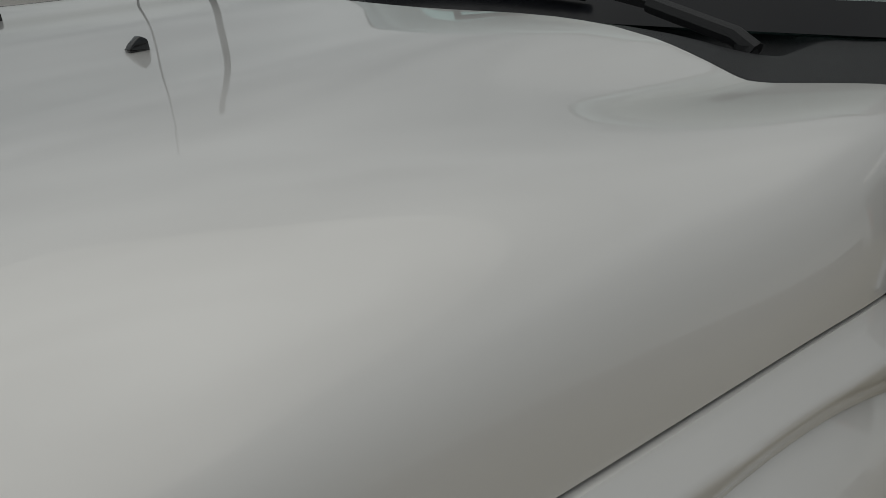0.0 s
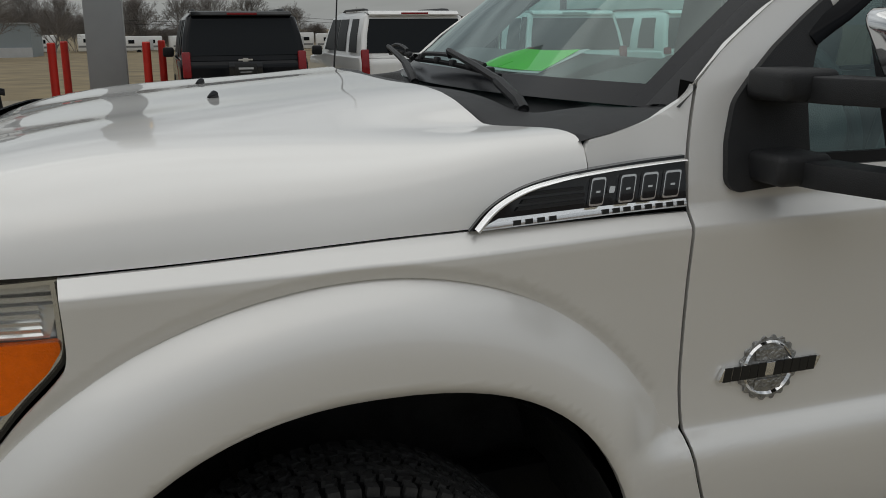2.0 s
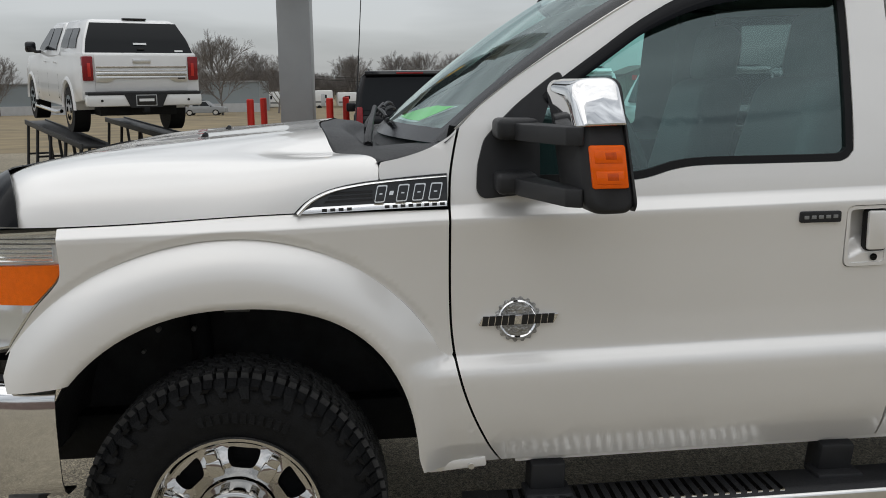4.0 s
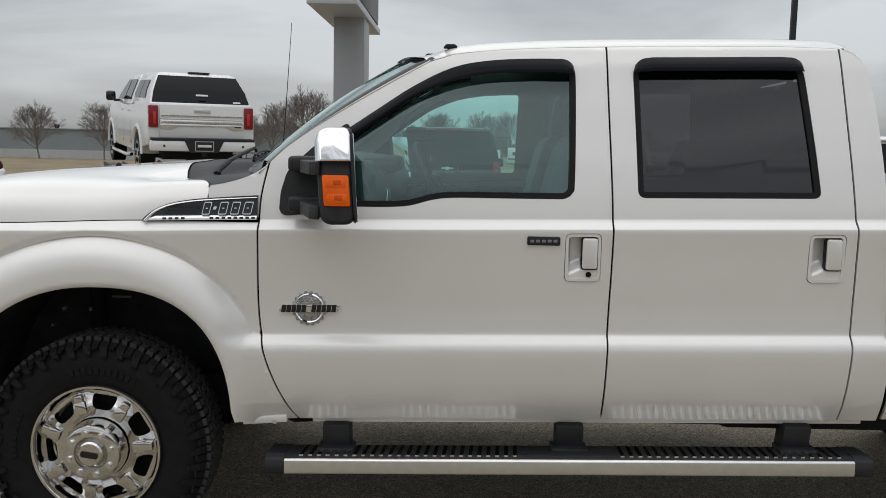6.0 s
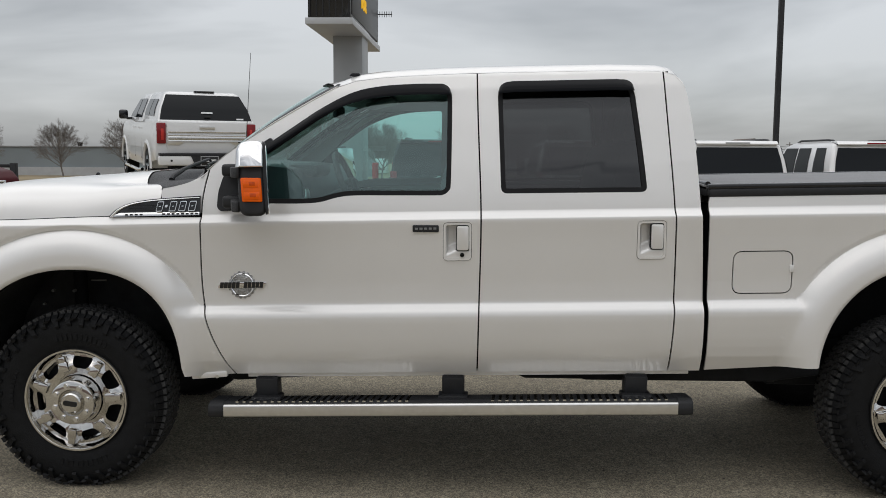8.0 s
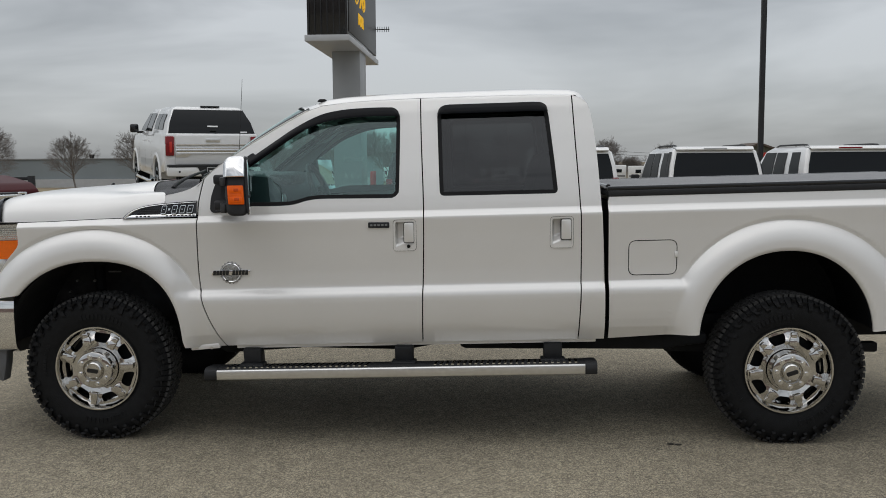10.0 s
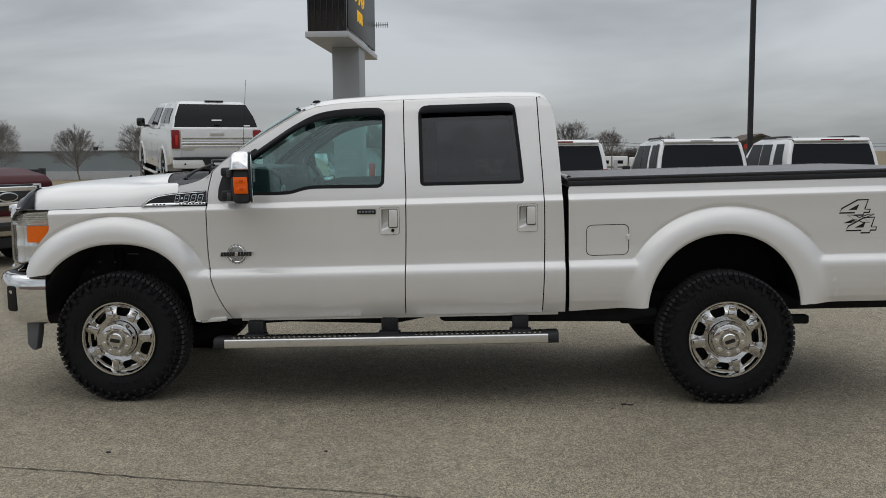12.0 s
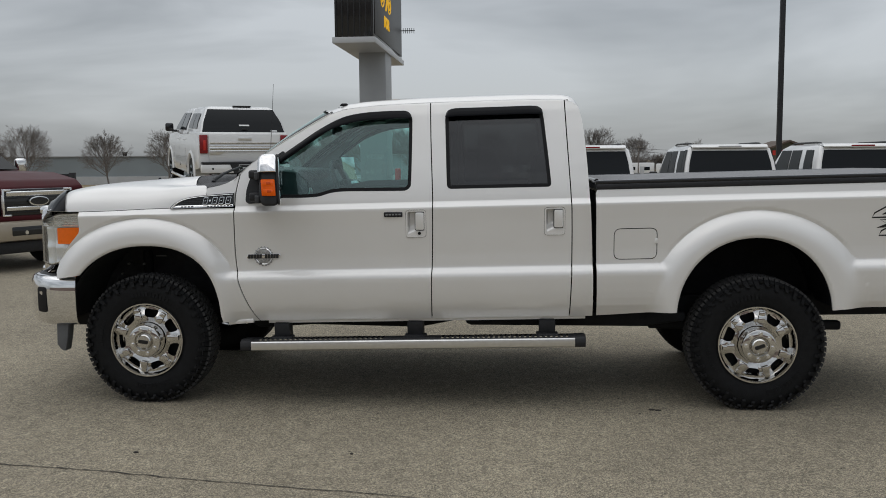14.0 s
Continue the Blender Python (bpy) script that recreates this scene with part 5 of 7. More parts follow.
seat(1.78, 0.50, 0.56)
seat(1.78, 1.40, 0.56)
seat(2.62, 0.95, 1.45, True)
part("centre_console", box(P(1.50, YC, 1.00), (0.62, 0.26, 0.36), bevel=0.03), M["dash"], truck)
for side in (1, -1):
    y = 0.10 if side > 0 else 2 * YC - 0.10
    part("door_trim", box(P(1.25, y, 1.06), (1.18, 0.07, 0.64), bevel=0.03), M["dash"], truck)
    part("door_trim", box(P(2.34, y, 1.06), (0.82, 0.07, 0.66), bevel=0.03), M["dash"], truck)
    y = 0.19 if side > 0 else 2 * YC - 0.19
    part("pillar_trim", box(P(1.885, y, 1.67), (0.17, 0.05, 0.56), rot=(-13 * side, 0, 0), bevel=0.02), M["trim_grey"], truck)
    part("rear_pillar_trim", box(P(2.74, y, 1.67), (0.14, 0.05, 0.56), rot=(-13 * side, 0, 0), bevel=0.02), M["trim_grey"], truck)
TRIM_HOLE = rounded([(1.655, 1.448), (1.662, 1.872), (1.42, 1.874), (1.28, 1.868), (1.16, 1.835), (1.08, 1.77), (1.01, 1.69), (0.92, 1.60), (0.82, 1.52), (0.80, 1.45), (0.98, 1.420), (1.10, 1.428), (1.20, 1.448)], 0.02, 3)
for side in (1, -1):
    sg = -side

    def inner_pillar(u, t, sg=sg):
        a = ws_at(u, sg * 0.985) + Vector((0.03, 0, -0.03))
        xd = 0.70 + (1.30 - 0.70) * u
        zd = float(np.interp(xd, [0.650, 0.72, 0.80, 0.95, 1.10, 1.235, 1.32], [1.548, 1.612, 1.668, 1.758, 1.845, 1.918, 1.945])) - 0.03
        yd = Y(xd, zd) + 0.055
        b = P(xd, yd if sg < 0 else 2 * YC - yd, zd)
        return a.lerp(b, t) + Vector((0.012, -sg * 0.014, 0)) * math.sin(math.pi * t)
    part("windshield_pillar_trim", grid_surface(inner_pillar, [0.84 * k / 12 for k in range(13)], [k / 6 for k in range(7)], 0.004), M["trim_grey"], truck)
    edge = [p for p in shift(DOOR_F[::-1], g) + A_PIL + ROOF_L + shift(DOOR_B, -g) if p[1] > 1.36]
    panel("door_frame_trim", off(edge, 0.012), truck, M["trim_grey"], holes=[off(WIN_F, 0.010) if side > 0 else TRIM_HOLE], side=side, lift=-0.050, rim=0.0)
part("sun_visor", box(P(1.32, 0.52, 1.905), (0.16, 0.42, 0.02), rot=(0, -14, 0), bevel=0.008), M["trim_grey"], truck)
part("sun_visor", box(P(1.32, 1.38, 1.905), (0.16, 0.42, 0.02), rot=(0, -14, 0), bevel=0.008), M["trim_grey"], truck)
part("inside_mirror", box(P(1.12, YC, 1.84), (0.03, 0.26, 0.07), bevel=0.012), M["plastic"], truck)
# papers on the dashboard behind the glass
for nm, lab, ends, m in (("green_sheet", "bright green paper sheet lying on the dashboard", [(0.570, 0.560, 1.521), (0.690, 0.617, 1.565), (0.515, 0.800, 1.527), (0.655, 0.855, 1.562)], "green"),
                         ("white_sheet", "white paper sheet under the green one on the dashboard", [(0.562, 0.562, 1.516), (0.706, 0.596, 1.566), (0.508, 0.780, 1.521), (0.660, 0.840, 1.557)], "paper")):
    pa, pb, pc, pd = [Vector(e) for e in ends]
    sheet = grid_surface(lambda u, v: pa.lerp(pb, u).lerp(pc.lerp(pd, u), v) + Vector((0, 0, 0.005 * math.sin(math.pi * u) * v - 0.003 * math.sin(math.pi * v))), [k / 6 for k in range(7)], [k / 6 for k in range(7)], 0.0012)
    tagged(new(nm, bm_mesh(nm, sheet, M[m], True)), lab, "paper")

# antenna on the far fender
part("antenna", tube([P(0.34, 1.86, 1.44), P(0.36, 1.86, 1.70), P(0.40, 1.86, 2.28)], 0.0035, 6, 0.5), M["plastic"], truck, "thin black whip antenna")

# ---- wheels ----
_wheel = {}


def wheel_meshes():
    prof = [(0.232, 0.050), (0.240, 0.022), (0.252, 0.010), (0.275, 0.003), (0.31, -0.004), (0.345, -0.006), (0.373, 0.000), (0.395, 0.010), (0.409, 0.024), (0.419, 0.045), (0.422, 0.09), (0.423, 0.145),
            (0.422, 0.20), (0.419, 0.245), (0.40, 0.275), (0.34, 0.295), (0.26, 0.285), (0.232, 0.25)]
    _wheel["tyre"] = bm_mesh("tyre", lathe(prof, 64), M["rubber"], True, 50)
    # tread blocks
    bm = bmesh.new()
    verts, faces = [], []

    def block(pts, r0, r1):
        """pts: (angle, y) corners, pushed from radius r0 to r1."""
        i, n = len(verts), len(pts)
        for r, sc in ((r0, 1.0), (r1, 0.90)):
            ca, cy = sum(p[0] for p in pts) / n, sum(p[1] for p in pts) / n
            for a, y in pts:
                a, y = ca + (a - ca) * sc, cy + (y - cy) * sc
                verts.append((r * math.cos(a), y, r * math.sin(a)))
        faces.append([i + n + k for k in range(n)])
        for k in range(n):
            faces.append([i + k, i + (k + 1) % n, i + n + (k + 1) % n, i + n + k])
    N = 78
    st = 2 * math.pi / N
    for k in range(N):
        a = k * st
        for row, (y0, y1, ph) in enumerate(((0.058, 0.096, 0.0), (0.098, 0.134, 0.45), (0.137, 0.173, 0.1), (0.176, 0.212, 0.6))):
            c = a + ph * st
            sk = 0.22 * st * (1 if row % 2 else -1)
            m = (y0 + y1) / 2
            # interlocking crooked blocks with a notch
            block([(c - 0.40 * st - sk, y0), (c + 0.10 * st - sk, y0), (c + 0.16 * st, m - 0.004), (c + 0.44 * st, m), (c + 0.36 * st + sk, y1), (c - 0.14 * st + sk, y1), (c - 0.18 * st, m + 0.004), (c - 0.44 * st, m)], 0.420, 0.4335 if (k + row) % 3 else 0.4320)
        for y0, y1 in ((0.024, 0.056), (0.214, 0.246)):
            w = 0.40 if k % 2 else 0.33
            block([(a - w * st, y0), (a + w * st, y0 + 0.004), (a + (w + 0.06) * st, (y0 + y1) / 2), (a + (w - 0.10) * st, y1), (a - (w - 0.04) * st, y1 - 0.005)], 0.413, 0.4315)
    me = bpy.data.meshes.new("tread")
    me.from_pydata(verts, [], faces)
    me.materials.append(M["tread"])
    _wheel["tread"] = me
    # lugs on the upper sidewall
    verts, faces = [], []
    bm.free()
    for k in range(N):
        a = k * st
        w = (0.47, 0.38, 0.44, 0.34)[k % 4] * st
        deep = (0.352, 0.384, 0.364, 0.392)[k % 4] + 0.004 * math.sin(5.1 * k)
        i = len(verts)
        for (r, y) in ((0.417, 0.024), (0.400, 0.004), (deep + 0.012, -0.008), (deep, -0.002)):
            for sgn in (-1, 1):
                aa = a + sgn * w * (1.0 if r > 0.38 else 0.72) + ((0.45 if k % 2 else -0.30) * st if r < 0.39 else 0)
                verts.append((r * math.cos(aa), y - (0.004 if r > 0.41 else 0.0075), r * math.sin(aa)))
        for q in range(3):
            faces.append([i + 2 * q, i + 2 * q + 1, i + 2 * q + 3, i + 2 * q + 2])
        for sgn in (0, 1):
            for q in range(3):
                j = len(verts)
                p1, p2 = Vector(verts[i + 2 * q + sgn]), Vector(verts[i + 2 * q + 2 + sgn])
                verts.append(tuple(p1 + Vector((0, 0.016, 0))))
                verts.append(tuple(p2 + Vector((0, 0.016, 0))))
                faces.append([i + 2 * q + sgn, i + 2 * q + 2 + sgn, j + 1, j])
    me = bpy.data.meshes.new("sidewall_lug")
    me.from_pydata(verts, [], faces)
    me.materials.append(M["rubber"])
    _wheel["sidewall_lug"] = me
    # raised plain bars where the sidewall carries writing
    bars = bmesh.new()
    for start, count in ((0.9, 11), (2.9, 8), (4.3, 11)):
        for k in range(count):
            b4 = box((0.308, -0.0055, 0), (0.030 if count > 8 else 0.018, 0.004, 0.017), bevel=0.001, seg=1)
            b4.transform(Matrix.Rotation(start + 0.078 * k, 4, "Y"))
            join(bars, b4)
    _wheel["lettering"] = bm_mesh("sidewall_marking", bars, M["rubber"])
    # chrome rim with seven openings
    ring = lathe([(0.236, 0.05), (0.246, 0.016), (0.250, 0.004), (0.246, -0.003), (0.238, -0.003), (0.232, 0.004), (0.226, 0.020), (0.222, 0.030), (0.218, 0.046), (0.214, 0.060), (0.212, 0.10), (0.212, 0.19)], 64)
    edges, b2 = [], bmesh.new()

    def loop(pts):
        vs2 = [b2.verts.new((p[0], 0, p[1])) for p in pts]
        for i in range(len(vs2)):
            edges.append(b2.edges.new((vs2[i], vs2[(i + 1) % len(vs2)])))
    loop([(0.221 * math.cos(2 * math.pi * k / 70), 0.221 * math.sin(2 * math.pi * k / 70)) for k in range(70)])
    loop([(0.108 * math.cos(2 * math.pi * k / 42), 0.108 * math.sin(2 * math.pi * k / 42)) for k in range(42)])
    for k in range(7):
        c = math.pi / 2 + 2 * math.pi * k / 7
        pol = [(0.156, -11.0), (0.156, 11.0), (0.182, 14.0), (0.210, 13.0), (0.210, -13.0), (0.182, -14.0)]
        loop(rounded([(r * math.cos(c + radians(d)), r * math.sin(c + radians(d))) for r, d in pol], 0.012, 3))
    bmesh.ops.triangle_fill(b2, use_beauty=True, edges=edges, normal=(0, -1, 0))
    bmesh.ops.subdivide_edges(b2, edges=[e for e in b2.edges if e.calc_length() > 0.025], cuts=1)
    ex = bmesh.ops.extrude_face_region(b2, geom=b2.faces[:])
    back = {v for v in ex["geom"] if isinstance(v, bmesh.types.BMVert)}
    for v in b2.verts:
        r = math.hypot(v.co.x, v.co.z)
        ang = math.atan2(v.co.z, v.co.x) - math.pi / 2
        ph = (ang / (2 * math.pi / 7)) % 1
        spoke = 1 - min(1.0, abs(abs(ph - 0.5)) / 0.28)
        h = 0.042 - 0.026 * smooth01((0.215 - r) / 0.06) + 0.012 * smooth01((0.15 - r) / 0.03) - 0.014 * max(0, spoke) * smooth01((r - 0.13) / 0.05)
        v.co.y = h + (0.035 if v in back else 0)
    bmesh.ops.recalc_face_normals(b2, faces=b2.faces)
    join(ring, b2)
    # stepped outer ends of the spokes
    for k in range(7):
        c = math.pi / 2 + 2 * math.pi * (k + 0.5) / 7
        b3 = box((0.196, 0.012, 0), (0.042, 0.030, 0.034), bevel=0.006)
        add_box(b3, (0.166, 0.006, 0), (0.050, 0.026, 0.044), rot=(0, 0, 6), bevel=0.007)
        b3.transform(Matrix.Rotation(-c, 4, "Y"))
        join(ring, b3)
    _wheel["rim"] = bm_mesh("rim", ring, M["wheel_chrome"], True, 40)
    _wheel["hub"] = bm_mesh("hub_cap", lathe([(0.116, 0.020), (0.114, 0.004), (0.110, -0.004), (0.108, -0.030), (0.104, -0.040), (0.097, -0.044), (0.064, -0.046), (0.060, -0.030), (0.054, -0.026), (0.050, -0.030), (0.048, -0.052), (0.042, -0.058), (0.002, -0.060)], 48), M["wheel_chrome"], True, 30)
    _wheel["cap"] = bm_mesh("cap_emblem", prism(rounded([(-0.030, -0.012), (0.030, -0.012), (0.034, 0.0), (0.030, 0.012), (-0.030, 0.012), (-0.034, 0)], 0.008), "y", -0.0620, -0.059), M["tag"])
    nut = cyl((0, 0.004, 0), (0, -0.014, 0), 0.0125, 0.009, 12)
    add_cyl(nut, (0, 0.004, 0), (0, -0.004, 0), 0.0155, 0.0145, 16)
    for k in ("tyre", "tread", "sidewall_lug"):
        for v in _wheel[k].vertices:
            v.co.y *= 0.90 if v.co.y > 0 else 1.0
    _wheel["nut"] = bm_mesh("lug_nut", nut, M["chrome"], True, 40)
    _wheel["brake"] = bm_mesh("brake_disc", cyl((0, 0.10, 0), (0, 0.13, 0), 0.20, seg=40), M["under"])


wheel_meshes()


def wheel(x, y, z, flip, spin):
    m = Matrix.Translation((x, y, z)) @ (Matrix.Rotation(math.pi, 4, "Z") if flip else Matrix()) @ Matrix.Rotation(spin, 4, "Y")
    w = part("wheel", _wheel["rim"], None, truck, "chrome seven-opening wheel with an all-terrain tyre")
    w.matrix_local = m
    for k, nm in (("tyre", "tyre"), ("tread", "tread"), ("sidewall_lug", "sidewall_lug"), ("lettering", "sidewall_marking"), ("brake", "brake_disc")):
        pt = part(nm, _wheel[k], None, w)
        if k in ("tread", "sidewall_lug", "lettering"):
            pt["kind"] = "stuff"
    h = part("hub_cap", _wheel["hub"], None, w, "chrome hub cap with exposed nuts")
    part("cap_emblem", _wheel["cap"], None, w)
    for k in range(8):
        a = 2 * math.pi * (k + 0.5) / 8
        n = part("lug_nut", _wheel["nut"], None, w)
        n.matrix_local = Matrix.Translation((0.081 * math.cos(a), -0.043, 0.081 * math.sin(a)))


wheel(0.0, 0.005, 0.424, False, radians(8))
wheel(3.967, 0.035, 0.424, False, radians(-19))
wheel(0.0, 2 * YC - 0.005, 0.424, True, 0.2)
wheel(3.967, 2 * YC - 0.035, 0.424, True, 0.5)

# ---- ground ----
def asphalt():
    m = bpy.data.materials.new("pale_asphalt")
    m.use_nodes = True
    n, l = m.node_tree.nodes, m.node_tree.links
    b = n["Principled BSDF"]
    b.inputs["Roughness"].default_value = 0.9
    co = n.new("ShaderNodeTexCoord")
    fine, mid, big = [n.new("ShaderNodeTexNoise") for _ in range(3)]
    for nd, sc, de in ((fine, 140.0, 3), (mid, 9.0, 6), (big, 0.55, 4)):
        nd.inputs["Scale"].default_value, nd.inputs["Detail"].default_value = sc, de
        l.new(co.outputs["Object"], nd.inputs["Vector"])
    vor = n.new("ShaderNodeTexVoronoi")
    vor.inputs["Scale"].default_value = 215.0
    l.new(co.outputs["Object"], vor.inputs["Vector"])
    r1 = n.new("ShaderNodeValToRGB")
    r1.color_ramp.elements[0].position, r1.color_ramp.elements[1].position = 0.30, 0.72
    r1.color_ramp.elements[0].color, r1.color_ramp.elements[1].color = (0.150, 0.132, 0.098, 1), (0.425, 0.376, 0.282, 1)
    l.new(vor.outputs["Color"], r1.inputs["Fac"])
    mixa = n.new("ShaderNodeMix")
    mixa.data_type, mixa.blend_type = "RGBA", "MULTIPLY"
    mixa.inputs["Factor"].default_value = 1.0
    r2 = n.new("ShaderNodeValToRGB")
    r2.color_ramp.elements[0].position, r2.color_ramp.elements[1].position = 0.35, 0.68
    r2.color_ramp.elements[0].color, r2.color_ramp.elements[1].color = (0.74, 0.73, 0.715, 1), (1.14, 1.135, 1.12, 1)
    add = n.new("ShaderNodeMath")
    add.operation = "MULTIPLY_ADD"
    add.inputs[1].default_value = 0.45
    l.new(mid.outputs["Fac"], add.inputs[0])
    half_n = n.new("ShaderNodeMath")
    half_n.operation = "MULTIPLY"
    half_n.inputs[1].default_value = 0.55
    l.new(big.outputs["Fac"], half_n.inputs[0])
    l.new(half_n.outputs[0], add.inputs[2])
    l.new(add.outputs[0], r2.inputs["Fac"])
    stones = n.new("ShaderNodeTexVoronoi")
    stones.inputs["Scale"].default_value = 85.0
    l.new(co.outputs["Object"], stones.inputs["Vector"])
    r3 = n.new("ShaderNodeValToRGB")
    r3.color_ramp.elements[0].position, r3.color_ramp.elements[1].position = 0.22, 0.80
    r3.color_ramp.elements[0].color, r3.color_ramp.elements[1].color = (0.74, 0.74, 0.75, 1), (1.21, 1.20, 1.17, 1)
    l.new(stones.outputs["Color"], r3.inputs["Fac"])
    mixb = n.new("ShaderNodeMix")
    mixb.data_type, mixb.blend_type = "RGBA", "MULTIPLY"
    mixb.inputs["Factor"].default_value = 1.0
    l.new(r1.outputs["Color"], mixb.inputs["A"])
    l.new(r3.outputs["Color"], mixb.inputs["B"])
    l.new(mixb.outputs["Result"], mixa.inputs["A"])
    l.new(r2.outputs["Color"], mixa.inputs["B"])
    l.new(mixa.outputs["Result"], b.inputs["Base Color"])
    bp = n.new("ShaderNodeBump")
    bp.inputs["Strength"].default_value, bp.inputs["Distance"].default_value = 0.5, 0.004
    l.new(vor.outputs["Distance"], bp.inputs["Height"])
    l.new(bp.outputs[0], b.inputs["Normal"])
    return m


M["glass_dk"] = mat("dark_tinted_car_glass", (0.008, 0.010, 0.012), 0.06, 0.0, 0.0, 0.0, spec=0.16)
M["glass_side"] = mat("dull_dark_side_glass", (0.030, 0.034, 0.036), 0.45, 0.0, 0.0, 0.0, spec=0.10)
M["asphalt"] = asphalt()
M["wall_metal"] = mat("blue_grey_metal_siding", (0.25, 0.285, 0.30), 0.6, 0.0, 0.0, 0.05, 0.3)
M["shop_wall"] = mat("olive_siding", (0.11, 0.115, 0.09), 0.8)
# reddish brown of the added, unseen wall that the truck's glass and paint reflect
M["south"] = mat("reflected_wall_brown", (0.23, 0.165, 0.145), 0.7, var=0.2, scale=0.4)
M["grass"] = mat("dry_winter_grass", (0.20, 0.155, 0.085), 0.95, 0.0, 0.0, 0.35, 0.5, 0.5, 8.0)
M["brush"] = mat("bare_brush", (0.105, 0.080, 0.065), 0.95, 0.0, 0.0, 0.3, 1.0)


def land(x, y):
    """The land falls away behind the lot."""
    return float(np.interp(y, [22, 40, 80, 120, 160, 1500], [0, -0.35, -1.1, -1.75, -2.5, -2.5]))


xs = [-1500, -400, -150, -80, -40, -20, 0, 20, 40, 80, 150, 400, 1500]
ys = [22, 25, 28, 31, 34, 37, 40, 43, 46, 50, 60, 80, 120, 200, 500, 1500]
tagged(new("ground", bm_mesh("ground", grid_surface(lambda x, y: Vector((x, y, land(x, y))), xs, ys), M["grass"], True)), "dry tan winter grass falling away behind the lot", "ground", kind="structure")
tagged(new("road", bm_mesh("road", grid_surface(lambda x, y: Vector((x, y, 0)), [-1500, -60, -30, -10, 0, 10, 30, 60, 1500], [-1500, -60, -20, 0, 10, 22]), M["asphalt"])), "pale worn asphalt car lot", "asphalt", kind="structure")


# ---- parked sport utility vehicles, seen from behind ----
def suv(x, y, paint, name="suv", label="", plate=True, tall_lamp=True, third=True, grey_pillar=False):
    car = thing(name, label, "suv", "parked suvs", at=Matrix.Translation((x, y, 0)))
    W = 0.98
    # lower body as a side outline, pushed across and tucked in
    side_o = rounded([(0.06, 0.42), (0.03, 0.60), (0.02, 1.05), (0.10, 1.16), (3.6, 1.14), (4.9, 1.05), (5.12, 0.9), (5.15, 0.45), (4.7, 0.32), (0.5, 0.32)], 0.05)
    bm = prism([(yy, z) for yy, z in side_o], "x", -W, W, 0.05, 3)
    part("body", bm, paint, car)
    # greenhouse
    gh = bmesh.new()
    rows = [(0.06, 1.12, 0.96), (0.18, 1.50, 0.905), (0.27, 1.78, 0.83), (0.40, 1.86, 0.74)]
    front = [(3.75, 1.12, 0.96), (3.30, 1.50, 0.905), (2.95, 1.78, 0.83), (2.7, 1.86, 0.74)]
    vs2 = []
    for (yr, z, w), (yf, z2, w2) in zip(rows, front):
        vs2.append([gh.verts.new(p) for p in ((-w, yr, z), (w, yr, z), (w2, yf, z2), (-w2, yf, z2))])
    for a, b in zip(vs2, vs2[1:]):
        for k in range(4):
            gh.faces.new((a[k], a[(k + 1) % 4], b[(k + 1) % 4], b[k]))
    gh.faces.new(vs2[-1])
    bmesh.ops.bevel(gh, geom=[e for e in gh.edges if abs(e.verts[0].co.z - e.verts[1].co.z) > 0.05], offset=0.06, segments=3, profile=0.5, affect="EDGES")
    bmesh.ops.recalc_face_normals(gh, faces=gh.faces)
    part("greenhouse", gh, paint, car, angle=40)

    def rear(s, z, lift):
        yr = float(np.interp(z, [1.12, 1.50, 1.78, 1.86], [0.06, 0.18, 0.27, 0.40]))
        w = float(np.interp(z, [1.12, 1.50, 1.78, 1.86], [0.96, 0.905, 0.83, 0.74]))
        return Vector((s * w, yr - lift, z))
    part("rear_window", grid_surface(lambda s, z: rear(s, z, 0.012), [-0.90, -0.86, 0, 0.86, 0.90], [1.20, 1.24, 1.5, 1.74], 0.008), M["glass_dk"], car, "dark tinted rear window")
    part("spoiler", prism(rounded([(0.20, 1.80), (0.30, 1.865), (0.60, 1.875), (0.60, 1.80)], 0.015), "x", -0.77, 0.77, 0.012), paint, car)
    part("brake_light", box((0, 0.205, 1.825), (0.46, 0.02, 0.030), bevel=0.006), M["red_lens"] if third else M["light_metal"], car)
    for sg in (-1, 1):
        z0, z1 = (0.86, 1.26) if tall_lamp else (1.10, 1.22)
        part("tail_light", box((sg * 0.885, 0.045, (z0 + z1) / 2), (0.13, 0.09, z1 - z0), rot=(-8, 0, 0), bevel=0.025), M["red_lens"], car, "red tail light")

        def sidew(yy, z, lift, sg=sg):
            w = float(np.interp(z, [1.12, 1.50, 1.78], [0.96, 0.905, 0.83]))
            return Vector((sg * (w + lift), yy, z))
        for y0, y1, y2, y3 in ((0.40, 1.00, 1.06, 0.56), (1.32, 2.04, 2.04, 1.36), (2.12, 3.25, 2.85, 2.12)):
            part("side_window", grid_surface(lambda t, z: sidew(float(np.interp(z, [1.2, 1.72], [y0 + (y1 - y0) * t, y3 + (y2 - y3) * t])), z, 0.008), [0, 0.5, 1], [1.20, 1.45, 1.74], 0.006), M["glass_side"], car)
        if grey_pillar:
            part("pillar_cover", grid_surface(lambda t, z: sidew(float(np.interp(z, [1.2, 1.78], [0.10, 0.31])) + t * float(np.interp(z, [1.2, 1.78], [0.28, 0.22])), z, 0.010), [0, 0.5, 1], [1.18, 1.45, 1.76], 0.006), M["glass_side"], car, "dark rear pillar cover")
        part("roof_rail", tube([(sg * 0.70, 0.55, 1.85), (sg * 0.70, 0.64, 1.885), (sg * 0.70, 0.9, 1.897), (sg * 0.70, 2.4, 1.897), (sg * 0.70, 2.6, 1.86)], 0.020, 8), M["plastic"], car)
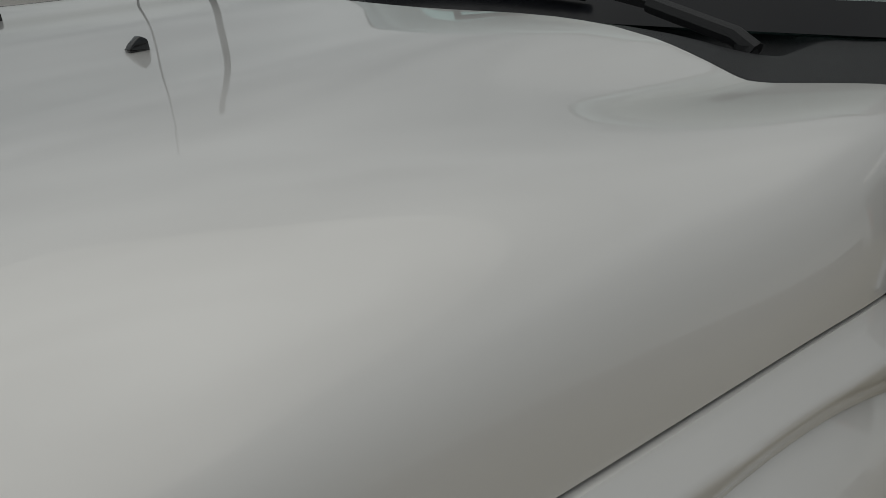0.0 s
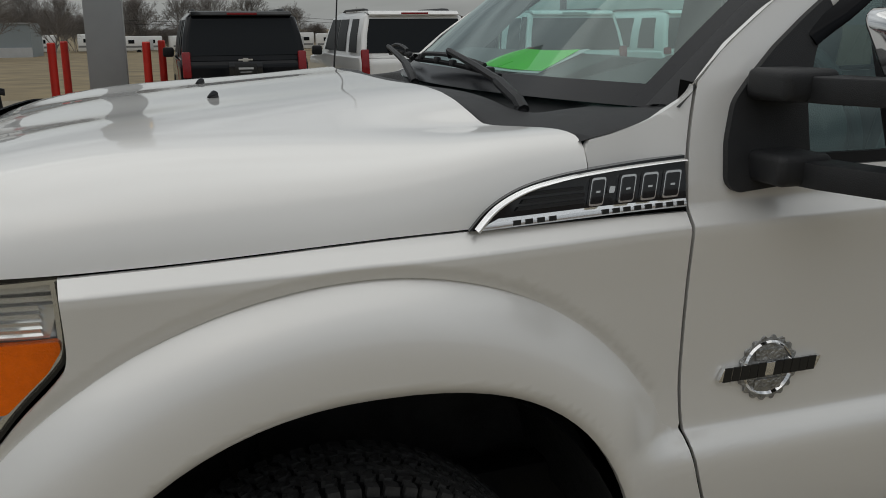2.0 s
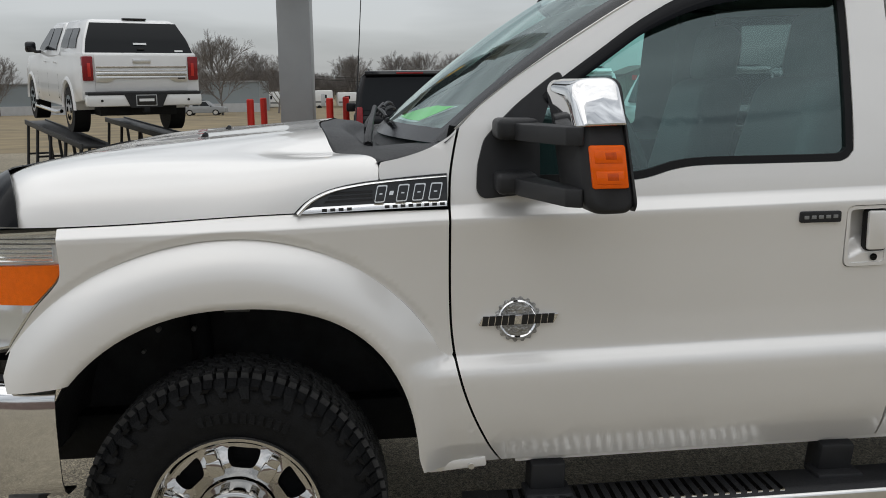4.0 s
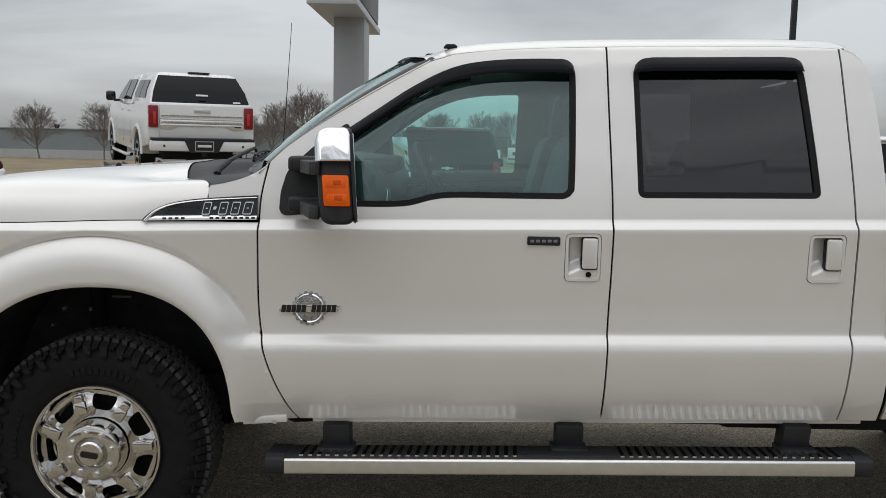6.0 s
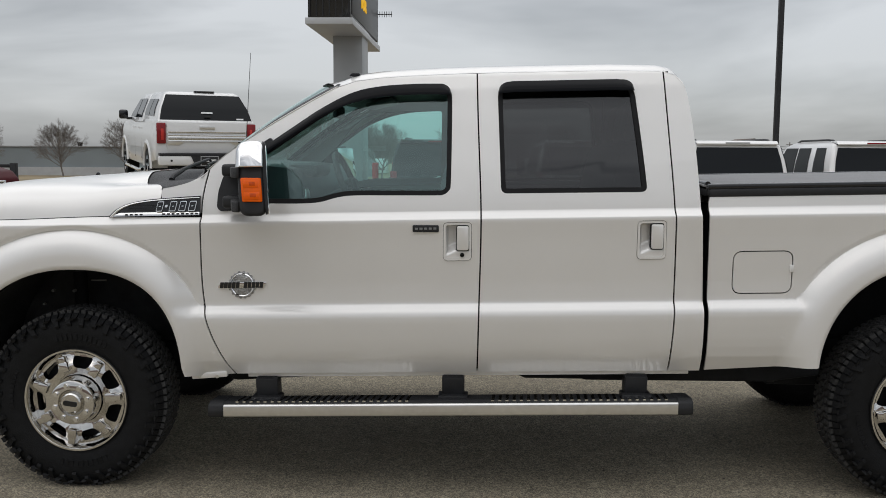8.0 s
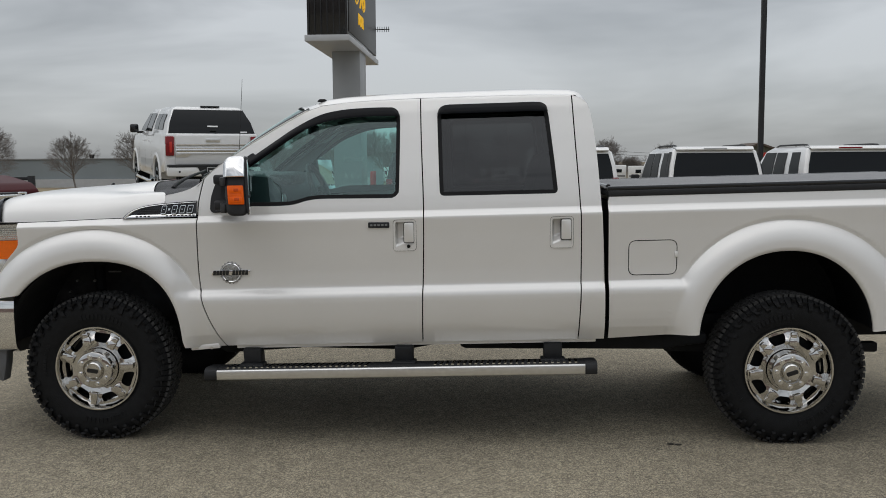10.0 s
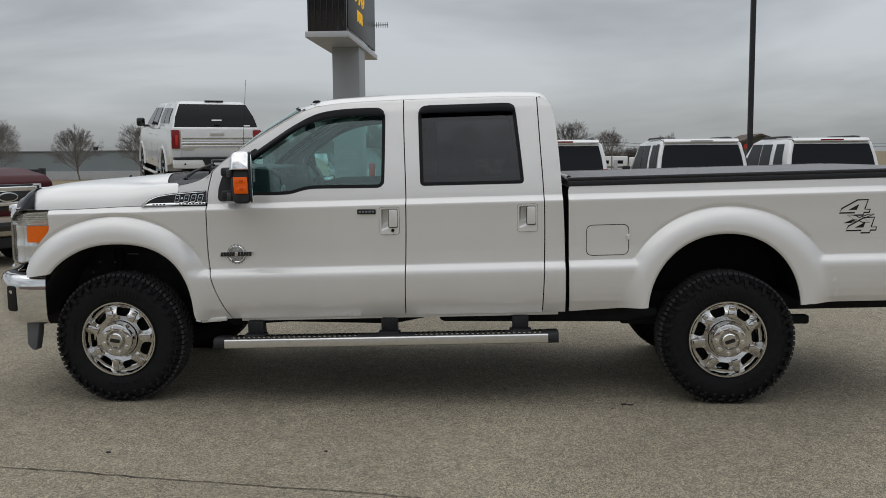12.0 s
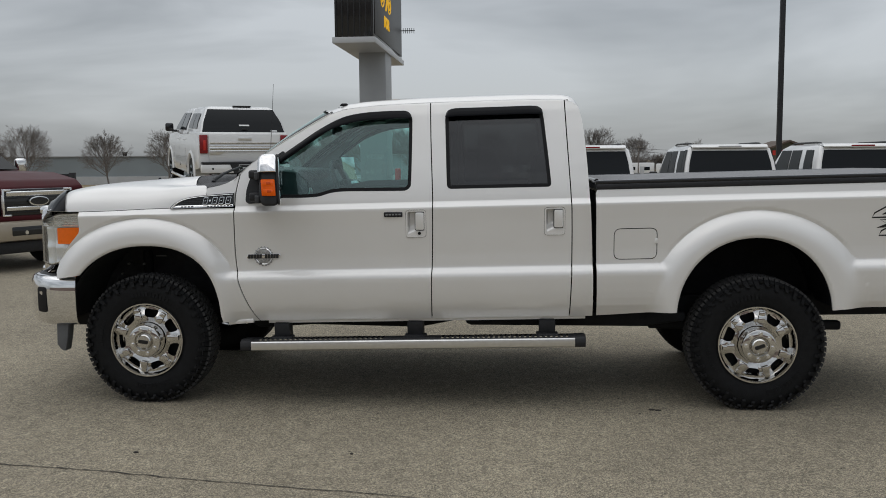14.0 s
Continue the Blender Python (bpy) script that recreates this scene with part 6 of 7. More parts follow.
        part("door_mirror", box((sg * 1.08, 3.45, 1.18), (0.20, 0.12, 0.18), bevel=0.04), M["plastic"], car)
        for yy in (0.95, 3.95):
            w = part("wheel", cyl((sg * 0.99, yy, 0.38), (sg * 0.76, yy, 0.38), 0.38, seg=28), M["rubber"], car)
            part("rim", cyl((sg * 0.995, yy, 0.38), (sg * 0.97, yy, 0.38), 0.25, 0.22, seg=24), M["steel"], w)
    part("rear_bumper", box((0, 0.02, 0.56), (1.90, 0.16, 0.26), bevel=0.05), paint, car)
    part("bumper_pad", box((0, -0.02, 0.44), (1.70, 0.14, 0.12), bevel=0.04), M["plastic"], car)
    if plate:
        part("plate_recess", box((0, 0.005, 1.00), (0.52, 0.03, 0.20), bevel=0.012), M["gloss_black"], car)
        pl = part("dealer_plate", box((0, -0.014, 0.99), (0.33, 0.012, 0.17), bevel=0.004), M["tag"], car, "black dealer plate with pale bars")
        part("plate_bar", box((0, -0.022, 1.0), (0.23, 0.004, 0.030)), M["light_metal"], pl)
        part("plate_bar", box((0, -0.022, 0.945), (0.18, 0.004, 0.010)), M["light_metal"], pl)
        part("badge", prism(rounded([(-0.11, 1.12), (-0.04, 1.12), (-0.04, 1.105), (0.04, 1.105), (0.04, 1.12), (0.11, 1.12), (0.11, 1.145), (0.04, 1.145), (0.04, 1.16), (-0.04, 1.16), (-0.04, 1.145), (-0.11, 1.145)], 0.006, 2), "y", -0.012, 0.01), M["chrome"], car, "chrome tailgate emblem")
    return car


suv(1.13, 13.3, M["black_paint"], "black_suv", "black sport utility vehicle parked with its rear to the lot")
suv(3.92, 13.3, M["white"], "white_suv", "white sport utility vehicle with tall red tail lights")
suv(6.80, 13.3, M["white"], "white_suv", "white sport utility vehicle parked in a row", third=False, grey_pillar=True)
suv(9.45, 13.3, M["white"], "white_suv", "white sport utility vehicle with a red brake light on the roof", tall_lamp=False)

far_car = suv(-17.1, 97, M["grey_metal"], "parked_car", "silver car parked far off beyond the lot", plate=False)
far_car.matrix_world = Matrix.Translation((-19.2, 97, -1.36)) @ Matrix.Rotation(radians(-90), 4, "Z") @ Matrix.Diagonal((0.9, 0.9, 0.82, 1))

# ---- sign on a post ----
sign = thing("pylon_sign", "tall grey post carrying a dark electronic message sign", "sign", at=Matrix.Translation((0, 0, 0)))
part("post", box((-1.01, 16.5, 2.1), (0.64, 1.0, 4.4), bevel=0.01), M["grey_metal"], sign)
part("post_base", box((-1.01, 16.5, 0.08), (0.9, 1.3, 0.16), bevel=0.02), M["conc"], sign)
part("cabinet", box((-1.115, 16.63, 5.75), (0.85, 4.87, 3.0), bevel=0.01), M["gloss_black"], sign)
part("cabinet_base", box((-1.115, 16.63, 4.20), (0.95, 4.97, 0.13), bevel=0.01), M["light_metal"], sign)
part("display", box((-0.685, 16.63, 5.70), (0.03, 4.6, 2.7), bevel=0.008), M["tag"], sign, "dark electronic display panel")

# ---- light pole ----
lamp_post = thing("light_pole", "tall dark brown square light pole", "light pole")
part("pole", box((9.57, 20.0, 4.5), (0.13, 0.13, 9.0), bevel=0.01), M["plastic"], lamp_post)

# ---- red bollards round the sign post ----
for k, (x, y) in enumerate(((-1.83, 15.3), (-1.76, 16.9), (-0.33, 15.3), (-0.06, 16.9))):
    b = thing("bollard", "red painted steel bollard beside the sign post", "bollard", "bollards round the sign", at=Matrix.Translation((x, y, 0)))
    part("pipe", cyl((0, 0, 0), (0, 0, 1.375), 0.068, seg=20), M["red"], b)
    part("cap", cyl((0, 0, 1.375), (0, 0, 1.395), 0.068, 0.055, seg=20), M["red"], b)


# sign lettering and antenna
def letters(text, size, m, extrude=0.018):
    cu = bpy.data.curves.new("letters", "FONT")
    cu.body, cu.size, cu.align_x, cu.fill_mode, cu.bevel_depth, cu.bevel_resolution = text, size, "CENTER", "NONE", extrude, 0
    tmp = bpy.data.objects.new("tmp", cu)
    me = bpy.data.meshes.new_from_object(tmp)
    bpy.data.objects.remove(tmp)
    me.transform(m)
    return me


M["led_yellow"] = mat("yellow_led", (0.10, 0.07, 0.01), 0.5, var=0.0, emit=((1.0, 0.55, 0.02), 0.55))
for text, size, y, z in (("0%", 1.20, 15.95, 5.12), ("FOR", 0.34, 16.10, 4.70)):
    lt = letters(text, size, Matrix.Translation((-0.668, y, z)) @ Matrix.Diagonal((1, 1.25, 1, 1)) @ Matrix.Rotation(radians(90), 4, "Z") @ Matrix.Rotation(radians(90), 4, "X"))
    lt.materials.clear()
    lt.materials.append(M["led_yellow"])
    part("led_text", lt, M["led_yellow"], sign, "yellow lit message letters")
part("upper_post", box((-1.01, 16.6, 7.75), (0.5, 0.9, 1.1), bevel=0.01), M["grey_metal"], sign)
part("upper_cabinet", box((-1.115, 16.63, 9.5), (0.80, 4.6, 2.4), bevel=0.02), M["light_metal"], sign, "pale upper sign cabinet")
for k in range(7):
    part("cabinet_rib", box((-1.50 + 0.13 * k, 14.19, 5.75), (0.02, 0.02, 2.9)), M["plastic"], sign)
part("antenna_boom", tube([(-0.70, 19.05, 5.05), (-0.33, 19.05, 5.05)], 0.012, 6), M["plastic"], sign)
for k in range(6):
    part("antenna_rod", cyl((-0.64 + 0.058 * k, 19.05, 4.98), (-0.64 + 0.058 * k, 19.05, 5.12), 0.008, seg=6), M["plastic"], sign)
part("pole_base", box((9.57, 20.0, 0.3), (0.5, 0.5, 0.6), bevel=0.03), M["conc"], lamp_post)


# ---- pickups in the distance ----
def far_pickup(name, label, m, paint, lower, topper, scale=1.0):
    """A full-size crew-cab pickup; x across, y from the rear bumper (0) to the nose (5.9)."""
    car = thing(name, label, "pickup truck")

    # body side as an outline in y and z with wheel arches
    def arch(yc, r, n=14):
        return [(yc + r * math.cos(math.pi * k / n), 0.42 + r * math.sin(math.pi * k / n)) for k in range(n + 1)]
    o = [(0.02, 0.62), (0.0, 0.75), (0.0, 1.36), (0.02, 1.40), (2.0, 1.40), (2.05, 1.36), (4.1, 1.34), (5.3, 1.28), (5.72, 1.18), (5.86, 1.0), (5.86, 0.52), (5.65, 0.45)]
    o += arch(4.95, 0.47) + [(4.4, 0.42), (1.75, 0.42)] + arch(1.22, 0.47) + [(0.70, 0.55)]
    bm = prism(o, "x", -0.98, 0.98)
    for axis, cuts in (((0, 0, 1), (0.60, 0.80, 0.95, 1.05, 1.15, 1.25, 1.32)), ((0, 1, 0), (0.72, 1.22, 1.72, 2.2, 3.0, 3.8, 4.46, 4.95, 5.2, 5.44, 5.6))):
        for c in cuts:
            bmesh.ops.bisect_plane(bm, geom=bm.verts[:] + bm.edges[:] + bm.faces[:], plane_co=[c * k for k in axis], plane_no=axis, dist=1e-5)
    for v in bm.verts:
        k = smooth01((v.co.z - 1.0) / 0.4)
        v.co.x *= 1 - 0.045 * k - 0.03 * smooth01((0.6 - v.co.z) / 0.2) - 0.06 * smooth01((v.co.y - 5.2) / 0.6)
    bmesh.ops.bevel(bm, geom=[e for e in bm.edges if len(e.link_faces) == 2 and 0.7 < e.calc_face_angle(0) < 2.5], offset=0.025, segments=2, profile=0.5, affect="EDGES")
    part("body", bm, paint, car, angle=40)
    # arch flares
    for sg in (-1, 1):
        for yc in (1.22, 4.95):
            fl = grid_surface(lambda t, q: Vector((sg * (0.97 + 0.035 * math.sin(math.pi * min(1, q * 1.2))), yc + (0.46 + 0.12 * q) * math.cos(math.pi * t), 0.42 + (0.46 + 0.12 * q) * math.sin(math.pi * t))), [k / 16 for k in range(17)], [0, 0.3, 0.6, 1.0], 0.01)
            part("arch_flare", fl, paint, car)

    def house(rows, nm, material):
        gh, vs3 = bmesh.new(), []
        for yr, yf, z, w in rows:
            vs3.append([gh.verts.new(p) for p in ((-w, yr, z), (w, yr, z), (w, yf, z), (-w, yf, z))])
        for a, b in zip(vs3, vs3[1:]):
            for k in range(4):
                gh.faces.new((a[k], a[(k + 1) % 4], b[(k + 1) % 4], b[k]))
        gh.faces.new(vs3[-1])
        bmesh.ops.recalc_face_normals(gh, faces=gh.faces)
        bmesh.ops.bevel(gh, geom=[e for e in gh.edges if len(e.link_faces) == 2 and e.calc_face_angle(0) > 0.6], offset=0.05, segments=3, profile=0.5, affect="EDGES")
        return part(nm, gh, material, car, angle=40)
    house([(2.02, 4.30, 1.32, 0.94), (2.05, 3.95, 1.50, 0.90), (2.20, 3.42, 1.88, 0.74), (2.35, 3.25, 1.93, 0.70)], "cab", paint)

    def side_glass(sg, y0, y1, y2, y3, z0, z1, zs, ws_):
        def pt(t, q):
            z = z0 + (z1 - z0) * q
            return Vector((sg * (float(np.interp(z, zs, ws_)) + 0.010), (y0 + (y3 - y0) * q) * (1 - t) + (y1 + (y2 - y1) * q) * t, z))
        part("side_window", grid_surface(pt, [0, 0.5, 1], [0, 0.2, 0.4, 0.6, 0.8, 1], 0.006), M["glass_dk"], car)
    CAB_W, TOP_W = ([1.32, 1.50, 1.88], [0.94, 0.90, 0.74]), ([1.38, 1.62, 1.90], [0.93, 0.87, 0.74])
    for sg in (-1, 1):
        side_glass(sg, 2.25, 3.0, 3.0, 2.33, 1.42, 1.82, *CAB_W)
        side_glass(sg, 3.08, 4.0, 3.45, 3.08, 1.42, 1.82, *CAB_W)
        part("door_mirror", box((sg * 1.11, 3.92, 1.47), (0.20, 0.12, 0.21), bevel=0.05, seg=3), M["gloss_black"] if topper else M["chrome"], car)
        part("mirror_arm", box((sg * 0.98, 3.92, 1.38), (0.14, 0.08, 0.06), bevel=0.02), M["gloss_black"], car)
        for yy, nm in ((2.15, "door_handle"), (3.12, "door_handle")):
            part(nm, box((sg * 0.985, yy + 0.1, 1.20), (0.02, 0.16, 0.03), bevel=0.006), paint, car)
        for yy in (2.04, 3.05, 4.12):
            part("door_gap", box((sg * 0.970, yy, 0.78), (0.022, 0.004, 0.44)), M["gap"], car)
        part("side_step", tube([(sg * 1.0, 1.8, 0.34), (sg * 1.05, 2.0, 0.32), (sg * 1.05, 4.1, 0.32), (sg * 1.0, 4.3, 0.34)], 0.035, 8), M["chrome"], car)
        for yy in (1.22, 4.95):
            w = part("wheel", cyl((sg * 0.97, yy, 0.40), (sg * 0.70, yy, 0.40), 0.40, seg=32), M["rubber"], car)
            part("rim", cyl((sg * 0.978, yy, 0.40), (sg * 0.95, yy, 0.40), 0.26, 0.23, seg=28), M["chrome"], w)
            for k in range(6):
                a = math.pi * k / 3
                part("rim_opening", box((sg * 0.98, yy + 0.155 * math.cos(a), 0.40 + 0.155 * math.sin(a)), (0.012, 0.07, 0.09), rot=(math.degrees(a), 0, 0), bevel=0.01), M["gap"], w)
        part("tail_light", box((sg * 0.875, 0.03, 1.14), (0.17, 0.13, 0.40), bevel=0.02), M["red_lens"], car, "red tail light")
        part("light_centre", box((sg * 0.86, -0.037, 1.12), (0.05, 0.006, 0.22), bevel=0.004), M["red"], car)
    part("tailgate", box((0, -0.012, 1.06), (1.54, 0.03, 0.60), bevel=0.012), paint, car)
    part("tailgate_trim", prism(rounded([(-0.77, 1.10), (0.77, 1.10), (0.77, 0.92), (0.55, 0.91), (0.42, 0.99), (-0.42, 0.99), (-0.55, 0.91), (-0.77, 0.92)], 0.03), "y", -0.042, -0.025, 0.004), M["steel"], car, "satin silver tailgate applique")
    part("trim_line", box((0, -0.046, 1.105), (1.52, 0.012, 0.025), bevel=0.004), M["chrome"], car)
    for z, tilt in ((1.165, 25), (1.068, -18), (1.030, 22), (0.998, -15)):
        part("applique_rib", box((0, -0.044, z), (1.50, 0.012, 0.030), rot=(tilt, 0, 0), bevel=0.004), M["wheel_chrome"], car)
    part("tailgate_handle", box((0, -0.034, 1.26), (0.30, 0.02, 0.075), bevel=0.008), M["steel"], car)
    part("tailgate_badge", box((0.66, -0.045, 0.98), (0.13, 0.008, 0.035), bevel=0.008), M["gloss_black"], car)
    bump = part("rear_bumper", box((0, -0.10, 0.62), (1.92, 0.20, 0.20), bevel=0.04), paint, car)
    part("bumper_step", box((0, -0.10, 0.735), (1.88, 0.20, 0.05), bevel=0.012), M["plastic"], bump)
    part("plate_recess", prism([(-0.36, 0.72), (0.36, 0.72), (0.26, 0.50), (-0.26, 0.50)], "y", -0.215, -0.19), M["plastic"], bump)
    pl = part("dealer_plate", box((0, -0.222, 0.62), (0.32, 0.012, 0.16), bevel=0.004), M["tag"], bump, "black dealer plate with pale bars")
    part("plate_bar", box((0, -0.230, 0.625), (0.25, 0.004, 0.045)), M["paper"], car)
    part("plate_frame", box((0, -0.219, 0.62), (0.345, 0.006, 0.185)), M["light_metal"], bump)
    for x in (-0.72, 0.72):
        part("parking_sensor", cyl((x, -0.205, 0.62), (x, -0.195, 0.62), 0.022, seg=12), M["tag"], bump)
    part("undercarriage", box((0, 2.6, 0.42), (1.3, 4.6, 0.16)), M["under"], car)
    part("hitch", box((0, -0.12, 0.46), (0.10, 0.2, 0.09), bevel=0.01), M["under"], car)
    part("axle", cyl((-0.8, 1.22, 0.40), (0.8, 1.22, 0.40), 0.09), M["under"], car)
    if topper:
        cap = house([(0.04, 2.04, 1.38, 0.93), (0.18, 2.04, 1.62, 0.87), (0.40, 2.06, 1.90, 0.74), (0.55, 2.1, 1.955, 0.66)], "topper", paint)
        part("topper_window", grid_surface(lambda s, z: Vector((s * float(np.interp(z, [1.38, 1.62, 1.90], [0.93, 0.87, 0.74])) * 0.965, float(np.interp(z, [1.38, 1.62, 1.90], [0.04, 0.18, 0.40])) - 0.014, z)), [-1, -0.97, 0, 0.97, 1], [1.385, 1.42, 1.62, 1.86, 1.89], 0.01), M["glass_dk"], cap, "dark tinted lift-up topper window")
        part("window_lettering", box((0.02, 0.105, 1.545), (0.22, 0.006, 0.035), rot=(-30, 0, 0)), M["paper"], cap)
        part("window_lettering", box((0.66, 0.048, 1.43), (0.14, 0.006, 0.03), rot=(-30, 0, 0)), M["paper"], cap)
        part("topper_handle", box((0.02, 0.055, 1.46), (0.12, 0.03, 0.03), bevel=0.008), M["tag"], cap)
        part("roof_light", box((0.05, 0.52, 1.962), (0.40, 0.10, 0.03), bevel=0.01), M["gloss_black"], cap)
        for sg in (-1, 1):
            side_glass(sg, 0.60, 1.18, 1.18, 0.72, 1.47, 1.80, *TOP_W)
            side_glass(sg, 1.25, 1.85, 1.82, 1.25, 1.47, 1.80, *TOP_W)
    if lower:
        part("lower_band", prism([(0.02, 0.46), (5.90, 0.46), (5.90, 0.72), (0.02, 0.72)], "x", -0.99, 0.99, 0.01), lower, car)
        part("front_bumper", box((0, 5.98, 0.565), (1.98, 0.26, 0.275), bevel=0.05), lower, car, "tan painted front bumper")
        part("bumper_opening", box((0, 6.10, 0.567), (1.05, 0.04, 0.13), bevel=0.02), M["gloss_black"], car)
        part("air_dam", box((0, 5.93, 0.34), (1.8, 0.16, 0.17), bevel=0.04), M["plastic"], car)
        part("hood_panel", prism(rounded([(4.0, 1.30), (4.1, 1.38), (5.2, 1.36), (5.75, 1.26), (5.90, 1.15), (5.87, 1.0), (4.0, 1.0)], 0.05), "x", -0.88, 0.88, 0.05, 3), paint, car)
        part("front_valance", box((0, 5.92, 0.735), (1.56, 0.13, 0.08), bevel=0.02), paint, car)
        part("grille", box((0, 5.92, 0.955), (1.14, 0.10, 0.38), bevel=0.02), M["gloss_black"], car)
        for z, h in ((1.08, 0.068), (0.875, 0.058)):
            part("grille_bar", box((0, 5.972, z), (1.02, 0.05, h), rot=(-8, 0, 0), bevel=0.014, seg=3), M["badge_chrome"], car)
        for z in (1.02, 0.94, 0.82):
            part("grille_slat", box((0, 5.968, z), (1.04, 0.03, 0.012), bevel=0.003), M["plastic"], car)
        for sg in (-1, 1):
            br = box((sg * 0.562, 5.975, 0.955), (0.036, 0.05, 0.37), bevel=0.010)
            for z in (1.128, 0.782):
                add_box(br, (sg * 0.51, 5.975, z), (0.14, 0.05, 0.028), bevel=0.008)
            part("grille_bracket", br, M["badge_chrome"], car)
            part("headlight", box((sg * 0.77, 5.845, 0.97), (0.27, 0.12, 0.26), bevel=0.05, seg=3), M["reflector"], car, "clear headlight")
            part("fog_light", cyl((sg * 0.30, 6.11, 0.545), (sg * 0.30, 6.13, 0.545), 0.028, seg=16), M["chrome"], car)
        oval = [(math.cos(2 * math.pi * k / 32), math.sin(2 * math.pi * k / 32)) for k in range(32)]
        part("grille_emblem", prism([(0.165 * a, 0.97 + 0.068 * b) for a, b in oval], "y", 5.98, 6.02, 0.006), M["chrome"], car, "dark oval grille emblem with a chrome rim")
        part("emblem_field", prism([(0.146 * a, 0.97 + 0.052 * b) for a, b in oval], "y", 6.015, 6.024), M["gloss_black"], car)
        part("windshield", grid_surface(lambda s, q: Vector((s * (0.86 - 0.16 * q), 4.22 - 0.82 * q + 0.012, 1.40 + 0.46 * q)), [-1, 0, 1], [0, 0.5, 1], 0.008), M["glass_dk"], car)
    car.matrix_world = m @ Matrix.Diagonal((scale, scale, scale, 1))
    return car


up_m = Matrix.Translation((-3.28, 13.05, 0.85)) @ Matrix.Rotation(radians(28), 4, "Z") @ Matrix.Rotation(radians(2.5), 4, "X")
far_pickup("display_pickup", "white pickup truck with matching topper, raised on a black display ramp", up_m, M["white"], None, True, 0.96)
mar_m = Matrix.Translation((-4.69, 7.24, 0)) @ Matrix.Rotation(radians(-117), 4, "Z") @ Matrix.Diagonal((1, 1, 1.06, 1)) @ Matrix.Translation((-0.07, -6.05, 0))
far_pickup("maroon_pickup", "dark maroon pickup truck with tan lower body and chrome grille", mar_m, M["maroon"], M["tan_paint"], False)

# the ramp under the display pickup
ramp = thing("display_ramp", "black steel display ramp with angled legs", "vehicle ramp", at=Matrix.Translation((-3.28, 13.05, -0.19)) @ Matrix.Rotation(radians(28), 4, "Z"))
for sg in (-1, 1):
    part("wheel_track", box((sg * 0.81, 2.75, 1.025), (0.40, 5.6, 0.05), rot=(2.5, 0, 0), bevel=0.01), M["plastic"], ramp)
    for dx in (-0.2, 0.2):
        part("track_edge", box((sg * 0.81 + dx, 2.75, 1.03), (0.03, 5.6, 0.10), rot=(2.5, 0, 0), bevel=0.005), M["plastic"], ramp)
    for yy in (0.15, 1.4, 2.8, 4.2, 5.3):
        h = 0.90 + 0.0437 * yy
        for dx in (-0.18, 0.18):
            part("leg", cyl((sg * 0.81 + dx * 1.5, yy, 0), (sg * 0.81 + dx, yy, h), 0.03, seg=8), M["plastic"], ramp)
        part("cross_tie", box((sg * 0.81, yy, 0.5), (0.46, 0.04, 0.04)), M["plastic"], ramp)

# black gate post at the edge of the lot
gate = thing("gate_post", "black steel gate post with a rail", "gate", at=Matrix.Translation((-7.53, 14.0, 0)))
part("post", box((0, 0, 0.68), (0.12, 0.12, 1.36), bevel=0.01), M["plastic"], gate)
part("rail", box((-1.0, 0, 1.30), (2.0, 0.06, 0.07), bevel=0.01), M["plastic"], gate)
part("rail", box((-1.0, 0, 0.55), (2.0, 0.06, 0.07), bevel=0.01), M["plastic"], gate)
part("post", box((-2.0, 0, 0.68), (0.12, 0.12, 1.36), bevel=0.01), M["plastic"], gate)

# ---- far side of the field ----
far = thing("warehouse", "long low grey metal warehouse far across the field", "warehouse")
part("wall", box((-66, 128, 0.2), (104, 12, 4.2)), M["wall_metal"], far)
part("base_band", box((-66, 121.9, -1.25), (104, 0.3, 1.30)), M["light_metal"], far, "pale lower wall band")
part("roof_edge", box((-66, 121.95, 2.28), (104.4, 0.3, 0.14)), M["grey_metal"], far)
for x in (-36, -55, -74):
    part("roof_vent", cyl((x, 124, 2.3), (x, 124, 2.9), 0.28, 0.4, seg=10), M["under"], far)
rest = thing("gabled_shop", "brown gabled shop with a red lettered sign far off", "shop")
part("wall", prism([(-3.4, -2.4), (3.4, -2.4), (3.4, 2.7), (0, 3.9), (-3.4, 2.7)], "y", 140, 150), M["shop_wall"] if "shop_wall" in M else M["trim_grey"], rest)
part("roof", prism([(-3.9, 2.45), (0, 3.85), (3.9, 2.45), (3.9, 2.75), (0, 4.15), (-3.9, 2.75)], "y", 139.4, 150.5), M["brush"], rest)
for k in range(5):
    part("sign_bar", box((-2.1 + 1.05 * k, 139.9, 2.2), (0.75, 0.1, 0.75)), M["red"], rest)
rest.matrix_world = Matrix.Translation((44.2, 0, 0))


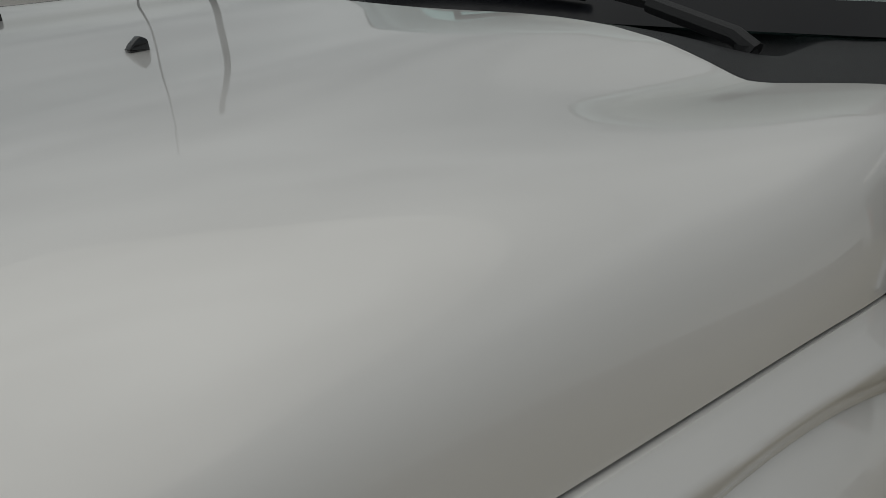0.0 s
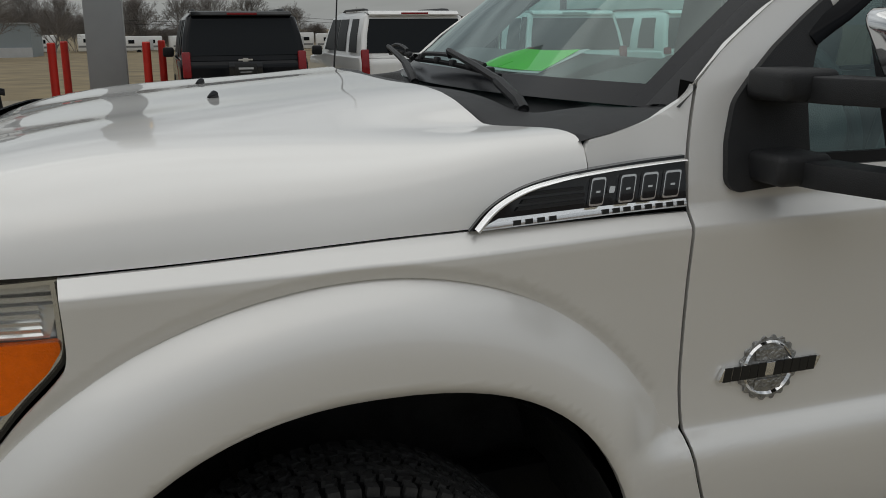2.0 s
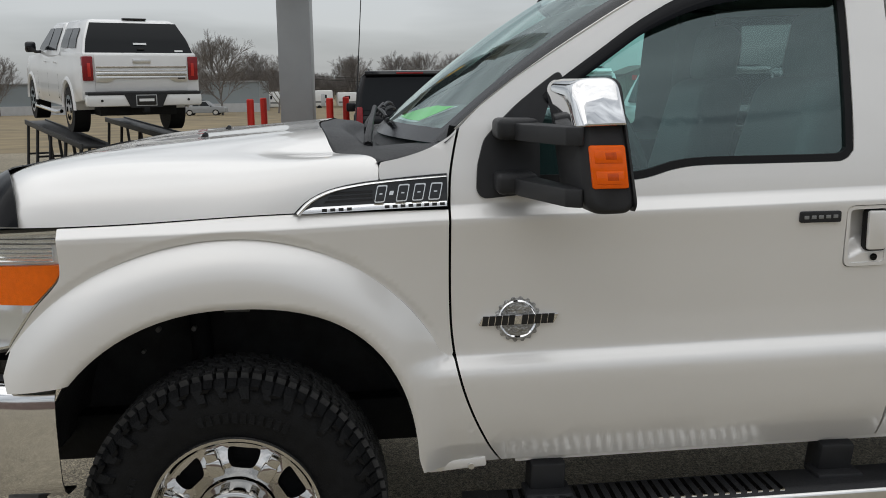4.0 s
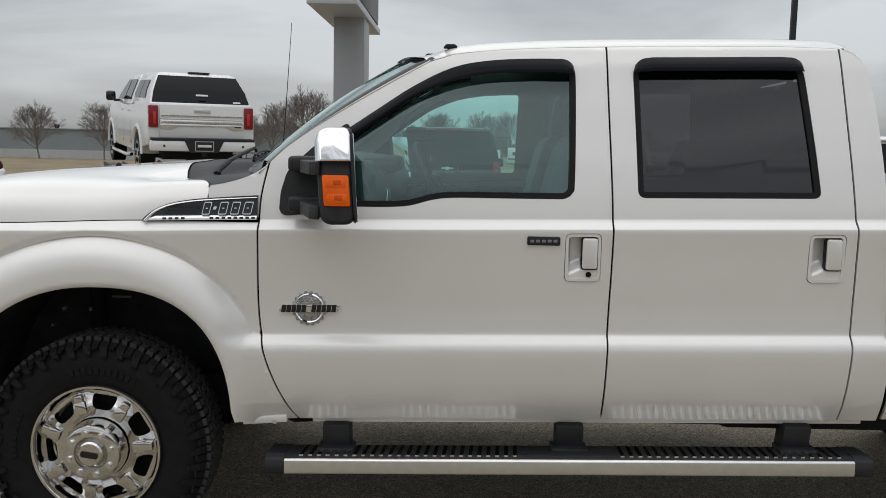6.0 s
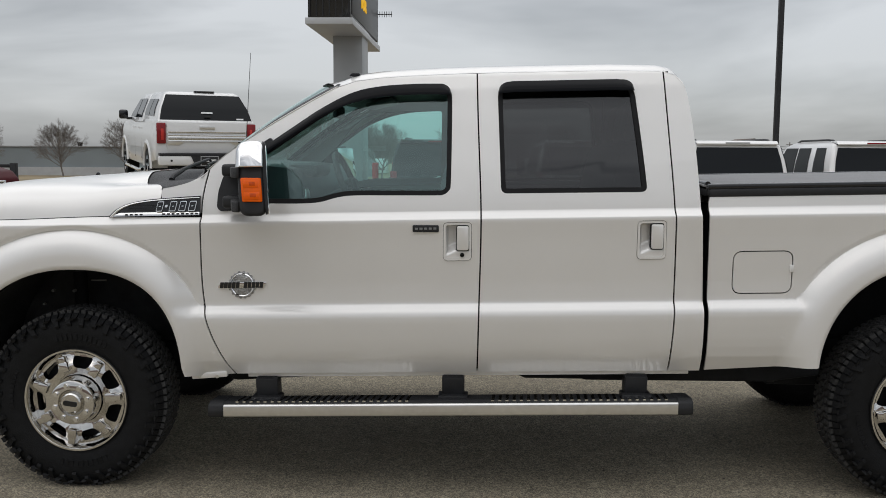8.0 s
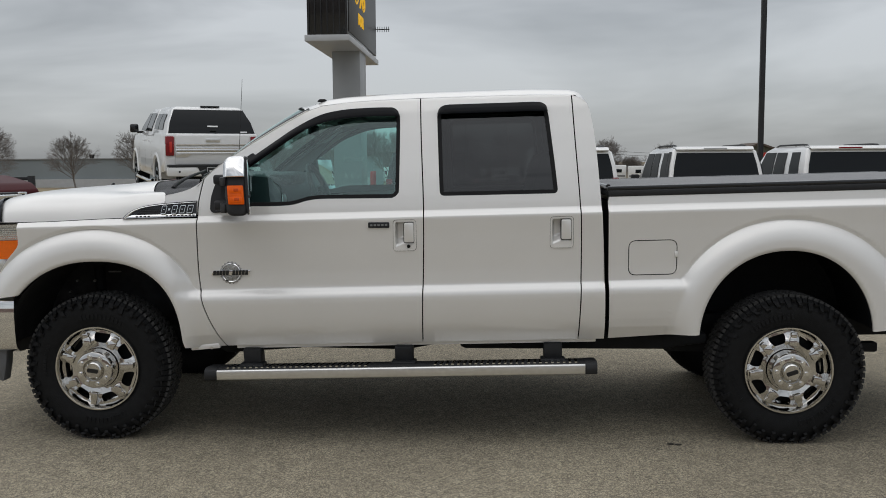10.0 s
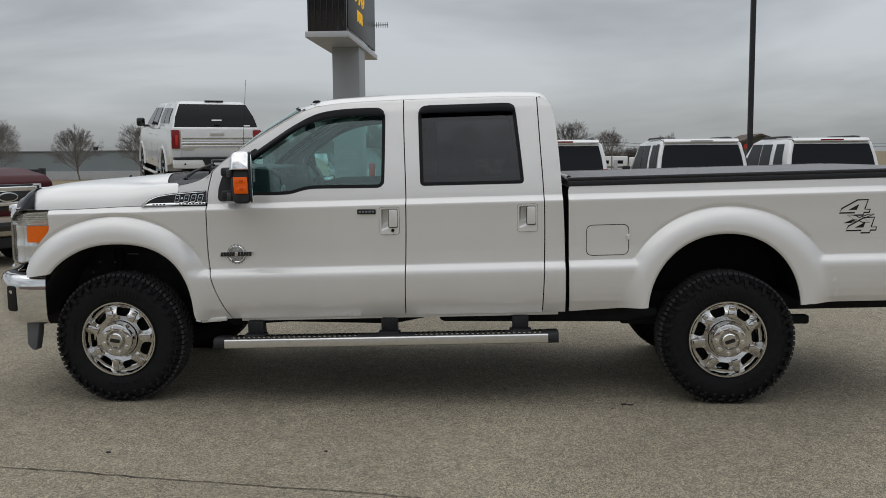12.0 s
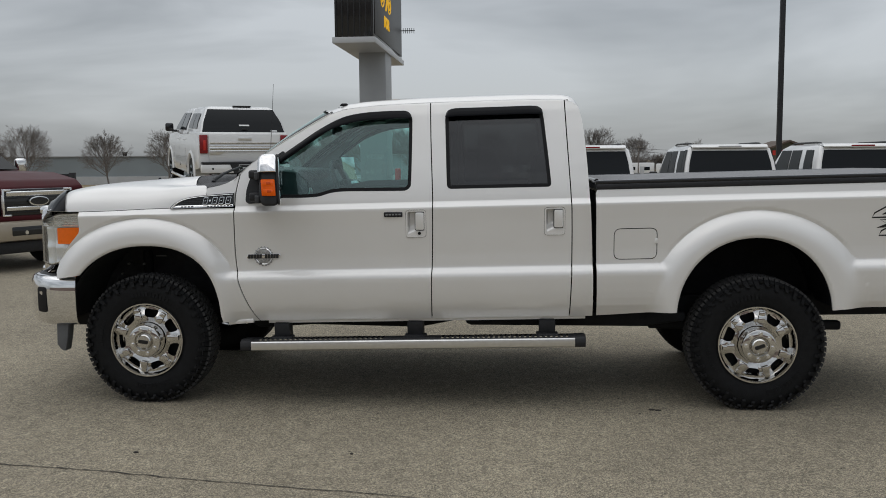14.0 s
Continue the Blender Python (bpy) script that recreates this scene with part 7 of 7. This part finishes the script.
def camper(x, y, w, h, flip):
    c = thing("camper_trailer", "white camper trailer parked in a far row", "camper", "far campers", at=Matrix.Translation((x, y, land(x, y))) @ Matrix.Rotation(radians(flip), 4, "Z"))
    part("body", box((0, 0, 0.55 + h / 2), (w, 2.4, h), bevel=0.15), M["white"], c)
    part("stripe", box((0, -1.21, 0.55 + h * 0.28), (w * 0.96, 0.02, 0.28)), M["trim_grey"], c)
    n = max(2, int(w / 2.2))
    for k in range(n):
        part("window", box((-w / 2 + w * (k + 0.5) / n, -1.21, 0.55 + h * 0.62), (0.9, 0.03, 0.55), bevel=0.01), M["glass_dk"], c)
    part("door", box((w * 0.22, -1.215, 0.5 + h * 0.42), (0.65, 0.03, h * 0.72), bevel=0.01), M["light_metal"], c)
    for k in (-0.5, 0.5):
        part("wheel", cyl((k, -1.1, 0.36), (k, -1.25, 0.36), 0.36, seg=16), M["rubber"], c)


rng = random.Random(5)
for k, x in enumerate((-30, -22.5, -15.5, -8, -1, 6, 13, 20.5, 27, 34)):
    camper(x + rng.uniform(-1, 1), 148 + rng.uniform(-4, 4), rng.choice((5.2, 6.2, 7.0)), rng.uniform(2.1, 2.7), rng.uniform(-15, 15))


# ---- bare trees ----
def tree_mesh(seed, height, spread, depth, stems=1):
    r, verts, faces = random.Random(seed), [], []
    tv, tf = [], []

    def seg(p, q, r0, r1, V, F, n=4):
        d = (q - p).normalized()
        a = d.orthogonal().normalized()
        b = d.cross(a)
        i = len(V)
        for c, rad in ((p, r0), (q, r1)):
            for k in range(n):
                t = 2 * math.pi * k / n
                V.append(tuple(c + rad * (a * math.cos(t) + b * math.sin(t))))
        for k in range(n):
            F.append([i + k, i + (k + 1) % n, i + n + (k + 1) % n, i + n + k])

    def grow(p, d, length, rad, lev):
        pts, dd = [p], d
        n = 4 if lev < 2 else 3
        for k in range(n):
            dd = (dd + Vector((r.gauss(0, 1), r.gauss(0, 1), r.gauss(0, 0.6) + (0.35 if stems > 1 else 0.15))) * (0.11 if stems > 1 else 0.085)).normalized()
            pts.append(pts[-1] + dd * length / n)
        V, F = (tv, tf) if lev < (1 if stems > 1 else 2) else (verts, faces)
        for k in range(n):
            seg(pts[k], pts[k + 1], rad * (1 - 0.16 * k), rad * (1 - 0.16 * (k + 1)), V, F, 6 if lev < 1 else 4 if lev < 2 else 3)
        if lev >= depth:
            return
        kids = (8, 6, 5, 5, 4, 3)[lev] if stems > 1 else (14, 7, 6, 5, 3, 3)[lev]
        for k in range(kids):
            f = (0.30 if lev else 0.36) + (0.70 if lev else 0.64) * (k + r.uniform(0.2, 0.9)) / kids
            j = min(n - 1, int(f * n))
            start = pts[j].lerp(pts[j + 1], f * n - j)
            if stems == 1 and lev == 0:
                f = 0.20 + 0.80 * (k + r.uniform(0.2, 0.9)) / kids
                j = min(n - 1, int(f * n))
                start = pts[j].lerp(pts[j + 1], f * n - j)
            ang = r.uniform(0.45, 0.95) * spread
            if stems == 1:
                ang = spread * (0.74 - 0.50 * (k / kids) + r.uniform(-0.1, 0.1) if lev == 0 else r.uniform(0.26, 0.56))
            az = 2.4 * k + r.uniform(-0.5, 0.5)
            nd = Matrix.Rotation(az, 3, d) @ (Matrix.Rotation(ang, 3, d.orthogonal().normalized()) @ d)
            nd = (nd + Vector((0, 0, 0.18 if stems > 1 else 0.10))).normalized()
            long = r.uniform(0.50, 0.72) * (1.15 - 0.35 * f) if stems > 1 else (0.42 + 0.36 * math.sin(math.pi * (0.22 + 0.70 * k / kids))) * r.uniform(0.9, 1.1) if lev == 0 else r.uniform(0.42, 0.66) * (1.15 - 0.35 * f)
            grow(start, nd, length * long, max(0.0085 if stems > 1 else 0.0075, rad * 0.5), lev + 1)
    for s in range(stems):
        d = Vector((r.gauss(0, 0.10 + 0.25 * (stems > 1)), r.gauss(0, 0.10 + 0.25 * (stems > 1)), 1)).normalized()
        grow(Vector((r.gauss(0, 0.4) * (stems > 1), r.gauss(0, 0.4) * (stems > 1), 0)), d, height * (0.5 if stems > 1 else 0.60), height * (0.019 if stems == 1 else 0.008), 0)
    top = max(v[2] for v in verts)
    k = height / top
    tv, verts = [[(v[0] * k, v[1] * k, v[2] * k) for v in L] for L in (tv, verts)]
    res = []
    for nm, V, F in (("trunk", tv, tf), ("crown", verts, faces)):
        me = bpy.data.meshes.new(nm)
        me.from_pydata(V, [], F)
        me.materials.append(M["bark"])
        res.append(me)
    return res


def tree(x, y, seed, meshes, scale, nm="bare_tree", label="leafless grey-brown tree standing across the field"):
    t = thing(nm, label, "tree", "bare trees", at=Matrix.Translation((x, y, land(x, y) - 0.05)) @ Matrix.Rotation(seed * 1.7, 4, "Z") @ Matrix.Diagonal((scale, scale, scale, 1)))
    for me in meshes:
        pt = part(me.name.split(".")[0], me, None, t)
        if nm == "bare_shrub":
            pt["kind"] = "stuff"
    return t


TREES = [tree_mesh(11, 8.0, 1.30, 5), tree_mesh(23, 8.0, 1.38, 5), tree_mesh(37, 8.0, 1.25, 5)]
BUSH = [tree_mesh(51, 5.0, 0.9, 4, 4), tree_mesh(63, 5.0, 1.0, 4, 5)]
for k, (x, y, s) in enumerate(((-52, 112, 0.95), (-64, 112, 1.05), (-44.5, 114, 0.98), (-15.2, 98, 1.15), (-21, 104, 0.95), (-10, 106, 0.9), (-72, 116, 1.0), (-27, 118, 0.85), (-4, 160, 1.2), (5, 166, 1.3),
                               (11, 162, 1.25), (17, 170, 1.3), (24, 168, 1.1), (-18, 162, 1.3), (-1, 158, 1.2), (32, 150, 0.9))):
    tree(x, y, k, TREES[k % 3], s)
for k in range(44):
    x = -46 + 2.1 * k + rng.uniform(-1, 1)
    tall = float(np.interp(x, [-46, -16, -3, 13, 50], [1.6, 1.6, 1.1, 1.0, 0.85]))
    tree(x, 168 + rng.uniform(-10, 16), k + 40, BUSH[k % 2], tall * rng.uniform(0.75, 1.1), "bare_shrub", "leafless brown shrub in the tree line")

# utility poles and wires
poles = [(21.5, 142), (50.5, 142), (80, 142), (-8, 142)]
for x, y in poles:
    u = thing("utility_pole", "thin wooden utility pole carrying wires", "utility pole", "utility poles", at=Matrix.Translation((x, y, land(x, y))))
    part("pole", cyl((0, 0, 0), (0, 0, 5.8), 0.11, 0.08, seg=8), M["bark"], u)
    part("cross_arm", box((0, 0, 5.4), (1.1, 0.10, 0.10)), M["bark"], u)
px = sorted(p[0] for p in poles)
wires = thing("power_line", "thin sagging power lines between the poles", "power line", kind="stuff")
for a, b in zip(px, px[1:]):
    for dz in (0, -0.5):
        part("wire", tube([(a + (b - a) * t / 10, 142, 3.05 + dz - 0.6 * (1 - (2 * t / 10 - 1) ** 2)) for t in range(11)], 0.03, 4), M["tag"], wires)

# plain unseen wall, added behind the camera to darken low reflections in glass
tagged(new("wall_south", bm_mesh("wall_south", box((0, -34, 2.2), (120, 0.4, 4.4)), M["south"])), "plain reddish brown wall, unseen, added behind the lot to darken reflections", "wall", kind="structure")

# cracks and stains in the asphalt
def crack(points, w, seed):
    r = random.Random(seed)
    bm, prev = bmesh.new(), None
    pts = curve2(points, 26)
    for i, (x, y) in enumerate(pts):
        j = 0.018 * noise.noise(Vector((x * 7, y * 7, seed)))
        ww = w * (0.45 + 0.9 * abs(noise.noise(Vector((x * 11, seed, y)))))
        a, b = bm.verts.new((x, y + j - ww, 0.004)), bm.verts.new((x + 0.003, y + j + ww, 0.004))
        if prev:
            bm.faces.new((prev[0], a, b, prev[1]))
        prev = (a, b)
    return bm


M["tar"] = mat("dark_crack", (0.035, 0.032, 0.028), 0.9, var=0.3, scale=30.0)
cr1 = thing("asphalt_crack", "thin dark crack running across the asphalt", "crack", kind="structure")
part("crack", crack([(-3.0, -0.95), (-1.2, -1.14), (-0.30, -1.25), (0.3, -1.33), (0.8, -1.42), (1.4, -1.50), (1.88, -1.58), (2.6, -1.72), (4.0, -1.9)], 0.0055, 3), M["tar"], cr1)
part("crack", crack([(-6.0, 2.6), (-3.0, 2.3), (-0.9, 2.05), (0.4, 1.9)], 0.004, 8), M["tar"], cr1)
pebbles = thing("pebbles", "small dark pebbles and bits of leaf on the asphalt", "pebbles", kind="stuff")
pr = random.Random(9)
bm = bmesh.new()
spots = [(1.55, -0.97), (3.35, 0.0), (3.31, 0.01), (0.35, -1.02)] + [(pr.uniform(-1.5, 6.5), pr.uniform(-2.4, 0.6)) for _ in range(60)]
for i, (x, y) in enumerate(spots):
    rad = 0.011 if i < 4 else pr.uniform(0.002, 0.006)
    b2 = bmesh.new()
    bmesh.ops.create_icosphere(b2, subdivisions=1, radius=rad)
    b2.transform(Matrix.Translation((x, y, rad * 0.3)) @ Matrix.Diagonal((pr.uniform(0.8, 2.2), 1, 0.6, 1)))
    join(bm, b2)
part("pebble", bm, M["tar"], pebbles)
